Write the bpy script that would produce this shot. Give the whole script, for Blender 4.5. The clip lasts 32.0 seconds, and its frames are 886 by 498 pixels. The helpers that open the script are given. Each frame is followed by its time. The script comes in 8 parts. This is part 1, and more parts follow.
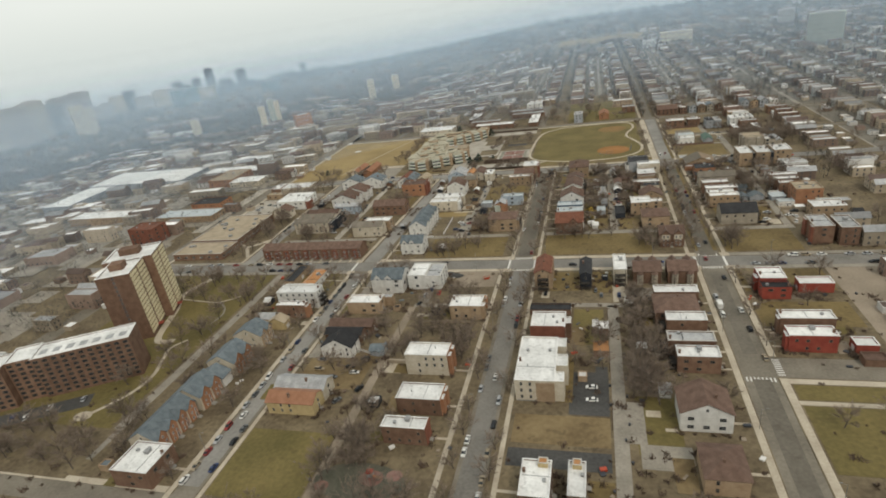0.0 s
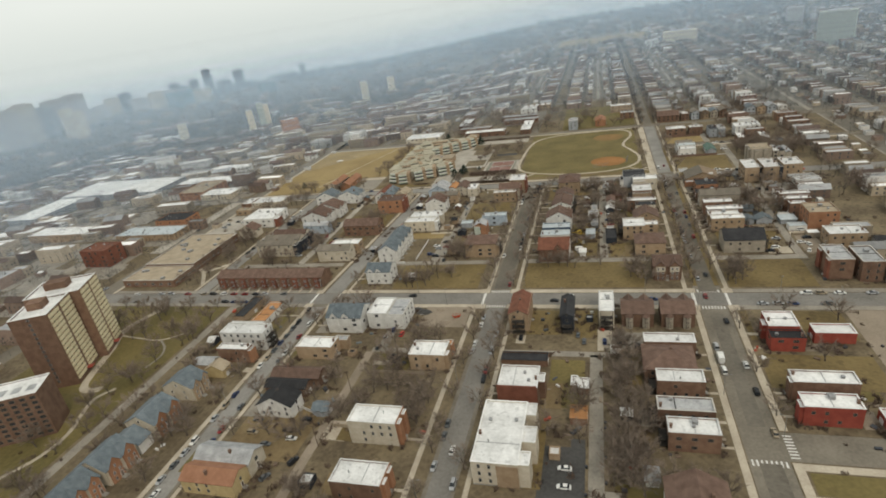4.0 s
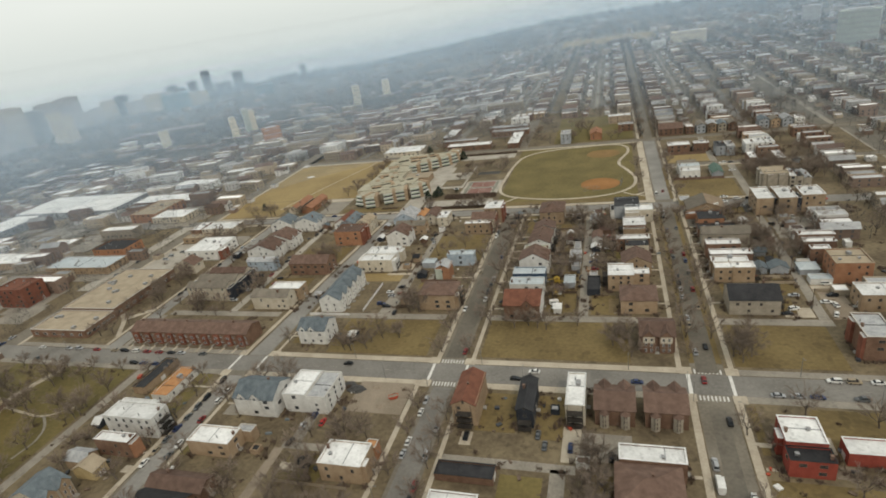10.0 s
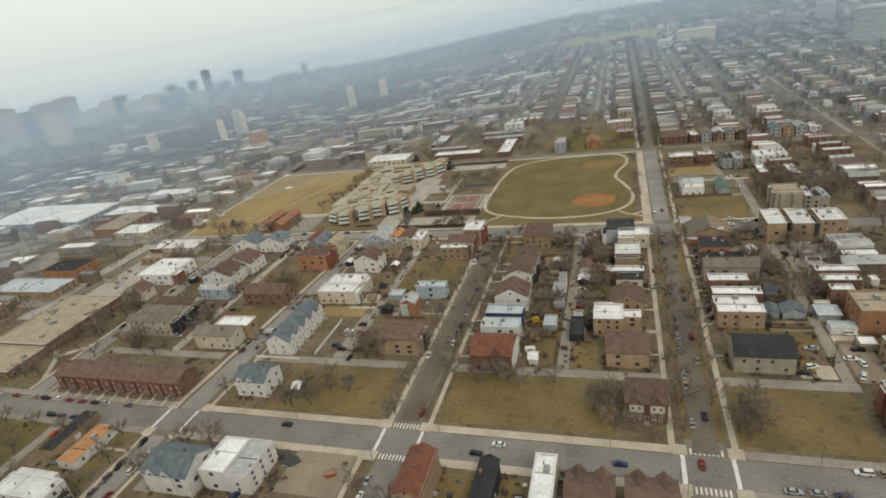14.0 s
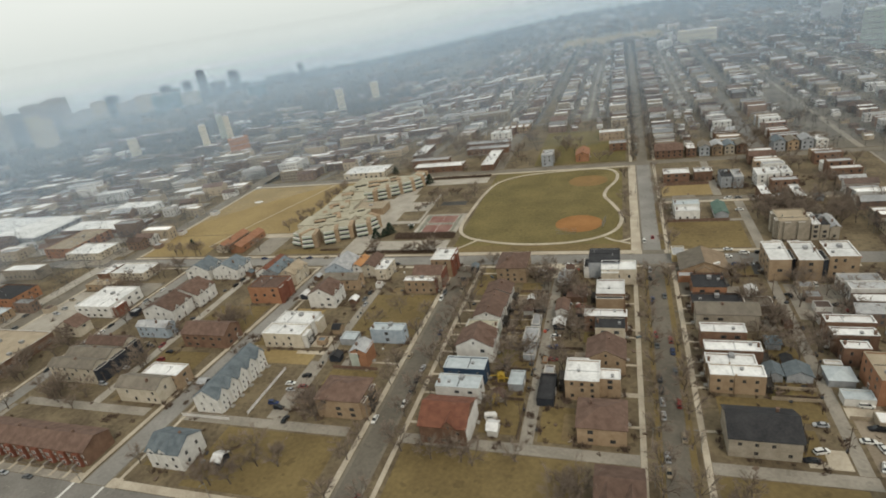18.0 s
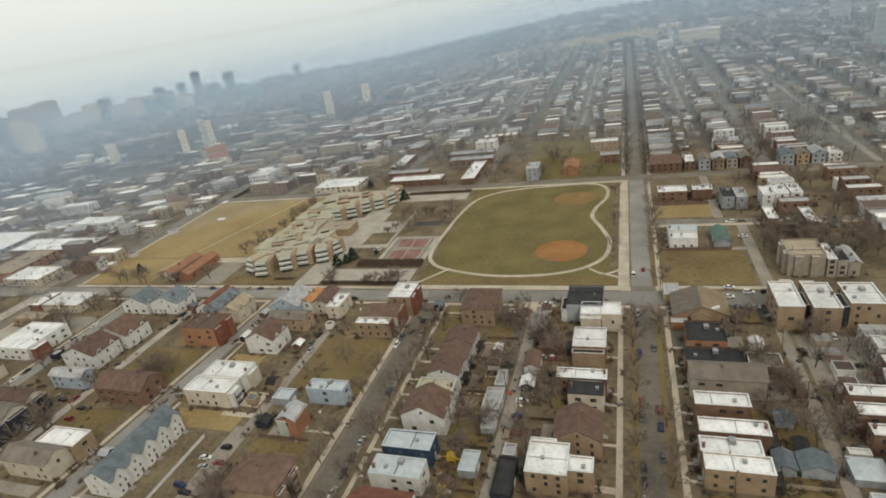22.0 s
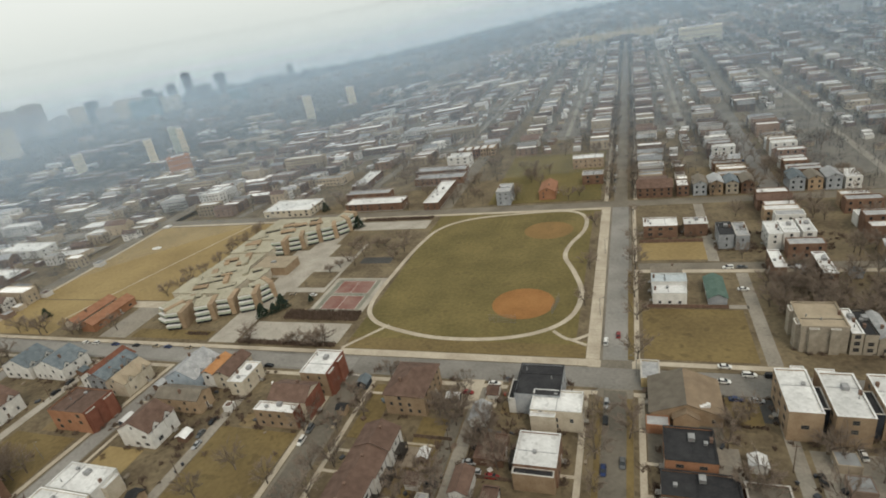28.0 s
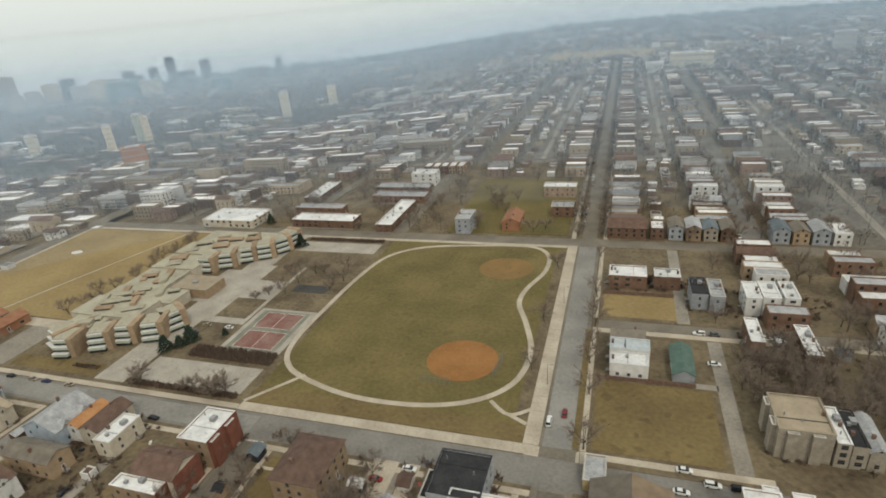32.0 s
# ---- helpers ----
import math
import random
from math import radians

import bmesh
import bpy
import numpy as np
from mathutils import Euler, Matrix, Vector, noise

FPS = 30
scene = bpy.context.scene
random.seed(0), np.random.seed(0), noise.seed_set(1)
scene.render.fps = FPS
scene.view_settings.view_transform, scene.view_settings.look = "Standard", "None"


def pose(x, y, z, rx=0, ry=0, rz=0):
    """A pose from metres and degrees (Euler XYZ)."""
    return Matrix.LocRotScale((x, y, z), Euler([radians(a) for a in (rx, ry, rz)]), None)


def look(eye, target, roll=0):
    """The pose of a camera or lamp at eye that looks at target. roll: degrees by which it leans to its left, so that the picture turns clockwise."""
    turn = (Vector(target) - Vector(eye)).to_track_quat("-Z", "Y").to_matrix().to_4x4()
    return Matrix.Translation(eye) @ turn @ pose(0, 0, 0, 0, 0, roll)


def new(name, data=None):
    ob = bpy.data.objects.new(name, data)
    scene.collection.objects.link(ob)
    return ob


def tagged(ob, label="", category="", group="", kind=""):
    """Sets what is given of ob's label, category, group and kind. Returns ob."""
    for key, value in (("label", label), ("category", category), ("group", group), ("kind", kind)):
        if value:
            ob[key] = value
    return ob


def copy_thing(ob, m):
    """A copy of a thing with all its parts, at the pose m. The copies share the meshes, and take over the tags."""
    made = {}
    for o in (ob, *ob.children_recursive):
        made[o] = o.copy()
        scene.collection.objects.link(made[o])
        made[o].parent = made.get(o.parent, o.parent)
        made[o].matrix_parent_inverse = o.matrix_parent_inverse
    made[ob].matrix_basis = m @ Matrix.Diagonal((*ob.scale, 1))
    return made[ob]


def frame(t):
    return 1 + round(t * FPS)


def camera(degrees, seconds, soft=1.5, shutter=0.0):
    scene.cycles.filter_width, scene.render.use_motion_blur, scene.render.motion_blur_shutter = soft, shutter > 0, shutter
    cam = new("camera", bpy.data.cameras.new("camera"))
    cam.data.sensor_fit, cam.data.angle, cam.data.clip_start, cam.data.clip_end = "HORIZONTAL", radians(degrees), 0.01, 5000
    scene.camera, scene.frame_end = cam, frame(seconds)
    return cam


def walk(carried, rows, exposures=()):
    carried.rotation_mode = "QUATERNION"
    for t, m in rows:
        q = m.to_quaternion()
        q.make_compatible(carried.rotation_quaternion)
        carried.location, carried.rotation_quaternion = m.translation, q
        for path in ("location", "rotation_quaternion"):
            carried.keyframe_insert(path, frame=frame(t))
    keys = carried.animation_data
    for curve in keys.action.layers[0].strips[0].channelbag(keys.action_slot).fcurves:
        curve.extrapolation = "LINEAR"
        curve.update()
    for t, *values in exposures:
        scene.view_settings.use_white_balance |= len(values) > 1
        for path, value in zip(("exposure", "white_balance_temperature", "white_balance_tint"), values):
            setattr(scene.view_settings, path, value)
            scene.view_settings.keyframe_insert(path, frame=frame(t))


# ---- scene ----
cam = camera(77.86, 32.0, soft=1.85)
PATH = [
    (0, (50.148, -303.521, 146.268), (22.979, -216.092, 106.045), -8.589),
    (1, (52.979, -292.146, 146.112), (25.642, -204.677, 106.088), -8.559),
    (2, (55.285, -281.113, 145.766), (27.85, -193.661, 105.773), -8.528),
    (3, (58.12, -269.802, 145.138), (30.304, -182.522, 105.031), -8.718),
    (3.5, (59.335, -264.294, 144.886), (31.394, -177.095, 104.69), -8.808),
    (5.5, (64.209, -242.117, 144.345), (35.677, -155.15, 104.061), -8.952),
    (6, (65.442, -236.498, 143.873), (36.802, -149.491, 103.755), -8.980),
    (7, (68.12, -225.484, 143.781), (39.171, -138.608, 103.601), -9.122),
    (8, (70.646, -214.475, 143.327), (41.419, -127.689, 103.152), -9.165),
    (9, (72.973, -203.539, 143.121), (43.521, -116.829, 102.946), -9.119),
    (10, (75.539, -192.01, 142.987), (45.777, -105.422, 102.779), -9.156),
    (11, (78.312, -180.635, 142.862), (48.157, -94.172, 102.678), -9.245),
    (12, (80.293, -169.7, 142.54), (49.947, -83.252, 102.467), -9.084),
    (13, (82.334, -158.625, 141.718), (51.684, -72.304, 101.602), -9.047),
    (14, (84.776, -146.988, 141.046), (53.716, -60.946, 100.646), -9.377),
    (14.5, (85.69, -141.96, 141.039), (54.663, -55.893, 100.667), -9.239),
    (16.5, (91.23, -120.699, 141.697), (59.807, -34.846, 101.177), -9.497),
    (17, (92.371, -114.97, 141.706), (60.878, -29.166, 101.137), -9.490),
    (18, (94.248, -103.961, 141.103), (62.757, -18.158, 100.529), -9.405),
    (19, (96.62, -90.613, 139.795), (64.943, -4.871, 99.237), -9.581),
    (20, (98.972, -78.932, 139.011), (67.049, 6.752, 98.523), -9.620),
    (21, (101.039, -67.377, 138.339), (68.991, 18.253, 97.836), -9.657),
    (22, (102.959, -56.369, 137.851), (70.833, 29.202, 97.285), -9.691),
    (23, (105.494, -45.464, 137.698), (73.111, 40.001, 97.115), -9.724),
    (24, (107.623, -33.788, 136.949), (75.097, 51.552, 96.218), -9.974),
    (25, (109.881, -22.447, 136.359), (77.231, 62.77, 95.469), -10.086),
    (25.5, (110.942, -17.097, 136.221), (78.293, 68.103, 95.293), -10.092),
    (27.5, (115.503, 4.26, 135.266), (82.544, 89.317, 94.29), -10.284),
    (28, (116.367, 9.81, 134.821), (83.413, 94.905, 93.919), -10.210),
    (29, (118.646, 20.497, 134.337), (85.541, 105.601, 93.575), -10.272),
    (30, (120.477, 31.345, 133.946), (87.332, 116.431, 93.181), -10.258),
    (31, (122.71, 42.138, 133.458), (89.416, 127.239, 92.846), -10.230),
    (31.5, (123.445, 47.707, 133.159), (90.177, 132.859, 92.632), -10.160),
    (32, (124.175, 53.548, 132.241), (93.972, 139.772, 91.582), -5.514),
]
walk(cam, [(t, look(eye, target, roll)) for t, eye, target, roll in PATH])

# world: a bright, even overcast over a hazy blue sky
world = bpy.data.worlds.new("overcast_sky")
scene.world = world
world.use_nodes = True
wn, wl = world.node_tree.nodes, world.node_tree.links
wn.clear()
sky = wn.new("ShaderNodeTexSky")
sky.sky_type = "NISHITA"
sky.sun_disc = False
sky.sun_elevation, sky.sun_rotation = radians(42), radians(150)
sky_gain = wn.new("ShaderNodeVectorMath")
sky_gain.operation = "SCALE"
sky_gain.inputs["Scale"].default_value = 0.10
cloud_noise = wn.new("ShaderNodeTexNoise")
cloud_noise.inputs["Scale"].default_value = 2.2
cloud_noise.inputs["Detail"].default_value = 6.0
cloud_noise.inputs["Roughness"].default_value = 0.45
cloud_map = wn.new("ShaderNodeMapping")
cloud_map.inputs["Scale"].default_value = (1.0, 1.0, 3.5)
cloud_coord = wn.new("ShaderNodeTexCoord")
cloud_ramp = wn.new("ShaderNodeValToRGB")
cloud_ramp.color_ramp.elements[0].position = 0.25
cloud_ramp.color_ramp.elements[0].color = (0.82, 0.85, 0.80, 1)
cloud_ramp.color_ramp.elements[1].position = 0.75
cloud_ramp.color_ramp.elements[1].color = (0.90, 0.925, 0.86, 1)
cloud_mix = wn.new("ShaderNodeMix")
cloud_mix.data_type = "RGBA"
cloud_mix.inputs["Factor"].default_value = 0.95
background = wn.new("ShaderNodeBackground")
background.inputs["Strength"].default_value = 1.0
world_out = wn.new("ShaderNodeOutputWorld")
wl.new(cloud_coord.outputs["Generated"], cloud_map.inputs["Vector"])
wl.new(cloud_map.outputs["Vector"], cloud_noise.inputs["Vector"])
wl.new(cloud_noise.outputs["Fac"], cloud_ramp.inputs["Fac"])
wl.new(sky.outputs["Color"], sky_gain.inputs[0])
wl.new(sky_gain.outputs[0], cloud_mix.inputs["A"])
wl.new(cloud_ramp.outputs["Color"], cloud_mix.inputs["B"])
wl.new(cloud_mix.outputs["Result"], background.inputs["Color"])
wl.new(background.outputs["Background"], world_out.inputs["Surface"])

sun_data = bpy.data.lights.new("sun", "SUN")
sun_data.energy, sun_data.angle, sun_data.color = 1.3, radians(14), (1.0, 0.88, 0.72)
sun = new("sun", sun_data)
sun.matrix_world = look((110, -150, 210), (0, 0, 0))


# ---- materials ----
def surf(name, dark, light, rough=0.85, big=0.08, fine=1.6, bump=0.15, vary=0.0, island=0.0, metal=0.0, world_space=False, spots=0.0):
    """A weathered surface: two colours mixed by a broad and a fine noise, with relief, and some change from thing to thing."""
    m = bpy.data.materials.new(name)
    m.use_nodes = True
    n, l = m.node_tree.nodes, m.node_tree.links
    shader = n["Principled BSDF"]
    coord = n.new("ShaderNodeTexCoord")
    geo = n.new("ShaderNodeNewGeometry")
    where = geo.outputs["Position"] if world_space else coord.outputs["Object"]
    a = n.new("ShaderNodeTexNoise")
    a.inputs["Scale"].default_value, a.inputs["Detail"].default_value = big, 5.0
    b = n.new("ShaderNodeTexNoise")
    b.inputs["Scale"].default_value, b.inputs["Detail"].default_value = fine, 6.0
    l.new(where, a.inputs["Vector"])
    l.new(where, b.inputs["Vector"])
    total = n.new("ShaderNodeMath")
    total.operation = "MULTIPLY_ADD"
    l.new(a.outputs["Fac"], total.inputs[0])
    total.inputs[1].default_value = 0.62
    half = n.new("ShaderNodeMath")
    half.operation = "MULTIPLY"
    l.new(b.outputs["Fac"], half.inputs[0])
    half.inputs[1].default_value = 0.38
    l.new(half.outputs[0], total.inputs[2])
    ramp = n.new("ShaderNodeValToRGB")
    ramp.color_ramp.elements[0].position, ramp.color_ramp.elements[0].color = 0.36, (*dark, 1)
    ramp.color_ramp.elements[1].position, ramp.color_ramp.elements[1].color = 0.64, (*light, 1)
    l.new(total.outputs[0], ramp.inputs["Fac"])
    colour = ramp.outputs["Color"]
    if spots:
        s = n.new("ShaderNodeTexNoise")
        s.inputs["Scale"].default_value, s.inputs["Detail"].default_value = big * 4.0, 3.0
        l.new(where, s.inputs["Vector"])
        cut = n.new("ShaderNodeValToRGB")
        cut.color_ramp.elements[0].position, cut.color_ramp.elements[0].color = 0.58, (1, 1, 1, 1)
        cut.color_ramp.elements[1].position, cut.color_ramp.elements[1].color = 0.66, (1 - spots, 1 - spots, 1 - spots, 1)
        l.new(s.outputs["Fac"], cut.inputs["Fac"])
        stain = n.new("ShaderNodeMix")
        stain.data_type, stain.blend_type = "RGBA", "MULTIPLY"
        stain.inputs["Factor"].default_value = 1.0
        l.new(colour, stain.inputs["A"])
        l.new(cut.outputs["Color"], stain.inputs["B"])
        colour = stain.outputs["Result"]
    if vary or island:
        info = n.new("ShaderNodeObjectInfo")
        rnd = geo.outputs["Random Per Island"] if island else info.outputs["Random"]
        shift = n.new("ShaderNodeHueSaturation")
        amount = island or vary
        value = n.new("ShaderNodeMapRange")
        value.inputs["To Min"].default_value, value.inputs["To Max"].default_value = 1 - amount, 1 + amount
        l.new(rnd, value.inputs["Value"])
        l.new(value.outputs["Result"], shift.inputs["Value"])
        l.new(colour, shift.inputs["Color"])
        colour = shift.outputs["Color"]
    l.new(colour, shader.inputs["Base Color"])
    shader.inputs["Roughness"].default_value = rough
    shader.inputs["Metallic"].default_value = metal
    shader.inputs["Specular IOR Level"].default_value = 0.25
    if bump:
        relief = n.new("ShaderNodeBump")
        relief.inputs["Strength"].default_value, relief.inputs["Distance"].default_value = bump, 0.08
        l.new(b.outputs["Fac"], relief.inputs["Height"])
        l.new(relief.outputs["Normal"], shader.inputs["Normal"])
    return m


def plain(name, colour, rough=0.4, metal=0.0, spec=0.5):
    """Paint, glass and metal on small things."""
    m = bpy.data.materials.new(name)
    m.use_nodes = True
    shader = m.node_tree.nodes["Principled BSDF"]
    shader.inputs["Base Color"].default_value = (*colour, 1)
    shader.inputs["Roughness"].default_value, shader.inputs["Metallic"].default_value = rough, metal
    shader.inputs["Specular IOR Level"].default_value = spec
    return m


WALL = {
    "brick": surf("brown_brick", (0.115, 0.066, 0.045), (0.20, 0.125, 0.085), big=0.3, fine=3, vary=0.2),
    "red": surf("red_painted_brick", (0.20, 0.040, 0.028), (0.28, 0.066, 0.045), big=0.3, fine=3, vary=0.1),
    "tan": surf("tan_brick", (0.25, 0.175, 0.11), (0.36, 0.27, 0.18), big=0.3, fine=3, vary=0.15),
    "redbrick": surf("dark_red_brick", (0.15, 0.055, 0.036), (0.23, 0.095, 0.062), big=0.3, fine=3, vary=0.15),
    "orange": surf("orange_brick", (0.26, 0.125, 0.068), (0.35, 0.185, 0.108), big=0.3, fine=3, vary=0.12),
    "cream": surf("cream_masonry", (0.40, 0.35, 0.27), (0.54, 0.49, 0.40), big=0.3, fine=2, vary=0.1),
    "white": surf("white_siding", (0.50, 0.49, 0.46), (0.66, 0.65, 0.62), big=0.4, fine=2, vary=0.08),
    "grey": surf("grey_siding", (0.22, 0.235, 0.25), (0.34, 0.355, 0.37), big=0.4, fine=2, vary=0.15),
    "blue": surf("pale_blue_siding", (0.28, 0.34, 0.40), (0.40, 0.46, 0.52), big=0.4, fine=2),
    "yellow": surf("ochre_siding", (0.36, 0.28, 0.14), (0.48, 0.38, 0.21), big=0.4, fine=2),
    "navy": surf("dark_blue_siding", (0.02, 0.04, 0.075), (0.04, 0.07, 0.115), big=0.4, fine=2),
    "mint": surf("pale_green_siding", (0.34, 0.38, 0.33), (0.46, 0.50, 0.44), big=0.4, fine=2),
    "dark": surf("charcoal_siding", (0.018, 0.021, 0.028), (0.036, 0.042, 0.053), big=0.4, fine=2),
    "stone": surf("weathered_limestone", (0.24, 0.21, 0.165), (0.36, 0.32, 0.26), big=0.4, fine=2),
}
ROOF = {
    "white": surf("white_roof_membrane", (0.50, 0.50, 0.49), (0.76, 0.76, 0.75), rough=0.6, big=0.12, fine=0.8, vary=0.14, spots=0.22),
    "grey": surf("grey_roof_felt", (0.24, 0.245, 0.25), (0.42, 0.425, 0.43), rough=0.8, big=0.3, fine=1.5, vary=0.12, spots=0.2),
    "dark": surf("black_tar_roof", (0.014, 0.014, 0.016), (0.034, 0.034, 0.036), rough=0.7, big=0.3, fine=1.5, vary=0.2),
    "brown": surf("brown_asphalt_shingle", (0.085, 0.052, 0.04), (0.15, 0.098, 0.075), big=0.4, fine=5, vary=0.15, bump=0.3),
    "slate": surf("blue_grey_shingle", (0.085, 0.105, 0.12), (0.16, 0.185, 0.20), big=0.4, fine=5, vary=0.12, bump=0.3),
    "tan": surf("tan_gravel_roof", (0.25, 0.205, 0.145), (0.36, 0.30, 0.22), big=0.2, fine=3, vary=0.1, spots=0.15),
    "orange": surf("rust_orange_roof", (0.32, 0.15, 0.06), (0.45, 0.24, 0.11), big=0.3, fine=3),
    "redroof": surf("red_brown_tile_roof", (0.115, 0.045, 0.029), (0.185, 0.08, 0.05), big=0.4, fine=5, bump=0.3),
    "terra": surf("rust_brown_shingle", (0.22, 0.105, 0.06), (0.30, 0.155, 0.095), big=0.4, fine=5, bump=0.3),
    "greybrown": surf("weathered_grey_brown_shingle", (0.12, 0.105, 0.085), (0.20, 0.175, 0.142), big=0.3, fine=4, bump=0.3, vary=0.12),
    "sky": surf("pale_blue_metal_roof", (0.33, 0.37, 0.39), (0.47, 0.51, 0.53), big=0.4, fine=3),
    "green": surf("green_grey_metal_roof", (0.065, 0.11, 0.09), (0.11, 0.165, 0.14), big=0.4, fine=3),
    "cream": surf("cream_ballast_roof", (0.29, 0.27, 0.20), (0.42, 0.39, 0.305), big=0.12, fine=1.5, spots=0.25),
}
coping_mat = surf("pale_stone_coping", (0.36, 0.34, 0.31), (0.52, 0.50, 0.46), big=0.5, fine=3)
trim_white = surf("white_painted_trim", (0.55, 0.54, 0.52), (0.68, 0.67, 0.65), big=0.5, fine=3)
trim_dark = surf("brown_window_trim", (0.13, 0.105, 0.08), (0.22, 0.185, 0.15), big=0.5, fine=3)
glass = plain("dark_window_glass", (0.025, 0.03, 0.035), 0.12, 0.0, 0.6)
wood = surf("weathered_brown_wood", (0.07, 0.05, 0.038), (0.15, 0.11, 0.08), big=0.8, fine=4, vary=0.3)
dark_wood = surf("dark_stained_wood", (0.022, 0.02, 0.018), (0.06, 0.052, 0.045), big=0.8, fine=4, vary=0.3)
vent_metal = surf("galvanised_metal", (0.22, 0.22, 0.22), (0.36, 0.36, 0.36), rough=0.5, big=0.8, fine=4, metal=0.4)
brick_chimney = surf("chimney_brick", (0.12, 0.075, 0.055), (0.19, 0.125, 0.095), big=0.8, fine=4)
concrete_base = surf("foundation_concrete", (0.20, 0.19, 0.17), (0.30, 0.285, 0.26), big=0.3, fine=3)
bark = surf("grey_brown_bark", (0.095, 0.076, 0.063), (0.165, 0.135, 0.11), big=0.8, fine=5, vary=0.2)
twig = surf("bare_twigs", (0.15, 0.118, 0.094), (0.25, 0.20, 0.16), big=0.3, fine=2, vary=0.25)
far_twig = surf("distant_bare_twigs", (0.058, 0.057, 0.054), (0.108, 0.104, 0.097), big=0.02, fine=0.3, island=0.3, world_space=True)
needle = surf("dark_evergreen_needles", (0.012, 0.022, 0.014), (0.03, 0.048, 0.03), big=0.6, fine=4)
hedge_mat = surf("brown_winter_hedge", (0.085, 0.06, 0.045), (0.15, 0.11, 0.085), big=0.6, fine=4, bump=0.5)

# ground surfaces, at world size
tower_cream = surf("cream_tower_panels", (0.60, 0.52, 0.33), (0.72, 0.64, 0.44), big=0.3, fine=2)
earth = surf("winter_grass_and_earth", (0.082, 0.062, 0.039), (0.19, 0.15, 0.092), big=0.07, fine=0.5, bump=0.4, world_space=True, spots=0.35)
lawn = surf("olive_winter_lawn", (0.112, 0.081, 0.035), (0.188, 0.139, 0.060), big=0.05, fine=0.6, bump=0.3, world_space=True, spots=0.28)
green_lawn = surf("greener_winter_lawn", (0.092, 0.077, 0.027), (0.172, 0.134, 0.052), big=0.04, fine=0.6, bump=0.3, world_space=True, spots=0.18)
straw = surf("straw_dry_grass", (0.215, 0.155, 0.07), (0.31, 0.232, 0.108), big=0.03, fine=0.5, bump=0.3, world_space=True, spots=0.12)
asphalt = surf("worn_grey_asphalt", (0.128, 0.112, 0.089), (0.210, 0.187, 0.151), big=0.08, fine=0.9, bump=0.1, world_space=True, spots=0.12)
dark_asphalt = surf("dark_patched_asphalt", (0.045, 0.044, 0.043), (0.088, 0.086, 0.083), big=0.06, fine=0.9, bump=0.1, world_space=True, spots=0.15)
concrete = surf("pale_concrete_paving", (0.32, 0.275, 0.212), (0.475, 0.42, 0.335), big=0.12, fine=1.2, bump=0.1, world_space=True, spots=0.1)
alley_mat = surf("alley_concrete", (0.195, 0.175, 0.145), (0.30, 0.272, 0.23), big=0.1, fine=1.0, bump=0.15, world_space=True, spots=0.2)
gravel = surf("tan_gravel_yard", (0.19, 0.155, 0.115), (0.29, 0.24, 0.185), big=0.06, fine=1.5, bump=0.3, world_space=True)
clay = surf("orange_infield_clay", (0.21, 0.098, 0.03), (0.29, 0.142, 0.05), big=0.08, fine=0.8, bump=0.1, world_space=True)
worn_infield = surf("worn_clay_and_grass", (0.165, 0.105, 0.04), (0.235, 0.14, 0.055), big=0.08, fine=0.8, bump=0.1, world_space=True, spots=0.2)
brown_asphalt = surf("brown_patched_asphalt", (0.098, 0.087, 0.070), (0.165, 0.147, 0.120), big=0.05, fine=0.7, bump=0.1, world_space=True, spots=0.2)
brown_lot = surf("brown_mottled_lot", (0.125, 0.088, 0.045), (0.215, 0.160, 0.085), big=0.06, fine=0.5, bump=0.3, world_space=True, spots=0.25)
grey_asphalt = surf("grey_street_asphalt", (0.140, 0.131, 0.117), (0.220, 0.208, 0.189), big=0.07, fine=0.9, bump=0.1, world_space=True, spots=0.15)
pale_asphalt = surf("pale_grey_asphalt", (0.185, 0.176, 0.16), (0.27, 0.258, 0.238), big=0.06, fine=0.8, bump=0.1, world_space=True, spots=0.15)
grey_concrete = surf("grey_concrete_paving", (0.27, 0.245, 0.205), (0.40, 0.37, 0.32), big=0.1, fine=1.0, bump=0.1, world_space=True, spots=0.2)
court_red = surf("faded_red_court", (0.17, 0.07, 0.055), (0.245, 0.155, 0.132), big=0.12, fine=0.7, spots=0.25, world_space=True)
court_green = surf("faded_green_court", (0.13, 0.145, 0.112), (0.25, 0.235, 0.19), big=0.12, fine=0.7, spots=0.2, world_space=True)
paint_white = surf("worn_road_paint", (0.50, 0.49, 0.46), (0.68, 0.67, 0.64), big=0.5, fine=3, world_space=True)


# ---- building blocks ----
def fall_of_land(x, y):
    """How far the land lies below the near streets: level to the north and east, falling gently to the west."""
    r = np.hypot(np.asarray(x) - 80.0, y)
    a = np.arctan2(80.0 - np.asarray(x), y)
    w = np.clip(a / 0.5, 0, 1) * (a < 2.2)
    return -75.0 * w * w * (3 - 2 * w) * (1 - np.exp(-np.maximum(r - 450.0, 0) / 1100.0))


def lower(me, lift=0.0):
    """Set a far mesh down on the falling land."""
    co = np.empty(len(me.vertices) * 3)
    me.vertices.foreach_get("co", co)
    co = co.reshape(-1, 3)
    drop = fall_of_land(co[:, 0], co[:, 1])
    co[:, 2] += drop + lift * (drop < -0.5)
    me.vertices.foreach_set("co", co.ravel())
    me.update()


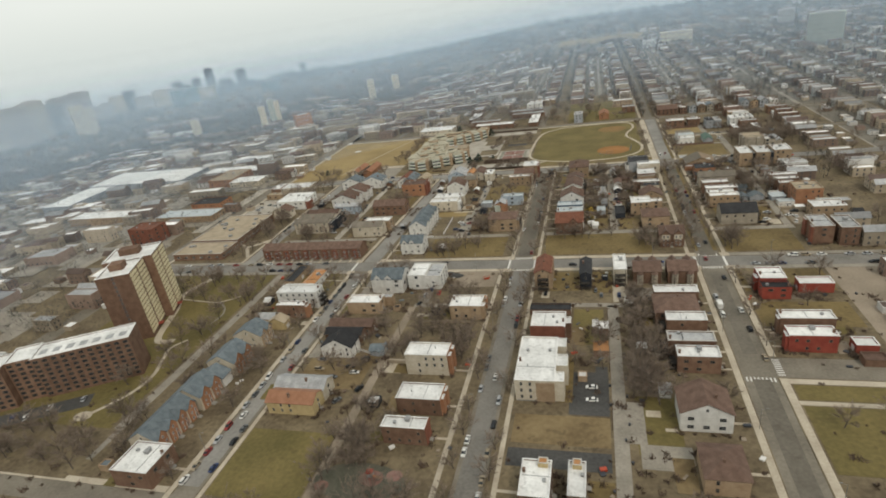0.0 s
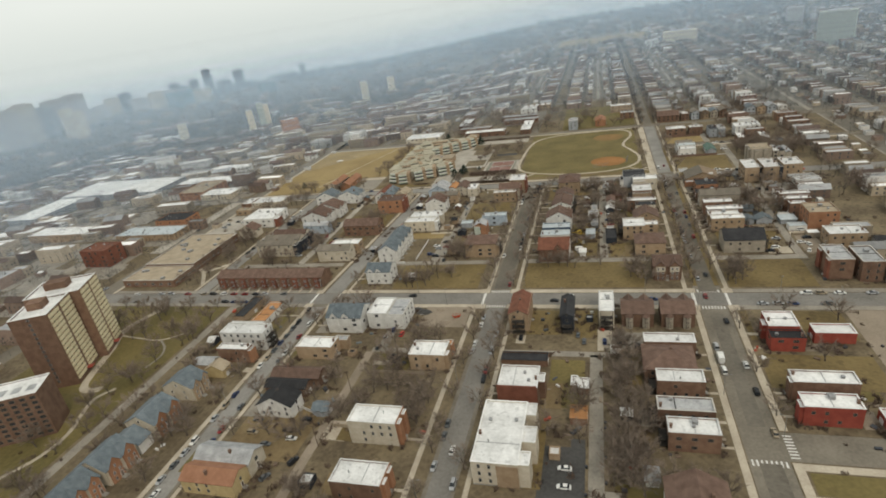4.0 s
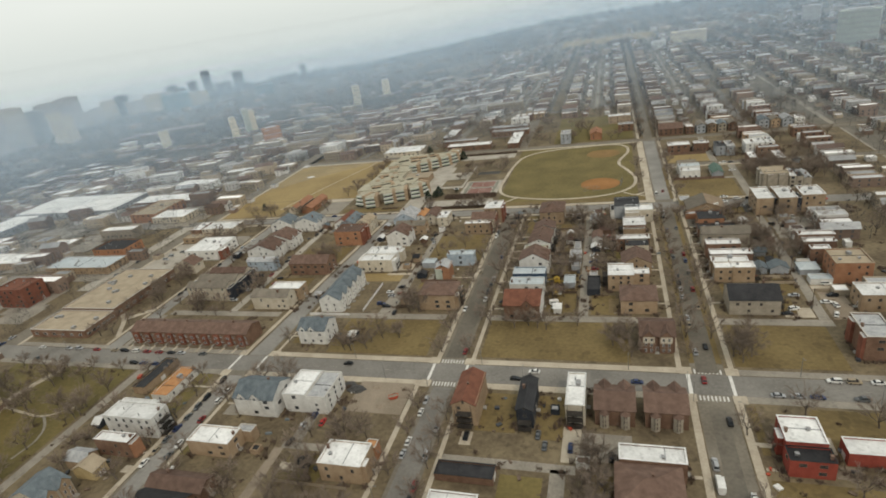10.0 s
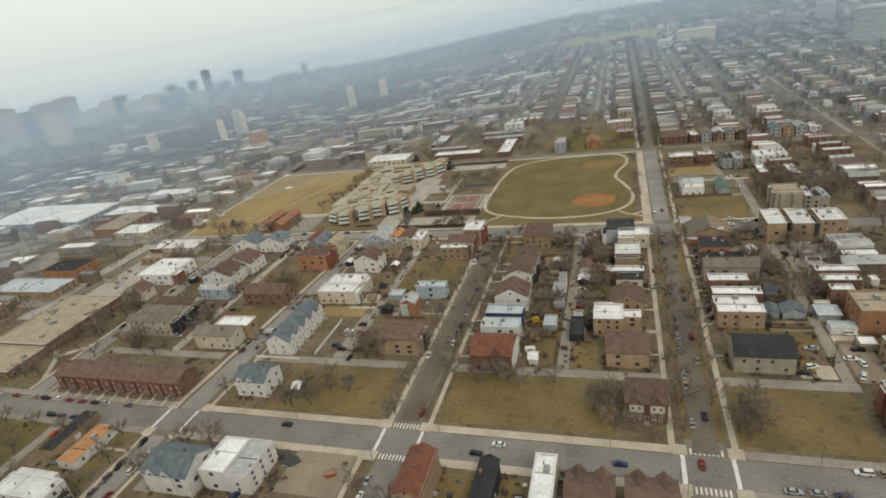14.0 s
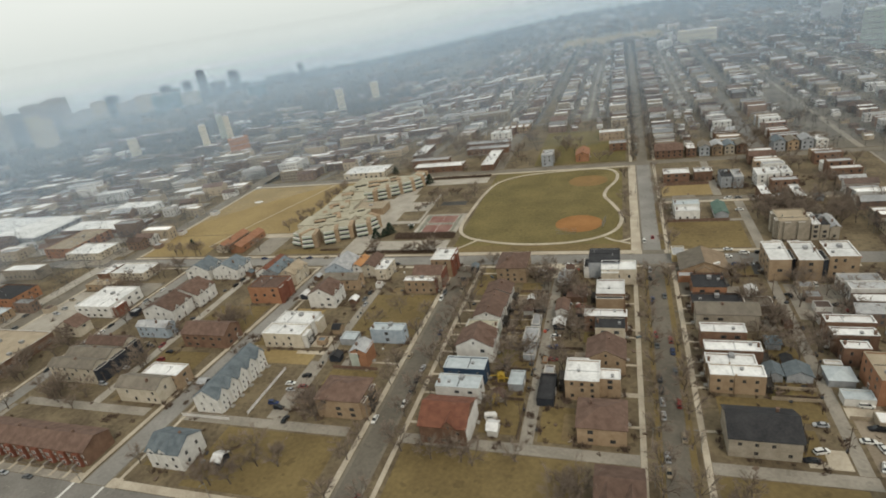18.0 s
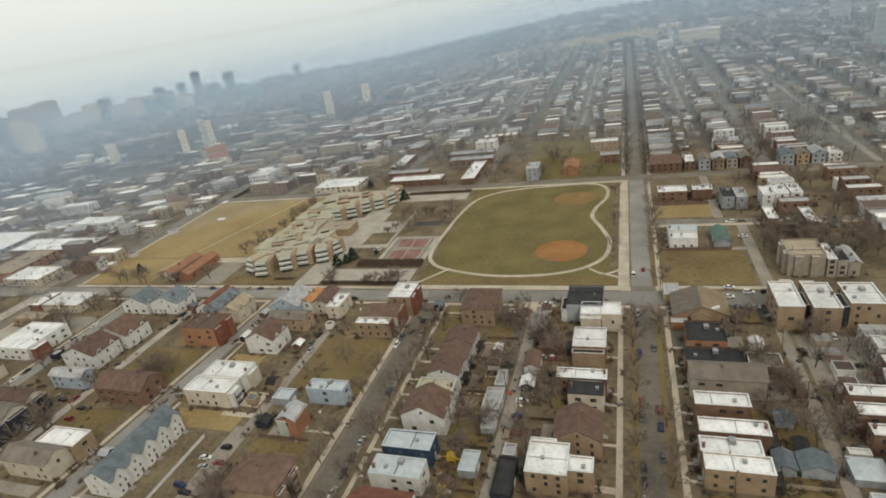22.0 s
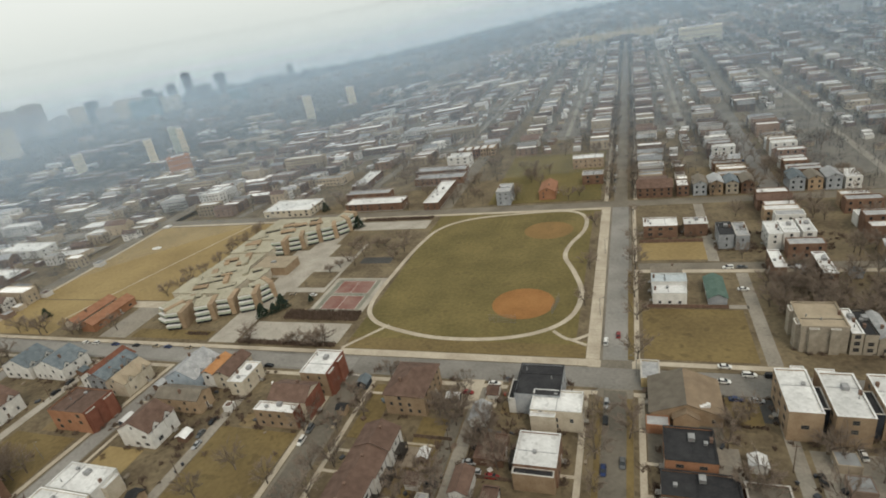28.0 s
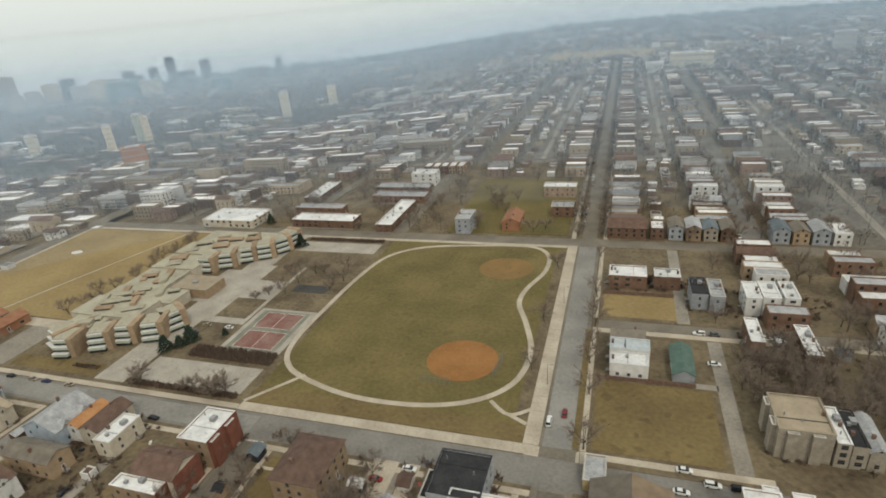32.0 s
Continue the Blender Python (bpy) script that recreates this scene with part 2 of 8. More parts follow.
def part(name, bm, material, parent, label=""):
    """Links a bmesh (or a finished mesh) as one mesh object under a thing or a part."""
    if isinstance(bm, bpy.types.Mesh):
        me = bm
    else:
        me = bpy.data.meshes.new(name)
        bm.to_mesh(me)
        bm.free()
        for m in (material if isinstance(material, tuple) else (material,)):
            me.materials.append(m)
    ob = new(name, me)
    ob.parent = parent
    if label:
        tagged(ob, label)
    return ob


def thing(name, x, y, z, label, category, group="", turn=0.0, kind=""):
    root = new(name)
    root.matrix_basis = pose(x, y, z, 0, 0, turn)
    return tagged(root, label, category, group, kind)


def box(bm, x0, y0, z0, x1, y1, z1, slot=0):
    v = [bm.verts.new(p) for p in ((x0, y0, z0), (x1, y0, z0), (x1, y1, z0), (x0, y1, z0), (x0, y0, z1), (x1, y0, z1), (x1, y1, z1), (x0, y1, z1))]
    for q in ((3, 2, 1, 0), (4, 5, 6, 7), (0, 1, 5, 4), (1, 2, 6, 5), (2, 3, 7, 6), (3, 0, 4, 7)):
        bm.faces.new([v[i] for i in q]).material_index = slot
    return v


def boxes(*rows):
    bm = bmesh.new()
    for r in rows:
        box(bm, *r)
    return bm


def prism(bm, outline, z0, z1, slot=0):
    low = [bm.verts.new((x, y, z0)) for x, y in outline]
    top = [bm.verts.new((x, y, z1)) for x, y in outline]
    bm.faces.new(low[::-1]).material_index = slot
    bm.faces.new(top).material_index = slot
    for i in range(len(low)):
        j = (i + 1) % len(low)
        bm.faces.new((low[i], low[j], top[j], top[i])).material_index = slot
    return bm


def sheet(name, outline, z0, z1, material, label, category, kind="structure"):
    """A flat slab of ground with real edges."""
    bm = prism(bmesh.new(), outline, z0, z1)
    me = bpy.data.meshes.new(name)
    bmesh.ops.recalc_face_normals(bm, faces=bm.faces)
    bm.to_mesh(me)
    bm.free()
    me.materials.append(material)
    return tagged(new(name, me), label, category, "", kind)


def slab(name, x0, y0, x1, y1, z1, material, label, category, z0=-0.4):
    return sheet(name, ((x0, y0), (x1, y0), (x1, y1), (x0, y1)), z0, z1, material, label, category)


def ring(bm, x0, y0, x1, y1, z0, z1, t, slot=0):
    box(bm, x0, y0, z0, x1, y0 + t, z1, slot)
    box(bm, x0, y1 - t, z0, x1, y1, z1, slot)
    box(bm, x0, y0 + t, z0, x0 + t, y1 - t, z1, slot)
    box(bm, x1 - t, y0 + t, z0, x1, y1 - t, z1, slot)
    return bm


WINDOWS = {}


def window_mesh(w, h, frame_mat):
    """A window facing -y: frame, sill, meeting rail and a pane set back between them."""
    key = (round(w, 1), round(h, 1), frame_mat.name)
    if key not in WINDOWS:
        bm = bmesh.new()
        t = 0.06

        def loop(a, low, high, y):
            return [bm.verts.new(p) for p in ((-a, y, low), (a, y, low), (a, y, high), (-a, y, high))]

        loops = [loop(w / 2, 0, h, 0.03), loop(w / 2, 0, h, -0.09), loop(w / 2 - t, t, h - t, -0.09), loop(w / 2 - t, t, h - t, -0.02)]
        for a, b in zip(loops, loops[1:]):
            for i in range(4):
                j = (i + 1) % 4
                bm.faces.new((a[i], a[j], b[j], b[i]))
        lo, r1, r2, hi = loops[3][:2], [], [], loops[3][2:]
        for z, row in ((h * 0.5 - 0.05, r1), (h * 0.5 + 0.05, r2)):
            row += [bm.verts.new((-w / 2 + t, -0.02, z)), bm.verts.new((w / 2 - t, -0.02, z))]
        bm.faces.new((lo[0], lo[1], r1[1], r1[0])).material_index = 1
        bm.faces.new((r1[0], r1[1], r2[1], r2[0]))
        bm.faces.new((r2[0], r2[1], hi[0], hi[1])).material_index = 1
        bmesh.ops.recalc_face_normals(bm, faces=bm.faces)
        me = bpy.data.meshes.new("window")
        bm.to_mesh(me)
        bm.free()
        me.materials.append(frame_mat)
        me.materials.append(glass)
        WINDOWS[key] = me
    return WINDOWS[key]


DOOR = []


def door_mesh():
    if not DOOR:
        bm = bmesh.new()
        box(bm, -0.6, -0.1, 0, -0.48, 0.05, 2.25)
        box(bm, 0.48, -0.1, 0, 0.6, 0.05, 2.25)
        box(bm, -0.48, -0.1, 2.12, 0.48, 0.05, 2.25)
        box(bm, -0.48, -0.05, 0, 0.48, 0.0, 2.12, 1)
        box(bm, -0.9, -1.1, -0.25, 0.9, 0.0, 0.0, 2)
        box(bm, -0.9, -1.5, -0.5, 0.9, -1.1, -0.22, 2)
        me = bpy.data.meshes.new("door")
        bm.to_mesh(me)
        bm.free()
        for m in (trim_white, wood, concrete_base):
            me.materials.append(m)
        DOOR.append(me)
    return DOOR[0]


SIDE = {"S": (0, -1, 0), "E": (1, 0, 90), "N": (0, 1, 180), "W": (-1, 0, -90)}


def put_on_face(root, name, mesh, side, w, d, along, z, out=0.0):
    """Hangs a mesh on a wall of a building w by d metres, along metres from the middle of that wall."""
    nx, ny, turn = SIDE[side]
    ob = new(name, mesh)
    ob.parent = root
    x = nx * (w / 2 + out) + (along if side in "SN" else 0) * (1 if side == "S" else -1)
    y = ny * (d / 2 + out) + (along if side in "EW" else 0) * (1 if side == "E" else -1)
    ob.matrix_basis = pose(x, y, z, 0, 0, turn)
    return ob


def windows_on(root, side, w, d, base, storeys, step, gap, frame_mat, ww=1.1, wh=1.5, skip=(), door=False, blank=0.0):
    """Rows of windows on one face. blank: the share of bays left as bare wall, as on the sides that face a neighbour."""
    bare = random.Random(int(w * 97 + d * 31 + storeys))
    run = (w if side in "SN" else d) - 1.6
    count = max(1, int(run / gap))
    for s in range(storeys):
        for i in range(count):
            if (s, i) in skip or bare.random() < blank:
                continue
            along = (i - (count - 1) / 2) * run / count
            if door and s == 0 and i == count // 2:
                put_on_face(root, "door", door_mesh(), side, w, d, along, base + 0.5)
                continue
            put_on_face(root, "window", window_mesh(ww, wh, frame_mat), side, w, d, along, base + s * step + 1.1)


def rear_porch(root, side, w, d, h, width, deep, along=0.0):
    """An open timber porch with stairs, one deck to a storey."""
    bm = bmesh.new()
    levels = max(1, int(h / 2.9))
    for i in range(levels):
        z = 0.6 + i * 2.8
        box(bm, -width / 2, -deep, z, width / 2, 0, z + 0.16)
        for k in range(9):
            x = -width / 2 + (k + 0.5) * width / 9
            box(bm, x - 0.04, -deep, z + 0.16, x + 0.04, -deep + 0.08, z + 1.0)
        box(bm, -width / 2, -deep - 0.02, z + 0.95, width / 2, -deep + 0.1, z + 1.05)
        for k in range(6):
            box(bm, -width / 2 + 0.2 + k * 0.35, -deep + 0.2, z - 2.6 + k * 0.42, -width / 2 + 0.55 + k * 0.35, -deep + 1.1, z - 2.45 + k * 0.42)
    for x in (-width / 2, width / 2 - 0.16):
        for y in (-deep, -0.2):
            box(bm, x, y, -0.3, x + 0.16, y + 0.16, 0.7 + levels * 2.8)
    me = bpy.data.meshes.new("rear_porch")
    bm.to_mesh(me)
    bm.free()
    me.materials.append(dark_wood)
    ob = put_on_face(root, "rear_porch", me, side, w, d, along, 0.0)
    return tagged(ob, "dark weathered timber porch")


def chimney(root, x, y, z, h=1.6):
    bm = boxes((x - 0.4, y - 0.4, z - 1.2, x + 0.4, y + 0.4, z + h), (x - 0.5, y - 0.5, z + h, x + 0.5, y + 0.5, z + h + 0.18))
    part("chimney", bm, brick_chimney, root)


def pitched(bm, x0, y0, x1, y1, z, rise, along, over=0.45, thick=0.18, slot=0):
    """Two roof slopes with overhang. along: the axis of the ridge."""
    def put(p):
        return p if along == "y" else (p[1], p[0], p[2])
    a0, a1, b0, b1 = (x0, x1, y0, y1) if along == "y" else (y0, y1, x0, x1)
    mid, half = (a0 + a1) / 2, (a1 - a0) / 2
    drop = rise * over / half
    for side in (-1, 1):
        edge = mid + side * (half + over)
        pts = [(edge, b0 - over, z - drop), (mid, b0 - over, z + rise), (mid, b1 + over, z + rise), (edge, b1 + over, z - drop)]
        low = [bm.verts.new(put(p)) for p in pts]
        top = [bm.verts.new(put((p[0], p[1], p[2] + thick))) for p in pts]
        faces = [low[::-1], top] + [[low[i], low[(i + 1) % 4], top[(i + 1) % 4], top[i]] for i in range(4)]
        for f in faces:
            bm.faces.new(f).material_index = slot


def gable_wall(bm, x0, y0, x1, y1, z, rise, along):
    """The two triangular wall heads under a pitched roof, as one prism."""
    if along == "y":
        a = [(x0, y0, z), (x1, y0, z), ((x0 + x1) / 2, y0, z + rise)]
        b = [(x0, y1, z), (x1, y1, z), ((x0 + x1) / 2, y1, z + rise)]
    else:
        a = [(x0, y0, z), (x0, y1, z), (x0, (y0 + y1) / 2, z + rise)]
        b = [(x1, y0, z), (x1, y1, z), (x1, (y0 + y1) / 2, z + rise)]
    a, b = [bm.verts.new(p) for p in a], [bm.verts.new(p) for p in b]
    bm.faces.new(a)
    bm.faces.new(b[::-1])
    for i in range(3):
        j = (i + 1) % 3
        bm.faces.new((a[j], a[i], b[i], b[j]))


def hip_roof(bm, x0, y0, x1, y1, z, rise, over=0.5):
    x0, y0, x1, y1 = x0 - over, y0 - over, x1 + over, y1 + over
    w, d = x1 - x0, y1 - y0
    cut = min(w, d) / 2
    if w > d:
        r = ((x0 + cut, (y0 + y1) / 2), (x1 - cut - 0.01, (y0 + y1) / 2))
    else:
        r = (((x0 + x1) / 2, y0 + cut), ((x0 + x1) / 2, y1 - cut - 0.01))
    low = [bm.verts.new(p) for p in ((x0, y0, z - 0.2), (x1, y0, z - 0.2), (x1, y1, z - 0.2), (x0, y1, z - 0.2))]
    c = [bm.verts.new((p.co.x, p.co.y, z)) for p in low]
    a, b = [bm.verts.new((x, y, z + rise)) for x, y in r]
    bm.faces.new(low[::-1])
    for i in range(4):
        j = (i + 1) % 4
        bm.faces.new((low[i], low[j], c[j], c[i]))
    if w > d:
        for f in ((c[0], c[1], b, a), (c[1], c[2], b), (c[2], c[3], a, b), (c[3], c[0], a)):
            bm.faces.new(f)
    else:
        for f in ((c[0], c[1], a), (c[1], c[2], b, a), (c[2], c[3], b), (c[3], c[0], a, b)):
            bm.faces.new(f)


TAKEN, PLACED = [], []
BASE = 0.14
ROOF_WORDS = {"white": "white membrane roof", "grey": "grey felt roof", "dark": "black tar roof", "brown": "brown shingle roof", "slate": "blue-grey shingle roof", "sky": "pale blue metal roof", "greybrown": "grey-brown roof", "terra": "rust-brown shingle roof",
              "tan": "tan gravel roof", "orange": "rust-orange roof", "redroof": "red-brown tile roof", "green": "green-grey metal roof", "cream": "cream ballast roof"}
WALL_WORDS = {"brick": "brown brick", "red": "red-painted brick", "redbrick": "dark red brick", "tan": "tan brick", "orange": "orange brick", "cream": "cream masonry", "white": "white-sided",
              "grey": "grey-sided", "blue": "pale blue", "yellow": "ochre", "dark": "charcoal", "navy": "dark blue", "mint": "pale green", "stone": "limestone"}


def building(x, y, w, d, h, style, wall, roof, beside="", porch="", sides="SE", turn=0.0, gap=3.5, front="", name="", rise=0.0, detail=1, ww=0.0, wings=(), gablets=()):
    """A house, flat block or garage with its south-west corner at x, y. front: other masonry on the street side."""
    storeys = max(1, int(round((h - 1.0) / 2.9)))
    small = h < 5.2 and w * d < 160
    kind = name or ("garage" if small else "house" if style != "flat" else "apartment_house")
    shape = {"flat": "flat-roofed", "gabley": "gabled", "gablex": "gabled", "hip": "hip-roofed"}[style]
    words = {"garage": "garage", "house": "house", "apartment_house": "apartment house"}.get(kind, kind.replace("_", " "))
    lead = "" if small else f"{('one', 'two', 'three', 'four', 'five')[min(storeys, 5) - 1]}-storey "
    label = f"{lead}{shape + chr(32) if style != 'flat' else ''}{WALL_WORDS[wall]} {words}, {ROOF_WORDS[roof]}" + (f" {beside}" if beside else "")
    root = thing(kind, x + w / 2, y + d / 2, BASE + float(fall_of_land(x + w / 2, y + d / 2)), label, words, turn=turn)
    TAKEN.append((x - 1, y - 1, x + w + 1, y + d + 1))
    if detail:
        PLACED.append((x, y, w, d, small))
    X, Y = w / 2, d / 2
    rnd = random.Random(int(x * 31 + y * 17))
    frame_mat = trim_dark if wall in ("brick", "redbrick", "red", "tan", "orange", "stone", "dark") else vent_metal
    if style == "flat":
        bm = ring(bmesh.new(), -X, -Y, X, Y, -0.3, h, 0.35)
        part("wall", bm, WALL[wall], root)
        part("roof", boxes((-X + 0.35, -Y + 0.35, h - 0.75, X - 0.35, Y - 0.35, h - 0.42)), ROOF[roof], root)
        if detail:
            part("parapet_coping", ring(bmesh.new(), -X - 0.06, -Y - 0.06, X + 0.06, Y + 0.06, h, h + 0.12, 0.5), coping_mat if roof in ("grey", "greybrown", "cream") else ROOF[roof], root)
        if not small and detail and w * d > 90:
            bm = bmesh.new()
            at = rnd.uniform(-0.4, 0.4) * max(X, Y)
            if X > Y:
                box(bm, at - 0.15, -Y + 0.4, h - 0.43, at + 0.15, Y - 0.4, h - 0.3)
            else:
                box(bm, -X + 0.4, at - 0.15, h - 0.43, X - 0.4, at + 0.15, h - 0.3)
            part("roof_seam", bm, ROOF["grey"] if roof == "white" else ROOF["dark"], root, "felt seam")
        if not small and detail:
            for _ in range(1 + int(w * d / 190)):
                px, py = rnd.uniform(-X * 0.7, X * 0.7), rnd.uniform(-Y * 0.6, Y * 0.6)
                if rnd.random() < 0.5:
                    bm = boxes((px - 0.5, py - 0.5, h - 0.45, px + 0.5, py + 0.5, h + 0.35), (px - 0.6, py - 0.6, h + 0.35, px + 0.6, py + 0.6, h + 0.45))
                    part("roof_vent", bm, vent_metal, root)
                else:
                    bm = bmesh.new()
                    bmesh.ops.create_cone(bm, cap_ends=True, segments=8, radius1=0.2, radius2=0.2, depth=1.3, matrix=Matrix.Translation((px, py, h + 0.15)))
                    part("vent_pipe", bm, vent_metal, root)
            if rnd.random() < 0.55:
                chimney(root, rnd.choice((-1, 1)) * (X - 1.0), rnd.uniform(-Y * 0.4, Y * 0.4), h - 0.3, 1.2)
            if rnd.random() < 0.4:
                part("roof_hatch", boxes((-0.2, Y * 0.2, h - 0.45, 1.6, Y * 0.2 + 2.2, h + 0.9)), vent_metal, root)
    else:
        along = "y" if style == "gabley" else "x"
        rise = rise or (w if along == "y" else d) * (0.26 if style != "hip" else 0.2)
        rise = min(rise, 4.2)
        bm = bmesh.new()
        box(bm, -X, -Y, -0.3, X, Y, h)
        if style != "hip":
            gable_wall(bm, -X, -Y, X, Y, h, rise, along)
        part("wall", bm, WALL[wall], root)
        bm = bmesh.new()
        if style == "hip":
            hip_roof(bm, -X, -Y, X, Y, h, min(rise, 3.6))
        else:
            pitched(bm, -X, -Y, X, Y, h, rise, along)
        part("roof", bm, ROOF[roof], root)
        if not small and detail:
            chimney(root, X * rnd.uniform(-0.5, 0.5), Y * rnd.uniform(-0.5, 0.5), h + rise * 0.6, 1.5)
        if style == "gabley" and not small:
            put_on_face(root, "window", window_mesh(0.9, 1.2, frame_mat), "S", w, d, 0, h + rise * 0.2)
    for x0, y0, x1, y1, top, wall2, roof2 in wings:
        if min(x1 - x0, y1 - y0) < 0.8:
            part("facade_panel", boxes((x0, y0, -0.3, x1, y1, top)), WALL[wall2], root, f"{WALL_WORDS[wall2]} facing")
            continue
        wing = part("wing", ring(bmesh.new(), x0, y0, x1, y1, -0.3, top, 0.3), WALL[wall2], root, f"{WALL_WORDS[wall2]} wing")
        part("wing_roof", boxes((x0 + 0.3, y0 + 0.3, top - 0.6, x1 - 0.3, y1 - 0.3, top - 0.25)), ROOF[roof2], wing)
        part("wing_coping", ring(bmesh.new(), x0 - 0.04, y0 - 0.04, x1 + 0.04, y1 + 0.04, top, top + 0.1, 0.42), ROOF["white"] if roof2 == "white" else coping_mat, wing)
    for side, at, wide in gablets:
        bm = bmesh.new()
        back = bmesh.new()
        if side == "S":
            box(bm, at - wide / 2, -Y - 0.35, h * 0.45, at + wide / 2, -Y + 0.3, h + 0.5)
            gable_wall(bm, at - wide / 2, -Y - 0.35, at + wide / 2, -Y + d * 0.3, h + 0.5, wide * 0.55, "y")
            pitched(back, at - wide / 2, -Y - 0.35, at + wide / 2, -Y + d * 0.3, h + 0.5, wide * 0.55, "y", 0.25, 0.14)
        else:
            box(bm, X - 0.3, at - wide / 2, h * 0.45, X + 0.35, at + wide / 2, h + 0.5)
            gable_wall(bm, X - w * 0.3, at - wide / 2, X + 0.35, at + wide / 2, h + 0.5, wide * 0.55, "x")
            pitched(back, X - w * 0.3, at - wide / 2, X + 0.35, at + wide / 2, h + 0.5, wide * 0.55, "x", 0.25, 0.14)
        gablet = part("gablet", bm, WALL[wall], root)
        part("gablet_roof", back, ROOF[roof], gablet)
        put_on_face(root, "window", window_mesh(0.9, 1.2, frame_mat), side, w, d, at, h - 0.6, 0.37)
    if detail and not small and w * d > 400:
        part("foundation", ring(bmesh.new(), -X - 0.05, -Y - 0.05, X + 0.05, Y + 0.05, -0.35, 0.55, 0.12), concrete_base, root)
    if small:
        if detail:
            put_on_face(root, "garage_door", garage_door_mesh(), "E" if "E" in sides else "W", w, d, 0, 0)
        return root
    if front:
        # street facade in better brick, set proud of the side walls
        nx = 1 if "E" in sides else -1
        part("street_facade", boxes((nx * X - 0.05 if nx > 0 else -X - 0.14, -Y, -0.3, nx * X + 0.14 if nx > 0 else -X + 0.05, Y, h + 0.3)), WALL[front], root, f"{WALL_WORDS[front]} street front")
    step = (h - 0.9) / storeys
    if not detail:
        # far row houses: the small windows of a house as one part
        bm = bmesh.new()
        for s in range(storeys):
            for k in range(max(2, int(w / 4))):
                at = -X + (k + 0.5) * w / max(2, int(w / 4))
                box(bm, at - 0.6, -Y - 0.05, 1.4 + s * step, at + 0.6, -Y + 0.1, 2.9 + s * step)
        tagged(part("windows", bm, glass, root), kind="stuff")
        return root
    if not ww:
        ww = rnd.choice((1.0, 1.2, 1.8, 2.1))
        gap = gap * (1 if ww < 1.5 else 1.35) * rnd.uniform(0.92, 1.12)
    for s in sides:
        windows_on(root, s, w, d, 0.3, storeys, step, gap if s in "SN" else gap + 0.8, frame_mat, ww, rnd.choice((1.3, 1.5, 1.6)), door=(s in "EW"), blank=0.34 if s in "SN" else 0.06)
    if porch:
        rear_porch(root, porch, w, d, h, min(w if porch in "SN" else d, 7.0) * 0.8, 2.6)
    return root


GARAGE_DOOR = []


def garage_door_mesh():
    if not GARAGE_DOOR:
        bm = bmesh.new()
        for i in range(4):
            box(bm, -1.35, -0.06 - 0.01 * (i % 2), i * 0.55, 1.35, 0.02, i * 0.55 + 0.53)
        me = bpy.data.meshes.new("garage_door")
        bm.to_mesh(me)
        bm.free()
        me.materials.append(trim_white)
        GARAGE_DOOR.append(me)
    return GARAGE_DOOR[0]


# ---- ground, streets, plots ----
bm = bmesh.new()
steps = [-4980, -4000, -3200] + list(range(-2700, 2701, 90)) + [3200, 4000, 4980]
grid = [[bm.verts.new((x, y, fall_of_land(x, y) - 0.05)) for x in steps] for y in steps]
for j in range(len(steps) - 1):
    for i in range(len(steps) - 1):
        bm.faces.new((grid[j][i], grid[j][i + 1], grid[j + 1][i + 1], grid[j + 1][i]))
ground_mesh = bpy.data.meshes.new("ground")
bm.to_mesh(ground_mesh)
bm.free()
ground_mesh.materials.append(earth)
tagged(new("ground", ground_mesh), "brown winter earth and grass under the whole city", "ground", "", "structure")

ROADS = (
    ("road", 103, -420, 115, 357, asphalt, "worn grey north-south asphalt street"),
    ("road", 104.5, 357, 112.8, 3000, asphalt, "narrow north-south street between tree rows"),
    ("road", 1, -420, 12, 172, asphalt, "narrow north-south street with parked cars"),
    ("road", -100, -420, -90, -10, asphalt, "narrow north-south street with parked cars"),
    ("road", -271, -420, -258, 420, asphalt, "wide grey avenue beside the warehouses"),
    ("road", -17, 357, -6, 440, asphalt, "narrow street north of the park"),
    ("road", 190, 357, 201, 600, grey_asphalt, "wide pale street between flat-roofed rows"),
)
for name, x0, y0, x1, y1, m, label in ROADS:
    slab(name, x0, y0, x1, y1, 0.0, m, label, "road")
CROSS = (
    (-340, -16, 900, -4, "main east-west street with parked cars"),
    (-340, 172, 900, 184, "east-west street along the park"),
    (-340, 346, 900, 356, "worn east-west street behind the park"),
    (118, 262, 500, 269, "short east-west side street"),
    (115, -111, 500, -98, "east-west side street with a crosswalk"),
    (-500, -200, -90, -191, "east-west street at the tower lawns"),
)
for k, (x0, y0, x1, y1, label) in enumerate(CROSS):
    slab("road", x0, y0, x1, y1, 0.008 + 0.004 * k, (grey_asphalt, grey_asphalt, asphalt)[k] if k < 3 else asphalt, label, "road")

PLOT = 0.14
PLOTS = (
    (-258, -420, -100, -200), (-258, -191, -100, -16), (-90, -420, 1, -16), (12, -420, 103, -16), (115, -420, 260, -111), (115, -98, 260, -16),
    (12, -4, 103, 172), (115, -4, 260, 172),
    (-258, 184, 103, 346), (115, 184, 260, 262), (115, 269, 260, 346),
)
for x0, y0, x1, y1 in PLOTS:
    slab("plot", x0, y0, x1, y1, PLOT, earth, "raised city block of winter grass and bare earth behind a kerb", "ground", -0.3)


def slant(name, x0, x1, x2, x3, y0, y1, z0, z1, material, label, category):
    """Ground between y0 and y1, from x0 to x1 at its south end and from x2 to x3 at its north end."""
    return sheet(name, ((x0, y0), (x1, y0), (x3, y1), (x2, y1)), z0, z1, material, label, category)


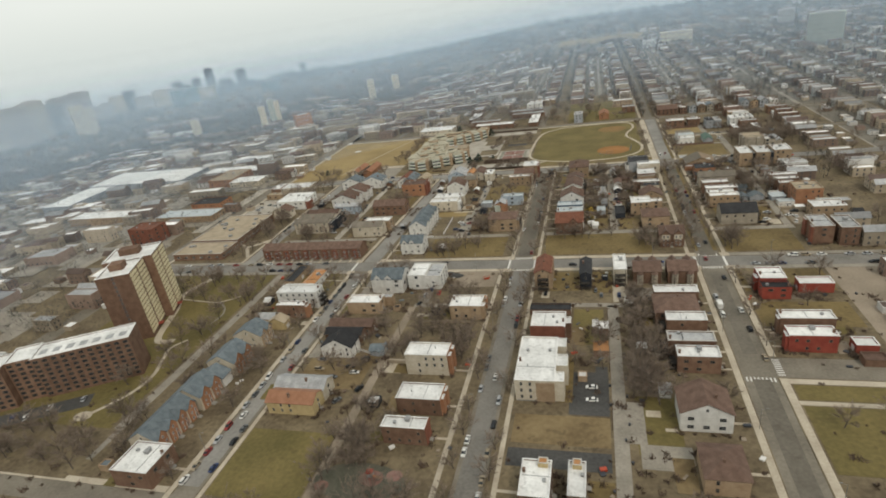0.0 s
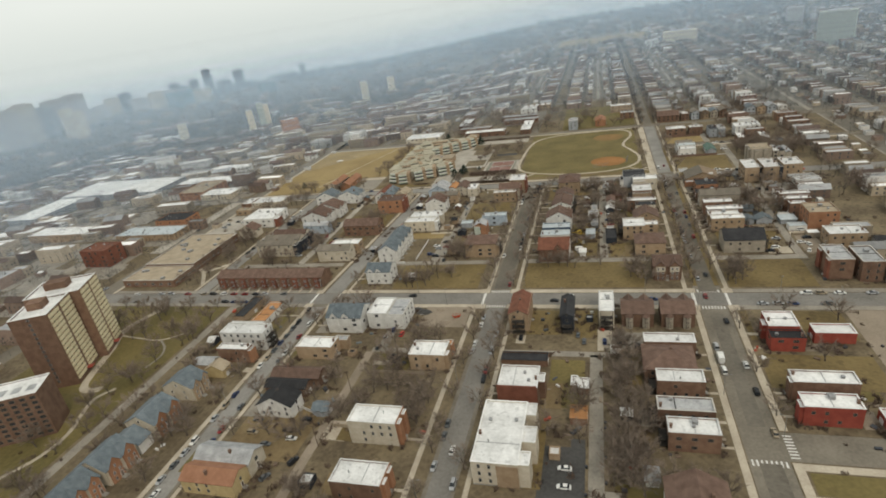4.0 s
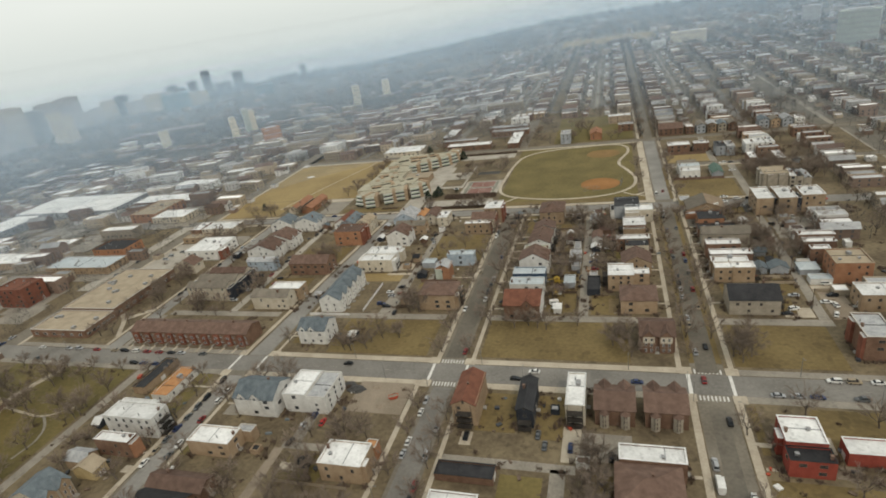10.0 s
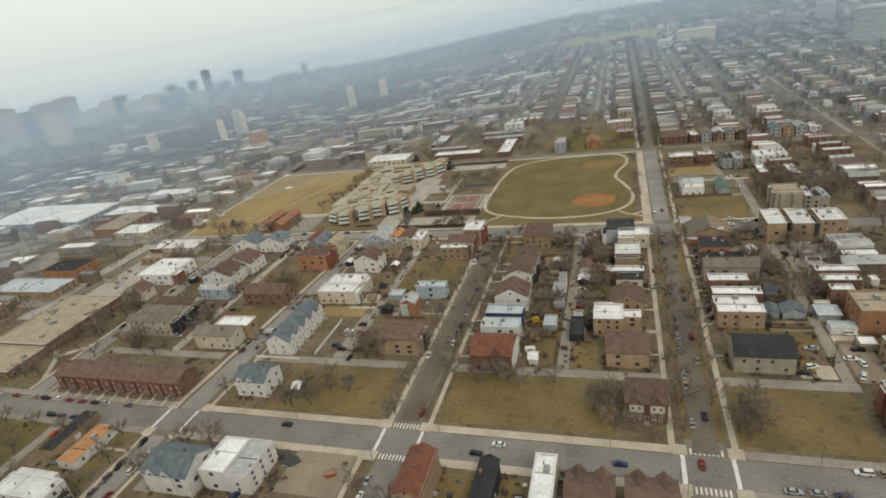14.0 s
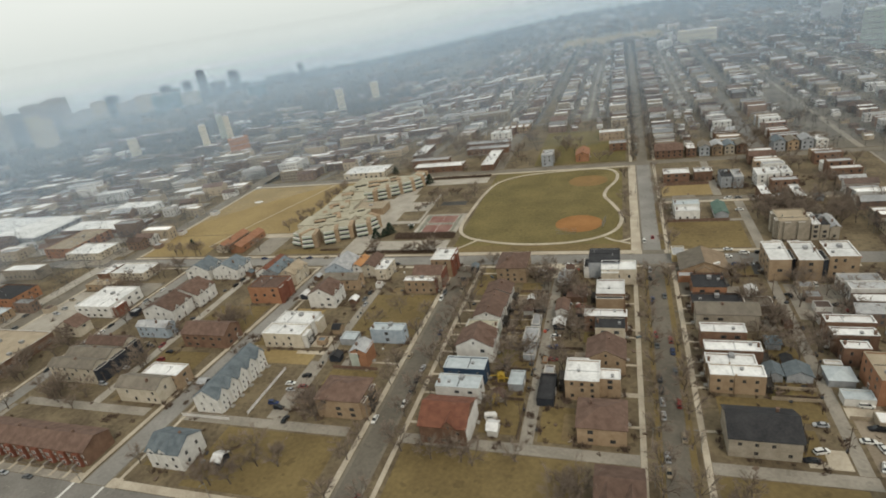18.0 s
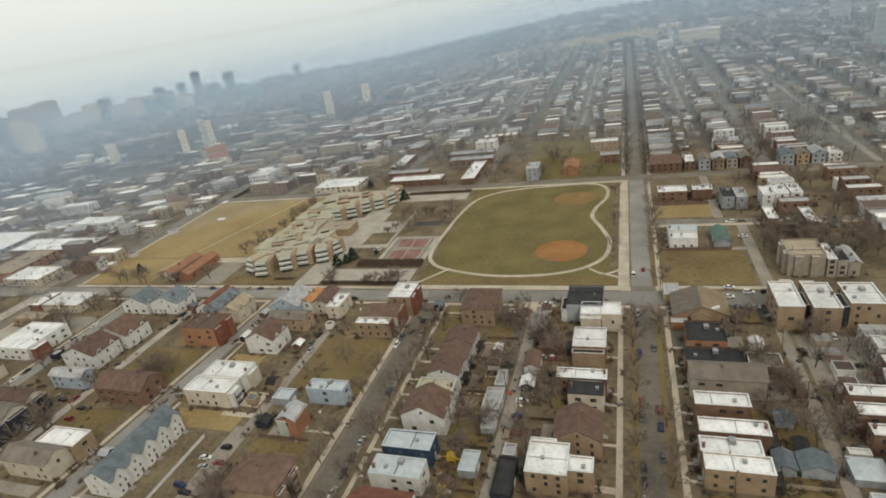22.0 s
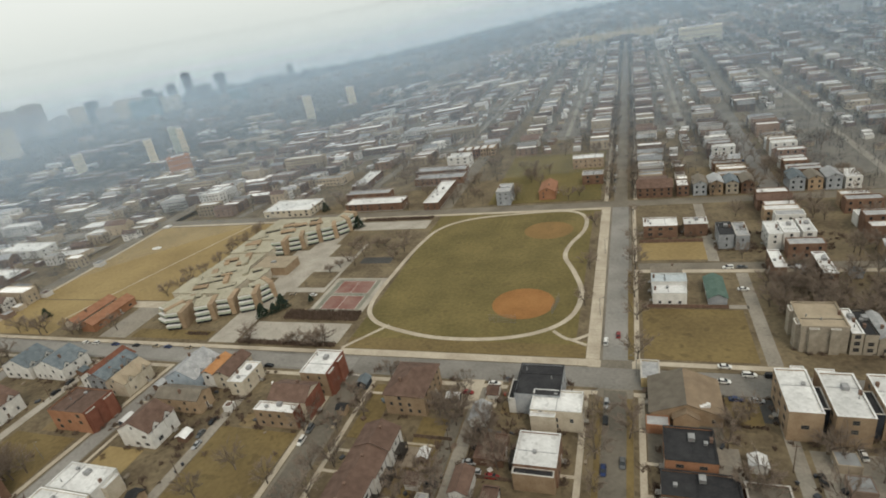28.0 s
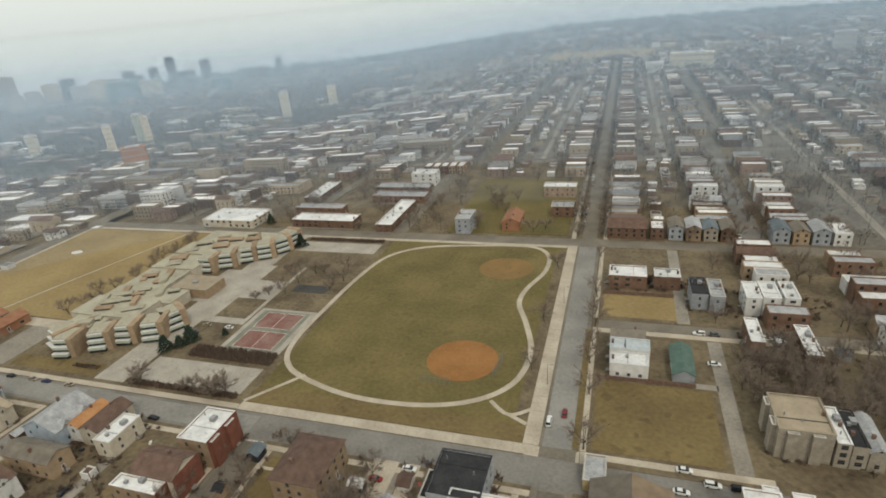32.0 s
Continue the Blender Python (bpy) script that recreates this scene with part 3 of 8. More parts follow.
# north of the main street the western street leans to the east
slant("road", -99.5, -87, -89.5, -81, -10, 172, -0.4, 0.001, asphalt, "narrow slanting street with parked cars", "road")
slant("road_surface", -98.4, -88.1, -88.4, -82.1, -3.5, 171.5, -0.3, 0.035, pale_asphalt, "pale grey worn street asphalt", "road")
slant("plot", -258, -99.5, -258, -89.5, -4, 172, -0.3, PLOT, earth, "raised city block of winter grass and bare earth behind a kerb", "ground")
slant("plot", -87, 1, -81, 1, -4, 172, -0.3, PLOT, earth, "raised city block of winter grass and bare earth behind a kerb", "ground")
slant("pavement", -101.9, -99.7, -92.0, -89.8, -0.3, 170.3, 0.05, 0.178, concrete, "bright concrete sidewalk along a slanting street", "sidewalk")
slant("pavement", -84.6, -83.1, -79.0, -77.6, -0.3, 168, 0.05, 0.176, concrete, "pale concrete sidewalk along a slanting street", "sidewalk")


def strip(x0, y0, x1, y1, z=0.17, m=concrete, label="pale concrete sidewalk", name="pavement", category="sidewalk"):
    return slab(name, x0, y0, x1, y1, z, m, label, category, 0.05)


def paved(x0, y0, x1, y1, joint=3.0, label="pale concrete sidewalk along the kerb", flags=True):
    """A sidewalk: a bed with its slabs lying on it, joints open between them."""
    bed = strip(x0, y0, x1, y1, 0.16, alley_mat, label)
    if not flags:
        return bed
    along_x = x1 - x0 > y1 - y0
    n = max(1, int((x1 - x0 if along_x else y1 - y0) / joint))
    size = (x1 - x0 if along_x else y1 - y0) / n
    wide = (y1 - y0 if along_x else x1 - x0) - 0.06
    bm = bmesh.new()
    a, b = (size / 2 - 0.04, wide / 2) if along_x else (wide / 2, size / 2 - 0.04)
    box(bm, -a, -b, 0, a, b, 0.03)
    me = bpy.data.meshes.new("paving_slab")
    bm.to_mesh(me)
    bm.free()
    me.materials.append(concrete)
    for i in range(n):
        ob = new("paving_slab", me)
        ob.parent = bed
        at = (i + 0.5) * size
        ob.location = (x0 + at, (y0 + y1) / 2, 0.16) if along_x else ((x0 + x1) / 2, y0 + at, 0.16)
    return bed


# main street: broad sidewalks at the kerb
for x0, x1 in ((-258, -100), (-87.5, 1), (12, 103), (115, 260)):
    near = x0 > -95 and x0 < 110
    paved(x0 + 0.1, -3.9, x1 - 0.1, -0.4, 5.0, "broad pale sidewalk north of the main street", near)
    paved(x0 + 0.1, -19.6, x1 - 0.1, -16.1, 5.0, "broad pale sidewalk south of the main street", near)
# the park street
for x0, x1 in ((-258, -92.2), (-81, 1), (12, 103), (115, 200)):
    strip(x0 + 0.1, 168.2, x1 - 0.1, 170.4, label="pale concrete sidewalk south of the park street")
paved(-10, 184.2, 102.9, 188.6, 4.0, "broad sandy sidewalk along the park")
strip(-258, 184.3, -10.2, 187.0)
strip(115.2, 186.2, 170, 188.8)
# walks beside the north-south streets, set back behind grass verges
for x0, x1 in ((-5.6, -3.6), (14.6, 16.4), (-102.6, -100.3), (-89.4, -87.6)):
    strip(x0, -230, x1, -19.7)
strip(-1.4, -0.3, 0.8, 168)
strip(14.6, -0.3, 16.4, 168)
strip(100.2, -230, 102.6, -19.7)
strip(98.0, -0.3, 100.0, 168)
strip(115.4, -97.5, 118.0, -19.7)
strip(115.4, -230, 118.2, -111.5)
strip(118.2, -114.5, 190, -111.6)
strip(116.6, -0.3, 118.6, 168)
paved(97.6, 188.7, 102.9, 345.9, 4.0, "broad sandy sidewalk on the street side of the park")
strip(115.6, 189, 117.6, 262)
strip(115.6, 269.2, 117.6, 345.8)
strip(-258, 342.6, 97.5, 345.8, label="pale sidewalk behind the park")
strip(98.5, 356.2, 101, 900, 0.1)
strip(116.5, 356.2, 119, 900, 0.1)
strip(118, 258.6, 250, 261.8)
strip(-257.9, -4, -255.6, 172)
strip(-257.9, 188, -255.0, 342)
strip(-257.9, -191, -103, -188.2)
# kerb ramps and worn corner pads at the crossings
for cx, cy in ((-1.5, -2), (14.5, -2), (-1.5, -18), (14.5, -18), (101, -2), (117.5, -2), (101, -18), (117.5, -18), (-101.8, -2), (-84.6, -2), (-102, -18), (-88, -18), (101, 186), (117, 186)):
    strip(cx - 2.3, cy - 2.2, cx + 2.3, cy + 2.2, 0.195, concrete, "pale concrete corner pad at a crossing")


def alley(x0, y0, x1, y1, m=alley_mat, label="cracked concrete alley behind the houses"):
    return slab("alley", x0, y0, x1, y1, 0.165, m, label, "alley", 0.05)


alley(54, -210, 59, -58)
alley(58.5, 36.5, 63.2, 168)
alley(-84.5, 31.5, -6, 36.4)
alley(16.5, 31.5, 97.9, 36.4)
alley(118.7, 31.5, 162, 36.4)
alley(-49.5, -190, -45.5, -60, gravel, "gravel alley between back yards")
alley(-47, -60, -5.8, -56.5)
alley(16.5, -59.5, 62, -55.6)
alley(-41, 36.5, -36.5, 168)
alley(157.5, 36.6, 161.5, 168)
alley(-153, -180, -148, -20)
alley(-138.5, 36.5, -133.5, 168, grey_concrete)
alley(-178, 31.5, -103, 36.4)
# side street between the great hall and the terrace, with a forked path
slab("road_surface", -191, -3.9, -182.5, 172, 0.17, pale_asphalt, "pale side street beside a terrace", "road", 0.05)
strip(-194.2, -0.3, -192.2, 168)
slab("lot", -181.5, -0.3, -178.5, 31, 0.172, alley_mat, "concrete drive at a terrace end", "paving", 0.05)
alley(160, 189, 165, 258)
alley(153, 227, 160.5, 230)
alley(150, 270, 155, 345)


def turf(x0, y0, x1, y1, m=lawn, label="mown olive-brown winter lawn", z=0.19):
    return slab("lawn", x0, y0, x1, y1, z, m, label, "lawn", 0.05)


# vacant lots and yards
turf(-58, 1, -7, 30.5, lawn, "vacant lot of rough brown winter grass")
turf(18, 1.5, 81, 31, lawn, "vacant lot of brown winter grass beside an alley")
turf(119.5, 1.5, 158, 31, lawn, "vacant lot of brown winter grass beside an alley")
turf(-87, -190, -50.2, -156.5, green_lawn, "mown green lot beside a playground")
turf(18, -154, 53, -139, brown_lot, "mottled brown empty lot")
turf(62, -156, 77, -126, green_lawn)
turf(-84, -130, -52, -100, brown_lot, "worn grass lot with parked cars")
turf(-44, -110, -8, -76, earth, "bare brown yard under trees")
turf(-41, -74, -25, -62, green_lawn)
turf(119, -44, 121.5, -21, lawn)
turf(137, -43, 158, -21, lawn, "brown lawn in front of a red building")
turf(119, -75, 158, -54, lawn, "brown vacant lot between red buildings")
turf(160, -92, 230, -20, gravel, "bare tan earth lot")
turf(119, -158, 200, -127, green_lawn)
turf(119, -123.6, 190, -115.2, green_lawn, "long mown lawn between two walks")
strip(118.3, -126.4, 190, -124.2)
turf(25, -43, 40, -22, lawn)
turf(47, -45, 57, -22, lawn)
turf(38, -92, 52, -62, green_lawn)
turf(-115.3, -51.5, -107.2, -20.2, green_lawn, "mown lawn beside a long garage")
turf(-124, -51.5, -115.6, -41.2, lawn)
turf(-236, -186, -155, -20, green_lawn, "park-like lawn round the tower blocks")
turf(-77.4, 94, -60, 120, straw, "straw-coloured lot")
turf(-131, 94.5, -97.2, 121.5, lawn, "grass lot beside a bright sidewalk")
turf(-132, 62, -103.5, 77, lawn, "grass lot beside an alley")
turf(-35.8, 97, -2.2, 136, lawn, "rough grass lot beside a street")
turf(-31, 56, -8, 70, lawn)
turf(-79, 72, -45, 82, straw)
turf(43, 40, 57, 90, lawn, "long back yards of winter grass")
turf(43, 92, 57, 150, lawn)
turf(18, 137, 27, 166, lawn)
turf(64.5, 38, 76, 56, lawn)
turf(124, 57, 156, 68, lawn)
turf(143, 70, 156, 100, lawn)
turf(141, 130, 152, 160, earth)
turf(119, 190.2, 158, 226, lawn, "mown lot inside a path")
turf(119, 272, 150, 292, straw, "fenced straw-coloured lot")
turf(20, 360, 96, 470, green_lawn, "grassy lot with an empty house")
turf(-9.0, 189.2, 97.4, 197.5, lawn, "worn grass strip along a park kerb", 0.196)
turf(93, 200, 97.4, 340, earth, "worn brown verge beside a park path", 0.196)
slab("road_surface", 104.0, 188.8, 113.4, 345.5, 0.035, pale_asphalt, "pale grey worn street asphalt", "road", 0.05)
turf(113.2, 189.5, 115.5, 260, lawn, "narrow grass verge", 0.18)
slab("road_surface", 106.0, -330, 112.4, -112.5, 0.035, brown_asphalt, "darker patched lanes of a street", "road", 0.05)
turf(103.1, 3, 105.0, 167, lawn, "grass verge between a kerb and a sidewalk", 0.15)
turf(112.8, 3, 114.9, 167, lawn, "grass verge between a kerb and a sidewalk", 0.15)
# surface colour darkened where tree rows overhang this street
slab("road_surface", 105.0, -3, 112.8, 171, 0.03, brown_asphalt, "worn brown street asphalt, darkened in colour under tree crowns", "road", 0.05)
slab("road_surface", 106.4, -96, 111.8, -24, 0.03, brown_asphalt, "darker worn lane down a street", "road", 0.05)
# brown asphalt, with the shade of its tree rows put into the colour
slab("road_surface", 2.4, 0.5, 10.8, 170.5, 0.035, brown_asphalt, "worn brown street asphalt, darkened in colour under tree crowns", "road", 0.05)
slab("road_surface", -257, 173.5, 2, 182.5, 0.04, pale_asphalt, "pale grey worn street asphalt", "road", 0.05)
slab("road_surface", -98.6, -187, -91.4, -19.8, 0.035, pale_asphalt, "pale grey worn street asphalt", "road", 0.05)
slab("road_surface", 2.6, -330, 10.6, -19.8, 0.035, grey_asphalt, "grey worn street asphalt", "road", 0.05)
# main park
turf(-9, 189, 97.4, 342.4, green_lawn, "park grass inside a loop path")
turf(-254.8, 227, -142, 341.5, straw, "straw-coloured playing field beside the school", 0.19)
turf(-254.8, 188.5, -198, 226, straw, "straw-coloured lawn beside an avenue", 0.19)
slab("lot", -160, 189, -141, 226, 0.18, alley_mat, "pale parking lot beside the school", "parking lot", 0.05)
slab("lot", -200, 219, -142, 226, 0.185, concrete, "pale concrete strip at a playing field", "pavement", 0.05)
turf(-138, 190, -88, 198, lawn, "school front lawn")
slab("lot", 119, 138, 152, 171.5, 0.17, brown_asphalt, "brown-grey parking lot", "parking lot", 0.05)
slab("lot", 38, -138, 53, -112, 0.17, dark_asphalt, "small black asphalt parking lot", "parking lot", 0.05)
slab("lot", 17.5, -165, 53, -156.5, 0.17, dark_asphalt, "black asphalt drive", "parking lot", 0.05)
slab("lot", 132, 160, 168, 171.6, 0.175, dark_asphalt, "asphalt parking lot with white cars", "parking lot", 0.05)
slab("lot", -44.5, 37, -37.5, 75, 0.175, alley_mat, "concrete parking apron in a back yard", "parking lot", 0.05)
slab("lot", -45, -56, -40, -22, 0.175, alley_mat, "concrete drive in a back yard", "parking lot", 0.05)
slab("lot", -255.3, 82, -229, 135, 0.178, grey_concrete, "pale parking lots beside an avenue", "parking lot", 0.05)
slab("lot", -227, 131, -196, 148, 0.178, alley_mat, "pale yard behind flat-roofed buildings", "parking lot", 0.05)
slab("lot", -283, 60, -272, 172, 0.1, grey_concrete, "pale forecourt along an avenue", "parking lot", -0.3)
slab("lot", 63.5, -53, 80, -40, 0.175, alley_mat, "concrete yard behind the houses", "parking lot", 0.05)
slab("lot", 163, 120, 200, 150, 0.175, alley_mat, "rear parking court", "parking lot", 0.05)
slab("lot", 163, 37, 173, 70, 0.175, gravel, "gravel parking yard", "parking lot", 0.05)
turf(-236, -190, -151, -163, earth, "bare brown ground under a thicket", 0.196)


def ribbon(name, points, width, z, material, label, closed=False, per=6, category="path"):
    """A path of even width along a smooth line through some control points."""
    pts = [Vector(p) for p in points]
    n = len(pts)
    line = []
    for i in range(n if closed else n - 1):
        p0, p1, p2, p3 = (pts[(i + k) % n] if closed else pts[min(max(i + k, 0), n - 1)] for k in (-1, 0, 1, 2))
        for s in range(per):
            t = s / per
            line.append(0.5 * (2 * p1 + (p2 - p0) * t + (2 * p0 - 5 * p1 + 4 * p2 - p3) * t * t + (3 * p1 - p0 - 3 * p2 + p3) * t ** 3))
    if not closed:
        line.append(pts[-1])
    bm = bmesh.new()
    rows = []
    m = len(line)
    for i in range(m):
        a, b = (line[(i - 1) % m], line[(i + 1) % m]) if closed else (line[max(i - 1, 0)], line[min(i + 1, m - 1)])
        d = (b - a).normalized()
        s = Vector((-d.y, d.x)) * width / 2
        rows.append([bm.verts.new((*q, zz)) for q in (line[i] + s, line[i] - s) for zz in (z, z - 0.15)])
    for i in range(m if closed else m - 1):
        a, b = rows[i], rows[(i + 1) % m]
        bm.faces.new((a[0], a[2], b[2], b[0]))
        bm.faces.new((a[1], a[0], b[0], b[1]))
        bm.faces.new((a[2], a[3], b[3], b[2]))
    bmesh.ops.recalc_face_normals(bm, faces=bm.faces)
    me = bpy.data.meshes.new(name)
    bm.to_mesh(me)
    bm.free()
    me.materials.append(material)
    return tagged(new(name, me), label, category, "", "structure")


ribbon("path", ((-12, 228), (-4, 212), (14, 203.5), (35, 199), (60, 200), (79, 207), (90, 220), (92.5, 240), (87, 261), (81.3, 277), (82.5, 292), (89, 312), (88, 332), (76, 342),
                (45, 340.5), (15, 335), (-3, 321), (-9.5, 296), (-12, 262)), 2.4, 0.23, concrete, "pale concrete loop path round a ball field", True)
ribbon("path", ((83, 207), (91, 201), (100, 207)), 1.6, 0.226, concrete, "narrow concrete spur path")
ribbon("path", ((91, 201), (97.5, 197.5)), 1.6, 0.224, concrete, "narrow concrete spur path")
ribbon("path", ((6, 208), (-10, 189)), 1.6, 0.226, concrete, "narrow concrete spur path")
ribbon("lot", ((-182, -146), (-236, -174)), 10.0, 0.205, dark_asphalt, "asphalt parking lot beside a slab block", category="parking lot")
ribbon("path", ((-176, -158), (-165, -142), (-163, -127), (-168, -114), (-171, -104), (-166, -96)), 2.0, 0.215, concrete, "curving concrete path over tower lawns")
ribbon("path", ((-206, -52), (-198, -53), (-189, -54.4), (-174, -55.5), (-163, -48)), 1.3, 0.215, concrete, "thin worn path over tower lawns")
ribbon("path", ((-174, -55.5), (-166, -62), (-162, -70), (-163, -80)), 1.1, 0.218, alley_mat, "thin worn path over tower lawns")
ribbon("path", ((-174, -97), (-186, -96), (-198, -66), (-207, -46), (-200, -22)), 4.0, 0.213, concrete, "concrete apron at the foot of a tower")
ribbon("path", ((-194, 8), (-198, 14), (-205, 24), (-213, 31)), 2.6, 0.21, concrete, "pale forked path beside a hall")
ribbon("path", ((-206, 26), (-200, 31), (-193, 38)), 3.4, 0.213, concrete, "pale forked path beside a hall")
ribbon("path", ((-205, 205), (-190, 260), (-165, 340)), 1.2, 0.205, concrete, "thin pale path over a playing field")


def disc(name, cx, cy, rx, ry, z, material, label, category, turn=0.0, cut=99.0, n=36):
    pts = []
    for i in range(n):
        a = 2 * math.pi * i / n
        x, y = rx * math.cos(a), ry * math.sin(a)
        y = min(y, cut)
        c, s = math.cos(radians(turn)), math.sin(radians(turn))
        pts.append((cx + c * x - s * y, cy + s * x + c * y))
    return sheet(name, pts, z - 0.1, z, material, label, category)


disc("infield", 66.4, 229.2, 14.7, 13.8, 0.212, clay, "orange clay baseball infield", "infield")
disc("infield", 68, 313, 14.5, 12.5, 0.212, worn_infield, "faint orange clay infield in worn grass", "infield")
disc("pitch_mark", -226, 302, 4.2, 2.8, 0.21, paint_white, "pale round mat on a playing field", "mat")
disc("plaza", -176, -157, 4.5, 3.2, 0.222, concrete, "small round concrete plaza at a path end", "plaza")
# schoolyard
slab("schoolyard", -86, 189, -70, 345, 0.2, grey_concrete, "pale concrete school drive", "pavement", 0.05)
slab("schoolyard", -70, 238, -46, 300, 0.198, grey_concrete, "pale concrete schoolyard", "pavement", 0.05)
slab("schoolyard", -95, 255, -84, 292, 0.196, grey_concrete, "pale concrete forecourt", "pavement", 0.05)
slab("schoolyard", -68, 192, -14, 208, 0.2, grey_concrete, "pale concrete parking pad by the park", "parking lot", 0.05)
slab("schoolyard", -68, 322, -14, 336, 0.2, grey_concrete, "pale concrete pad by the park", "parking lot", 0.05)
slab("schoolyard", -45, 217.5, -13.5, 254, 0.2, grey_concrete, "pale concrete rim of ball courts", "court", 0.05)
slab("court", -42.5, 219.3, -16.5, 252.4, 0.212, court_green, "faded green ball court", "court", 0.1)
for y0 in (221, 237.2):
    slab("court", -39.5, y0, -19, y0 + 13.5, 0.22, court_red, "faded red ball court with worn lines", "court", 0.1)
    for x0, y1, x1, y2 in ((-39.5, 0, -19, 0.2), (-39.5, 13.3, -19, 13.5), (-29.4, 0.2, -29.2, 13.3), (-39.5, 0.2, -39.3, 13.3), (-19.2, 0.2, -19, 13.3)):
        slab("court_line", x0, y0 + y1, x1, y0 + y2, 0.226, paint_white, "worn white court line", "line", 0.2)
turf(-66, 243, -48, 262, earth, "brown planting bed in a schoolyard", 0.22)
turf(-66, 282, -48, 303, earth, "brown planting bed in a schoolyard", 0.22)
turf(-42, 268, -14, 300, earth, "play garden with low walls", 0.21)
slab("lot", -40, 272, -20, 280, 0.235, dark_asphalt, "dark play court", "court", 0.05)

# crosswalk bars and stop lines
def crosswalk(cx, cy, length, along_x, n=8, bar=2.6):
    root = thing("crosswalk", cx, cy, 0.03, "worn white ladder crosswalk on grey asphalt", "crosswalk", "crosswalks", kind="structure")
    for i in range(n):
        at = (i - (n - 1) / 2) * length / n
        a = (at - 0.28, -bar / 2, 0, at + 0.28, bar / 2, 0.012) if along_x else (-bar / 2, at - 0.28, 0, bar / 2, at + 0.28, 0.012)
        part("bar", boxes(a), paint_white, root)


for sx in (6.5, 109):
    crosswalk(sx, -2.3, 10.5, True)
    crosswalk(sx, -17.8, 10.5, True)
crosswalk(109, -112.5, 11, True)
crosswalk(117, -104.5, 11, False)
crosswalk(6.5, 170, 9, True)
for x0, y0, x1, y1 in ((-1.8, -16, -0.6, -4), (13.4, -16, 14.4, -4), (101, -16, 102.4, -4), (115.8, -16, 117, -4), (-103, -16, -101.8, -4), (-88.4, -16, -87.4, -4)):
    slab("stop_line", x0, y0, x1, y1, 0.036, paint_white, "pale worn line across the main street", "line", 0.0)
root = thing("centre_line", 0, -10.1, 0.03, "worn yellow-grey centre line of the street", "line", kind="structure")
part("dash", boxes(*[(x, -0.05, 0, x + 3, 0.05, 0.01) for x in range(-230, 230, 9) if not (-4 < x + 1 < 15 or 98 < x + 1 < 118 or -104 < x + 1 < -88)]), grey_concrete, root)


# ---- houses, block by block: x, y, width, depth, height, form, wall, roof ----
building(24.7, -184.0, 9.5, 15.0, 8, "flat", "brick", "white", wings=((0.5, 4.5, 3.6, 7.2, 9.4, 'yellow', 'orange'),), sides='SE')
building(39.4, -182.4, 5.5, 14.0, 8, "flat", "brick", "white", wings=((-1.4, 3.8, 1.4, 6.6, 9.4, 'yellow', 'orange'),), sides='SE')
building(17.4, -131.5, 15.5, 30.0, 10, "flat", "cream", "white", porch='E', beside='beside an alley', wings=((7.75, -14.5, 11.2, -8.5, 9.7, 'cream', 'white'), (7.75, -4.5, 12.2, 3.0, 9.7, 'cream', 'white'), (7.75, 8.5, 11.2, 14.8, 9.7, 'cream', 'white'), (0.5, -15.25, 7.6, -14.95, 9.0, 'tan', 'white')), sides='SE')
building(19.9, -92.2, 15.3, 13.5, 9, "flat", "brick", "white", wings=((7.5, -2.0, 10.0, 3.5, 8.2, 'brick', 'white'), (-7.9, -7.0, 7.4, -6.65, 9.6, 'redbrick', 'white')), sides='SE')
building(16.9, -67.2, 19.8, 6.2, 3, "flat", "brick", "dark", sides='SE')
building(49.8, -84.3, 4.2, 6.3, 3.5, "flat", "brick", "white", sides='SE')
building(75.6, -58.6, 19.7, 6.8, 8, "flat", "brick", "white", sides='SE')
building(74.6, -75.5, 18.7, 16.3, 7, "hip", "brick", "brown", sides='SE')
building(78.4, -83.6, 16.5, 7.4, 8, "flat", "brick", "white", porch='W', sides='SE')
building(77.2, -99.4, 18.3, 7.3, 8, "flat", "brick", "grey", porch='W', sides='SE')
building(79.5, -110.2, 15.9, 7.7, 8, "flat", "brick", "white", porch='W', sides='SE')
building(76.2, -143.1, 16.8, 13.7, 8, "gabley", "white", "brown", sides='SE')
building(79.6, -170.2, 12.5, 14.4, 7, "hip", "tan", "brown", sides='SE')
building(17.0, -40.6, 9.0, 19.0, 9.5, "gabley", "tan", "redroof", porch='S', beside='at a street corner', front='tan', sides='SE')
building(40.7, -39.8, 5.8, 18.3, 8, "gabley", "dark", "dark", porch='S', sides='SE')
building(57.8, -36.5, 6.7, 18.5, 9, "flat", "cream", "white", porch='S', beside='on main street', sides='SE')
building(124.2, -45.6, 11.3, 11.6, 8, "flat", "red", "white", wings=((-7.2, -3.5, -5.5, 1.0, 6.8, 'red', 'white'),), sides='SW')
building(123.9, -51.8, 12.2, 6.1, 6.5, "flat", "red", "dark", sides='SW')
building(141.0, -45.6, 14.5, 7.0, 5, "flat", "red", "white", sides='SW')
building(123.3, -81.3, 20.4, 7.0, 8, "flat", "brick", "white", wings=((-11.2, -3.2, -10.0, 0.2, 7.4, 'brick', 'white'),), sides='SW')
building(123.0, -94.2, 17.3, 7.5, 8, "flat", "red", "white", wings=((-9.8, -3.4, -8.5, 0.4, 7.4, 'red', 'white'),), sides='SW')
building(146.5, -94.2, 7.8, 6.0, 4, "flat", "red", "white", sides='SW')
building(-85.3, -147.4, 21.7, 9.2, 6, "gablex", "yellow", "terra", sides='SE')
building(-86.3, -138.3, 23.2, 9.7, 6, "gablex", "cream", "grey", sides='SE')
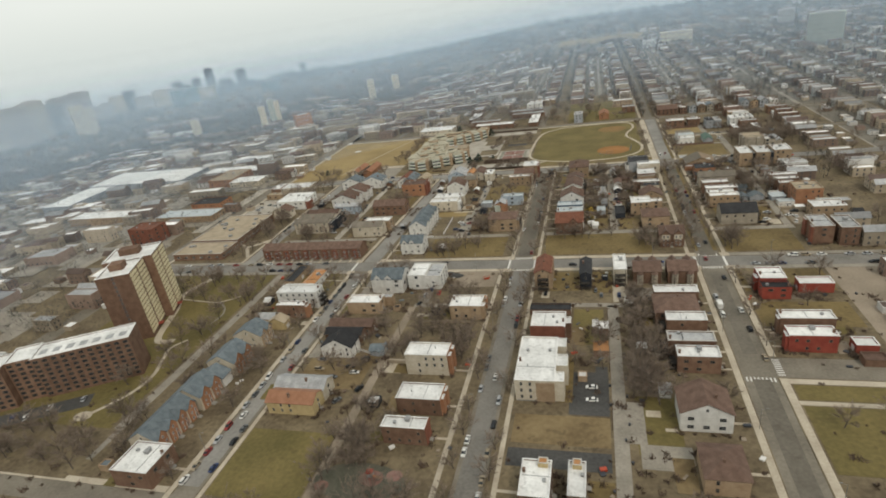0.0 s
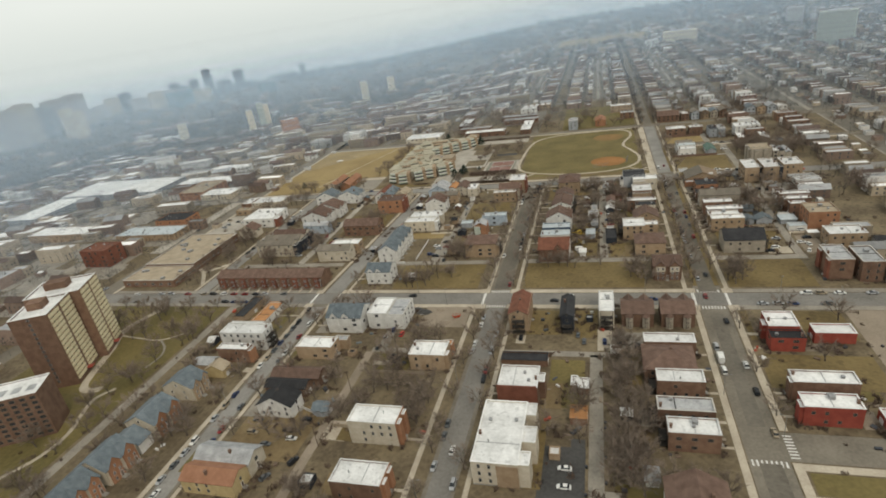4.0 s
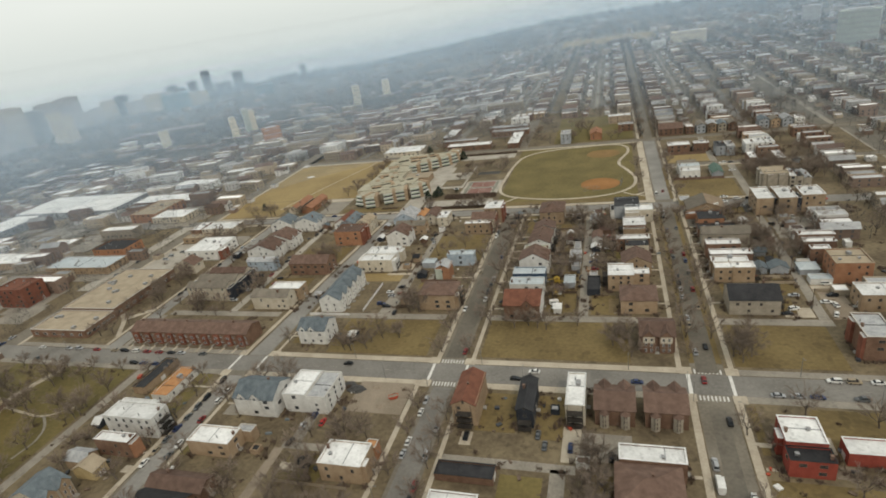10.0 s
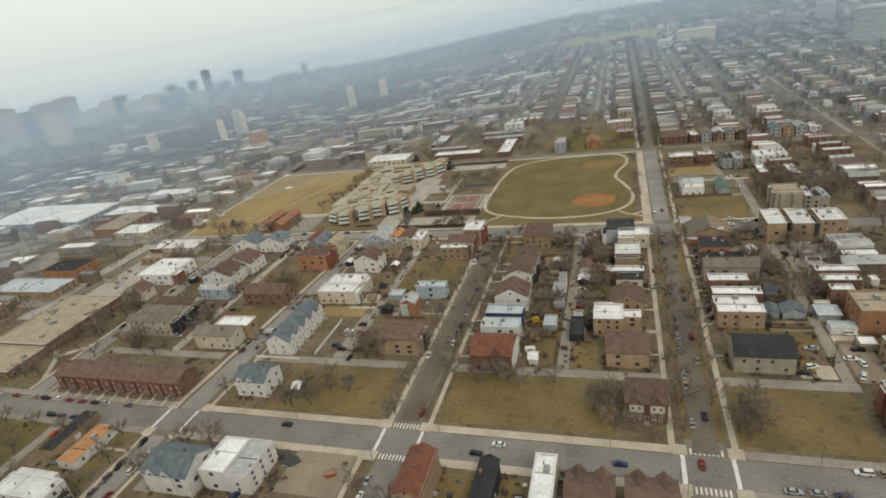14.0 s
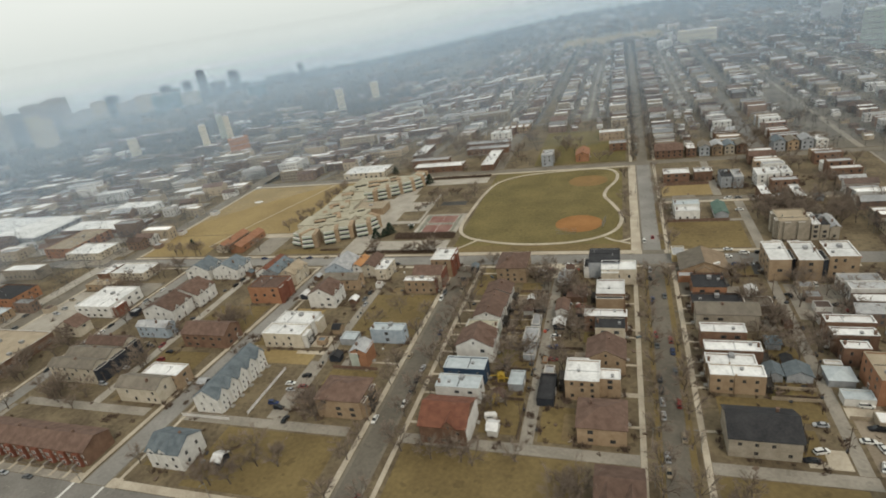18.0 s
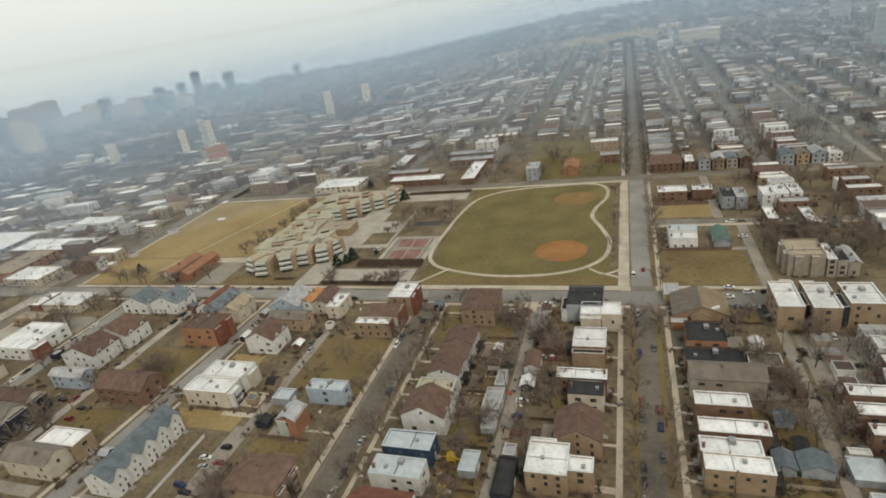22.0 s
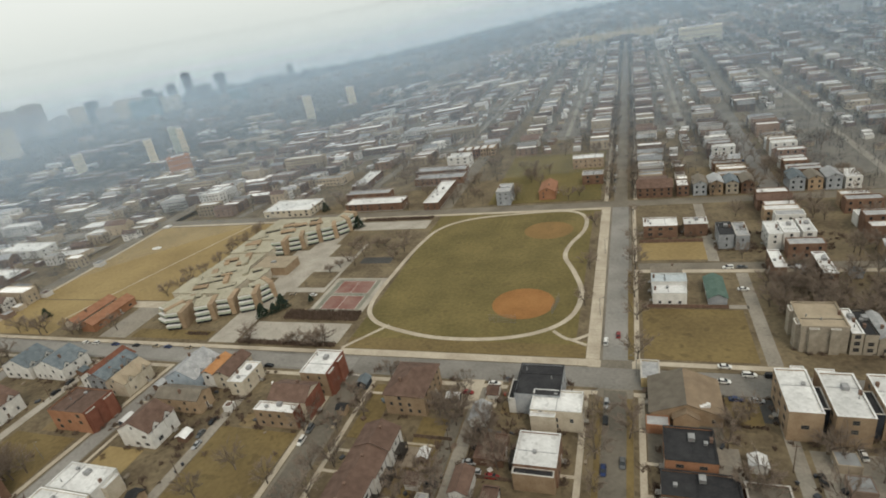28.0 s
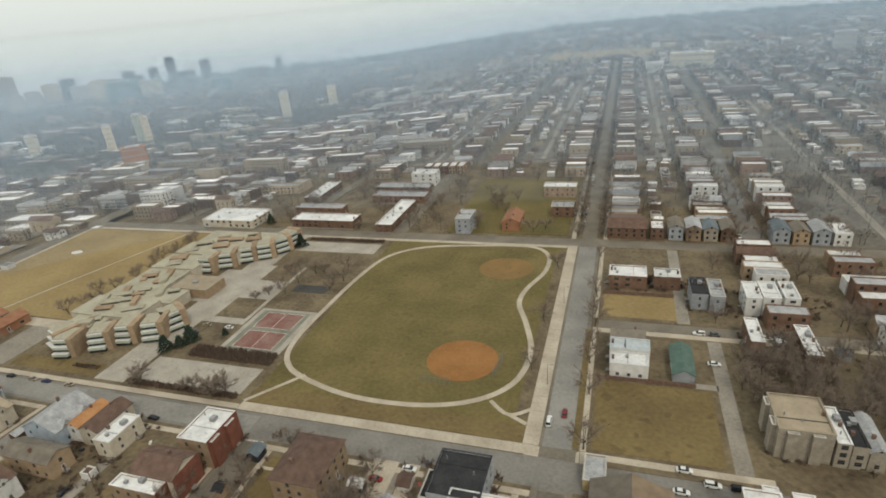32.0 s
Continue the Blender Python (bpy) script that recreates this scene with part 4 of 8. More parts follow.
building(-32.3, -117.8, 19.2, 9.5, 10.5, "flat", "cream", "white", front='orange', wings=((9.55, -3.9, 11.0, -1.0, 9.9, 'orange', 'white'), (9.55, 1.2, 11.0, 4.0, 9.9, 'orange', 'white')), sides='SE')
building(-28.5, -143.1, 18.3, 9.9, 8, "flat", "brick", "white", front='orange', wings=((9.1, -3.8, 10.3, -0.8, 7.6, 'orange', 'white'), (9.1, 1.0, 10.3, 4.0, 7.6, 'orange', 'white')), sides='SE')
building(-29.2, -159.1, 17.3, 6.1, 8, "flat", "brick", "white", front='redbrick', sides='SE')
building(-82.0, -67.5, 18.8, 8.8, 7, "flat", "tan", "white", wings=((6.5, 4.3, 13.5, 8.2, 5.4, 'tan', 'grey'),), sides='SE')
building(-23.0, -72.4, 16.3, 11.0, 8, "flat", "tan", "white", wings=((4.6, 5.4, 8.8, 9.4, 6.0, 'orange', 'orange'), (8.0, -4.5, 9.6, -1.0, 7.4, 'tan', 'white')), sides='SE')
building(-76.0, -44.7, 18.7, 14.4, 9, "gablex", "white", "slate", gablets=(('S', -5.2, 4.2), ('S', 1.2, 4.2)), sides='SE')
building(-55.3, -40.5, 10.5, 16, 9, "flat", "white", "white", sides='SE')
building(-83.2, -94.4, 19.7, 6.6, 4.6, "gablex", "brick", "dark", sides='SE')
building(-83.8, -87.7, 23.4, 7.8, 5, "gablex", "brick", "brown", sides='SE')
building(-78.8, -107.5, 15.9, 9.3, 6, "gabley", "white", "dark", sides='SE')
building(-128.1, -61.6, 25.1, 9.1, 10, "flat", "white", "white", porch='E', wings=((-12.6, 4.5, 6, 7.5, 9.2, 'white', 'white'),), sides='SE')
building(-122.7, -72.4, 17.1, 4.8, 8, "flat", "brick", "white", wings=((8.4, -2.2, 10.2, 2.2, 7.0, 'orange', 'grey'),), sides='SE')
building(-124.4, -40.8, 8.8, 20.2, 4, "flat", "white", "orange", name='long_garage', sides='SE')
building(-138.9, -36.8, 7.0, 22.6, 4, "flat", "tan", "dark", name='long_garage', sides='SE')
building(-125.3, -190.4, 16.6, 14.8, 8, "flat", "brick", "white", sides='SE')
building(-130.7, -132.8, 13.6, 6.7, 5, "gabley", "white", "slate", sides='SE')
building(-75, 7, 15, 12.5, 8, "gablex", "white", "slate", gablets=(('S', -4.5, 3.6), ('S', 0.5, 3.6)), sides='SE')
building(-175.6, 48.4, 28.6, 8.0, 9, "gablex", "cream", "greybrown", wings=((14.2, -3.6, 16.8, 3.6, 8.0, 'dark', 'dark'),), sides='SE')
building(-173.9, 56.6, 27.7, 9.4, 9, "gablex", "cream", "greybrown", wings=((13.8, -4.2, 16.4, 4.2, 8.0, 'dark', 'dark'),), sides='SE')
building(-123.2, 39.1, 23.1, 9.7, 8, "gablex", "cream", "greybrown", sides='SE')
building(-117.5, 49.0, 20.1, 8.6, 8, "flat", "tan", "white", sides='SE')
building(-122.3, 81.0, 26.5, 12.6, 8, "gablex", "brick", "brown", sides='SE')
building(-75.5, 84.2, 21.9, 9.3, 8, "flat", "cream", "white", porch='E', wings=((10.8, -4.0, 13.2, 1.5, 7.0, 'white', 'white'),), sides='SE')
building(-74.3, 94.1, 21.1, 10.7, 8, "flat", "white", "white", wings=((10.4, -2, 12.6, 4, 7.0, 'cream', 'white'),), sides='SE')
building(-35.6, 88.4, 8.0, 6.5, 3.5, "flat", "grey", "sky", sides='SE')
building(-20.2, 91.2, 16.4, 6.1, 7.5, "flat", "blue", "sky", sides='SE')
building(-22.0, 72.8, 7.8, 8.5, 8, "gabley", "orange", "grey", wings=((-4.2, -4.5, -0.2, 4.5, 7.2, 'mint', 'white'),), front='orange', sides='SE')
building(-21.9, 40.6, 19.2, 14.2, 9, "hip", "tan", "brown", porch='E', wings=((9.5, -6.0, 11.2, -2.0, 7.5, 'tan', 'brown'), (9.5, 1.5, 11.2, 5.5, 7.5, 'tan', 'brown')), sides='SE')
building(-111.4, 124.9, 20.3, 14.3, 10.5, "flat", "orange", "brown", front='redbrick', wings=((10.0, -6.5, 11.3, -2.5, 9.9, 'redbrick', 'brown'), (10.0, 2.0, 11.3, 6.0, 9.9, 'redbrick', 'brown')), sides='SE')
building(-70.6, 121.3, 15.5, 13.3, 8, "gabley", "white", "brown", gablets=(('E', -3.2, 3.4), ('E', 2.6, 3.4)), sides='SE')
building(-20, 138, 17.6, 4.8, 8, "flat", "tan", "white", front='redbrick', sides='SE')
building(-16.2, 142.9, 16.1, 11.5, 9, "gablex", "cream", "brown", front='redbrick', sides='SE')
building(-10.1, 157.0, 11.9, 15.3, 11, "flat", "tan", "white", front='redbrick', beside='at a corner', wings=((5.8, -6.5, 7.0, -2.5, 10.4, 'redbrick', 'white'), (5.8, 1.0, 7.0, 5.0, 10.4, 'redbrick', 'white')), sides='SE')
building(-77.0, 153.1, 16.4, 16.9, 7, "gabley", "blue", "grey", gablets=(('E', -4.2, 3.2), ('E', 3.6, 3.2)), sides='SE')
building(-60.9, 156.9, 6.6, 13.3, 7, "gabley", "white", "orange", sides='SE')
building(-54.2, 156.5, 8.6, 15.6, 7, "gabley", "cream", "brown", sides='SE')
building(-44.1, 153.3, 7.4, 13.8, 7, "flat", "cream", "white", sides='SE')
building(-70.9, 140.8, 21.3, 8.3, 7, "gablex", "tan", "greybrown", sides='SE')
building(-123.2, 149.0, 13.1, 20.0, 7, "gabley", "white", "redroof", gablets=(('E', -4.2, 3.2), ('E', 3.6, 3.2)), sides='SE')
building(-118.2, 148.6, 11.4, 18.1, 7, "gabley", "grey", "slate", gablets=(('E', -4.2, 3.2), ('E', 3.6, 3.2)), sides='SE')
building(-105.2, 146.6, 11.4, 15.1, 7, "gabley", "cream", "tan", gablets=(('E', -4.2, 3.2), ('E', 3.6, 3.2)), sides='SE')
building(-160.0, 153.3, 19.6, 14.3, 7, "gabley", "white", "slate", gablets=(('E', -4.2, 3.2), ('E', 3.6, 3.2)), sides='SE')
building(-180.5, 152.5, 18.3, 13.8, 7, "gabley", "white", "slate", gablets=(('E', -4.2, 3.2), ('E', 3.6, 3.2)), sides='SE')
building(-246.5, 151.2, 30.8, 15.4, 6, "flat", "cream", "white", sides='SE')
building(-165.9, 119.5, 22.5, 15.4, 8, "gabley", "white", "brown", gablets=(('E', -4.2, 3.2), ('E', 3.6, 3.2)), sides='SE')
building(-168.0, 102.0, 21.5, 15.9, 8, "gabley", "white", "brown", gablets=(('E', -4.2, 3.2), ('E', 3.6, 3.2)), sides='SE')
building(-158.9, 87.4, 20.4, 6.7, 7, "gablex", "blue", "grey", sides='SE')
building(24.1, 32.6, 17.3, 16.1, 8, "gablex", "brick", "redroof", front='white', gablets=(('S', 2.5, 4.6),), wings=((-8.9, -2, -6.8, 1.6, 10.0, 'redbrick', 'brown'),), sides='SE')
building(23.5, 54.5, 17.3, 8.0, 7.5, "flat", "white", "sky", sides='SE')
building(23.5, 66.0, 17.1, 8.0, 7.5, "flat", "navy", "sky", sides='SE')
building(24.9, 80.7, 16.0, 13.0, 8, "gabley", "white", "brown", gablets=(('E', -3, 3.4), ('E', 3, 3.4)), sides='SE')
building(28.8, 150.4, 15.6, 18.9, 9, "hip", "tan", "brown", sides='SE')
building(51.3, 92.0, 6.6, 11.8, 3.5, "flat", "grey", "grey", sides='SE')
building(50.2, 63.2, 5.7, 8.8, 3.5, "flat", "grey", "sky", sides='SE')
building(72.3, 60.7, 12.4, 12.8, 9, "flat", "tan", "white", porch='W', wings=((-6.3, 6.2, 2, 8.5, 8.2, 'tan', 'white'),), sides='SE')
building(84.6, 63.3, 7.4, 6.0, 8.5, "flat", "tan", "white", sides='SE')
building(78.0, 39.0, 15.9, 14.3, 7.5, "hip", "tan", "brown", sides='SE')
building(79.3, 76.9, 14.5, 13.0, 7.5, "gabley", "tan", "brown", sides='SE')
building(76.8, 106.6, 17.9, 5.7, 8, "flat", "brick", "white", sides='SE')
building(81.7, 98, 12.1, 8.4, 7.7, "flat", "cream", "dark", sides='SE')
building(81.1, 126.0, 12.7, 13.6, 8, "flat", "brick", "white", porch='W', wings=((-6.4, -9.4, 5.8, -6.7, 6.8, 'tan', 'dark'),), sides='SE')
building(82.7, 149.0, 16.6, 10.2, 8.5, "flat", "cream", "white", wings=((-8.2, -7.2, 0, -5.0, 7.6, 'cream', 'white'),), sides='SE')
building(76.2, 155.8, 15.5, 16.8, 9, "flat", "grey", "dark", beside='by the park', wings=((-10.2, -8.4, -7.6, 2, 6.4, 'white', 'dark'),), sides='SE')
building(63.4, 115.4, 5.6, 9.7, 5, "gabley", "white", "brown", sides='SE')
building(62.2, 56.0, 6.2, 14.8, 3.5, "flat", "dark", "dark", sides='SE')
building(123.7, 39.7, 20.0, 14.8, 7.5, "gablex", "stone", "dark", sides='SE', porch='E')
building(122.3, 69.8, 17.7, 6.7, 8, "flat", "tan", "white", porch='E', wings=((-1.0, -3.7, -0.4, -3.1, 8.6, 'tan', 'white'),), sides='SW')
building(121.8, 76.6, 16.6, 6.2, 8, "flat", "tan", "white", porch='E', wings=((-1.0, -3.4, -0.4, -3.1, 8.6, 'tan', 'white'),), sides='SW')
building(122.4, 84.8, 19.5, 6.3, 8, "flat", "brick", "white", porch='E', sides='SW')
building(122.4, 97.0, 16.3, 6.5, 8, "flat", "brick", "white", sides='SW')
building(122.3, 110.1, 23.4, 9.9, 8, "gablex", "stone", "greybrown", sides='SW')
building(123.4, 134.3, 13.9, 13.7, 7, "flat", "orange", "dark", sides='SW')
building(122, 123.8, 20, 9, 5, "flat", "brick", "dark", sides='SW')
building(157.8, 153.4, 9.0, 20.2, 11, "flat", "tan", "white", wings=((0.5, 9.9, 4.4, 12.5, 10.4, 'tan', 'white'), (4.6, -6, 7.0, 4, 9.2, 'dark', 'dark')), sides='SW')
building(169.5, 152.8, 9.5, 19.8, 11, "flat", "tan", "white", wings=((-4.7, 9.8, 0.5, 12.4, 10.4, 'tan', 'white'), (4.85, -6, 8.1, 4, 9.2, 'dark', 'dark')), sides='SW')
building(182.5, 156.4, 11.8, 16.3, 11, "flat", "tan", "white", sides='SW')
building(171.4, 198.3, 14.5, 16.6, 11, "flat", "stone", "tan", name='mansion', beside='beside a mown lot', sides='SW', wings=((-8.6, -6.5, -7.2, -2.5, 10.6, 'stone', 'tan'), (-8.6, 2.5, -7.2, 6.5, 10.6, 'stone', 'tan'), (-5, -9.4, -2, -8.25, 10.4, 'stone', 'tan'), (1.5, -9.4, 4.5, -8.25, 10.4, 'stone', 'tan')))
building(167.3, 106.0, 16.5, 5.5, 8, "flat", "brick", "white", sides='SW')
building(167.3, 97.2, 14.5, 5.5, 8, "flat", "brick", "white", sides='SW')
building(168.2, 88.8, 8.5, 4.8, 8, "flat", "brick", "white", sides='SW')
building(117.6, 173.9, 6.4, 10.6, 4, "flat", "yellow", "grey", name='kiosk', beside='at a street corner', sides='SW')
building(145.4, 229.7, 7.3, 18.4, 3.5, "gabley", "grey", "green", sides='SW')
building(121.2, 298.3, 17.0, 11.3, 7, "flat", "brick", "white", sides='SW')
building(141.5, 299.4, 11.5, 8.9, 7, "flat", "brick", "white", sides='SW')
building(156.2, 283.0, 6.7, 15.9, 8, "flat", "grey", "dark", sides='SW')
building(163.4, 281.4, 5.9, 16.4, 8, "flat", "grey", "grey", sides='SW')
building(177.0, 280.4, 5.8, 14.9, 9, "flat", "white", "white", sides='SW')
building(183.5, 281.4, 6.7, 14.8, 9, "flat", "white", "white", sides='SW')
building(191.6, 282.0, 5.7, 15.2, 9, "flat", "white", "white", sides='SW')
building(-44.8, -40.6, 9.0, 16.7, 8.4, "flat", "white", "grey", sides='SE')
building(-576.0, 168.0, 40.0, 72.0, 9, "flat", "grey", "white", sides='SE')
building(-578.0, 240.5, 140.0, 58.0, 9, "flat", "grey", "white", sides='SE')
building(-456.0, 98.0, 70.0, 20.0, 8, "flat", "tan", "white", sides='SE')
building(-253.5, 137.0, 24.0, 8.5, 4.5, "flat", "tan", "tan", sides='SE')
building(-215.0, 84.5, 15.0, 9.5, 6.5, "gabley", "cream", "brown", sides='SE')
building(-322.0, 36.0, 24.0, 17.0, 14, "flat", "redbrick", "redroof", sides='SE')
building(173.7, 250.2, 4.8, 17.1, 7, "flat", "brick", "white", sides='SW')
building(190.6, 244.4, 5.1, 20.2, 7, "flat", "brick", "white", sides='SW')
building(-189.0, 194.0, 9.0, 28.0, 4.6, "gabley", "cream", "terra", sides='SE')
building(-176.0, 193.0, 9.5, 30.0, 4.6, "gabley", "orange", "terra", sides='SE')
building(-179.4, 196.0, 2.8, 25.0, 3.6, "flat", "dark", "dark", sides='SE')
building(-223.5, 104.5, 27.2, 24.6, 8, "flat", "white", "white", wings=((14.2, -11, 17.5, -3, 7.0, 'redbrick', 'white'),), sides='SE')
building(-255.2, 149.4, 9.2, 16.2, 6.4, "flat", "brick", "white", sides='SE')
building(163.3, 8.4, 9.8, 16.8, 10.5, "flat", "brick", "grey", porch='E', wings=((-6.0, -8.2, -4.7, -4.6, 10.0, 'redbrick', 'grey'), (-6.0, 2.5, -4.7, 6.5, 10.0, 'redbrick', 'grey')), sides='SW')
building(175.2, 5.7, 9.0, 17.4, 10.5, "flat", "brick", "grey", sides='SW')
building(174.1, 43.4, 17.3, 11.3, 8, "flat", "tan", "white", sides='SW')
building(171.9, 67.9, 15.0, 15.7, 10.5, "flat", "orange", "tan", sides='SW')
building(-338.0, 84.0, 60.0, 20.0, 6, "flat", "tan", "sky", sides='SE')
building(-318.9, 111.2, 31.1, 19.8, 8, "flat", "orange", "dark", sides='SE')
building(-326.3, 183.6, 35.4, 19.9, 6, "flat", "cream", "white", sides='SE')
building(-357, 190, 30, 40, 9, "flat", "orange", "tan", sides='SE')
building(-403.8, 241.9, 87.4, 24.1, 6, "flat", "brick", "white", sides='SE')
building(-398.0, 300.0, 46.0, 17.0, 8, "flat", "white", "white", sides='SE')
building(-161.4, 352.4, 42.2, 24.4, 6, "flat", "cream", "white", sides='SE')
building(-90.3, 357.8, 46.2, 13.3, 6, "flat", "brick", "white", sides='SE')
building(-101.5, 381.0, 37.7, 9.6, 6, "flat", "brick", "grey", sides='SE')
building(-25.6, 353.9, 11.1, 47.8, 6, "flat", "brick", "white", sides='SE')
building(-52.1, 409.1, 41.2, 11.6, 6, "flat", "brick", "grey", sides='SE')
building(-58.5, 429.4, 44.2, 11.8, 6, "flat", "brick", "grey", sides='SE')
building(-37.1, 454.1, 19.8, 13.4, 10, "flat", "white", "white", sides='SE')
building(-108.2, 404.8, 11.9, 40.6, 6, "flat", "brick", "white", sides='SE')
building(27.2, 357.5, 9.5, 16.9, 10, "flat", "grey", "grey", beside='standing alone', sides='SE')
building(55.4, 364.0, 10.8, 19.8, 6, "gabley", "orange", "terra", sides='SE')
building(72.8, 428.1, 22.6, 10.5, 8, "flat", "tan", "white", sides='SE')
building(82.4, 390.5, 14.3, 10.5, 7, "flat", "brick", "grey", sides='SE')


# ---- towers, school, rows ----
def tower_block(x, y, turn, w, d, h, floors, label):
    """A residential tower; origin at its south-east foot, window bays on the east."""
    root = thing("tower_block", x, y, BASE, label, "tower block", turn=turn)
    part("wall", ring(bmesh.new(), -w, 0, 0, d, -0.5, h, 0.5), WALL["brick"], root)
    part("roof", boxes((-w + 0.5, 0.5, h - 0.9, -0.5, d - 0.5, h - 0.5)), ROOF["white"], root)
    part("parapet_coping", ring(bmesh.new(), -w - 0.1, -0.1, 0.1, d + 0.1, h, h + 0.2, 0.8), ROOF["white"], root)
    part("lift_house", boxes((-w * 0.75, d * 0.4, h - 0.5, -w * 0.35, d * 0.7, h + 3.0)), WALL["brick"], root)
    step = (h - 2.5) / floors
    bays = ((0.03, 0.45), (0.53, 0.97))
    for a, b in bays:
        part("bay_panel", boxes((-0.1, d * a, 2.2, 0.18, d * b, h - 0.6)), WALL["tan"], root, "tan strip up the facade")
        wide = (d * (b - a)) / 2
        for f in range(floors):
            z = 2.4 + f * step
            part("balcony_panel", boxes((0.1, d * a, z, 0.42, d * b, z + step * 0.62)), tower_cream, root, "cream balcony panel")
            for i in range(2):
                ob = new("window", window_mesh(wide * 0.4, 0.75, tower_cream))
                ob.parent = root
                ob.matrix_basis = pose(0.2, d * a + (i + 0.5) * wide, z + step * 0.64, 0, 0, 90)
    for f in range(floors):
        ob = new("window", window_mesh(1.2, 1.4, vent_metal))
        ob.parent = root
        ob.matrix_basis = pose(-w * 0.5, -0.02, 2.4 + f * step + 0.6)
    part("entrance_canopy", boxes((-0.1, d * 0.4, 2.8, 3.0, d * 0.55, 3.1)), WALL["red"], root, "small red entrance canopy")
    return root


tower_block(-190, -94, 24, 17.5, 23, 40, 15, "tall brown brick tower block with cream window bays and white roof")
tower_block(-195.5, -70.5, 24, 27, 21, 40, 15, "taller brown brick tower block with cream bays behind its twin")


def slab_block(x, y, turn, length, d, h, floors):
    root = thing("slab_block", x, y, BASE, "long eight-storey brown brick slab block with white patched roof", "apartment block", turn=turn)
    for k, (x0, x1, y0) in enumerate(((-44, 0, 0), (-56, -44, 1.8), (-length, -56, -2.5))):
        part("wall", ring(bmesh.new(), x0, y0, x1, y0 + d, -0.5, h, 0.4), WALL["brick"], root)
        part("roof", boxes((x0 + 0.4, y0 + 0.4, h - 0.8, x1 - 0.4, y0 + d - 0.4, h - 0.4)), ROOF["white"], root)
        part("parapet_coping", ring(bmesh.new(), x0 - 0.05, y0 - 0.05, x1 + 0.05, y0 + d + 0.05, h, h + 0.15, 0.6), ROOF["white"], root)
        step = (h - 1.5) / floors
        n = int((x1 - x0) / 3.9)
        for f in range(floors):
            for i in range(n):
                ob = new("window", window_mesh(2.3, 1.5, trim_dark))
                ob.parent = root
                ob.matrix_basis = pose(x0 + (i + 0.5) * (x1 - x0) / n, y0 - 0.02, 0.8 + f * step + 0.6)
    for i in range(7):
        part("roof_patch", boxes((-42 + i * 6, 4.0, h - 0.4, -38.5 + i * 6, 8.5, h - 0.36)), ROOF["grey"], root, "grey patch on the roof")
    return root


slab_block(-169, -126, 28, 80, 14.5, 22, 8)


def townhouse_row(x, y, w, d, h, units, brick="brick", end="cream", label="", roof="slate", rise=4.0):
    """Terraced houses with the ridge north-south and a small gable over each front on the east."""
    root = thing("townhouse_row", x + w / 2, y + d / 2, BASE, label, "townhouses")
    TAKEN.append((x - 1, y - 1, x + w + 1, y + d + 1))
    X, Y = w / 2, d / 2
    bm = bmesh.new()
    box(bm, -X, -Y, -0.3, X, Y, h)
    gable_wall(bm, -X, -Y, X, Y, h, rise, "y")
    part("wall", bm, WALL[end], root)
    bm = bmesh.new()
    pitched(bm, -X, -Y, X, Y, h, rise, "y")
    part("roof", bm, ROOF[roof], root)
    u = d / units
    for i in range(units):
        y0 = -Y + i * u + u * 0.12
        y1 = y0 + u * 0.76
        bm = bmesh.new()
        box(bm, X - 1.2, y0, -0.3, X + 0.7, y1, h + 0.4)
        gable_wall(bm, X - 6.2, y0, X + 0.7, y1, h + 0.4, u * 0.46, "x")
        bay = part("front_bay", bm, WALL[brick], root)
        bm = bmesh.new()
        pitched(bm, X - 6.4, y0, X + 0.9, y1, h + 0.4, u * 0.46, "x", 0.2, 0.14)
        part("bay_roof", bm, ROOF[roof], bay)
        for s in range(3):
            for side in (-1, 1):
                if s == 0 and side == 1:
                    ob = new("door", door_mesh())
                    z = 0.6
                else:
                    ob = new("window", window_mesh(0.9, 1.3, trim_white))
                    z = 0.9 + s * h / 2.7
                if s == 2 and side == 1:
                    scene.collection.objects.unlink(ob)
                    continue
                ob.parent = root
                ob.matrix_basis = pose(X + 0.72, (y0 + y1) / 2 + (side * u * 0.18 if s < 2 else 0), z, 0, 0, 90)
        part("stoop", boxes((X + 0.7, y0 + u * 0.42, -0.3, X + 2.6, y0 + u * 0.72, 0.35)), concrete_base, root)
    for s in range(2):
        for k in (-1, 1):
            put_on_face(root, "window", window_mesh(1.0, 1.4, trim_white), "S", w, d, k * w * 0.2, 1.0 + s * 2.9)
    put_on_face(root, "window", window_mesh(1.0, 1.3, trim_white), "S", w, d, 0, h + 0.4)
    return root


townhouse_row(-131.5, -174.5, 13.5, 24, 7, 4, "orange", "cream", "row of brick townhouses with front gables and blue-grey roofs")
townhouse_row(-131.5, -148.5, 14.5, 14.5, 7, 2, "orange", "cream", "pair of brick townhouses with a pale gable end")
townhouse_row(-131.2, -124, 15, 15, 7, 2, "orange", "cream", "pair of brick townhouses with blue-grey roofs beside a path")
townhouse_row(-131.7, -101, 16, 11, 7, 2, "tan", "cream", "pair of pale gabled townhouses beside bare trees")
townhouse_row(-78.5, 37, 12.5, 34, 7.5, 5, "white", "white", "long white townhouse row with pointed gables and slate-grey roof")
for x, y, h in ((27.0, 104.6, 7.6), (27.5, 115.4, 7.1), (28.0, 126.2, 7.6)):
    building(x, y, 12.6, 10.2, h, "gabley", "white", "brown", "stepping along a street", porch="E", rise=2.6, sides="SE")
building(25.4, 95.2, 14.5, 7.4, 7.4, "flat", "mint", "cream", "between brown-roofed houses", sides="SE")


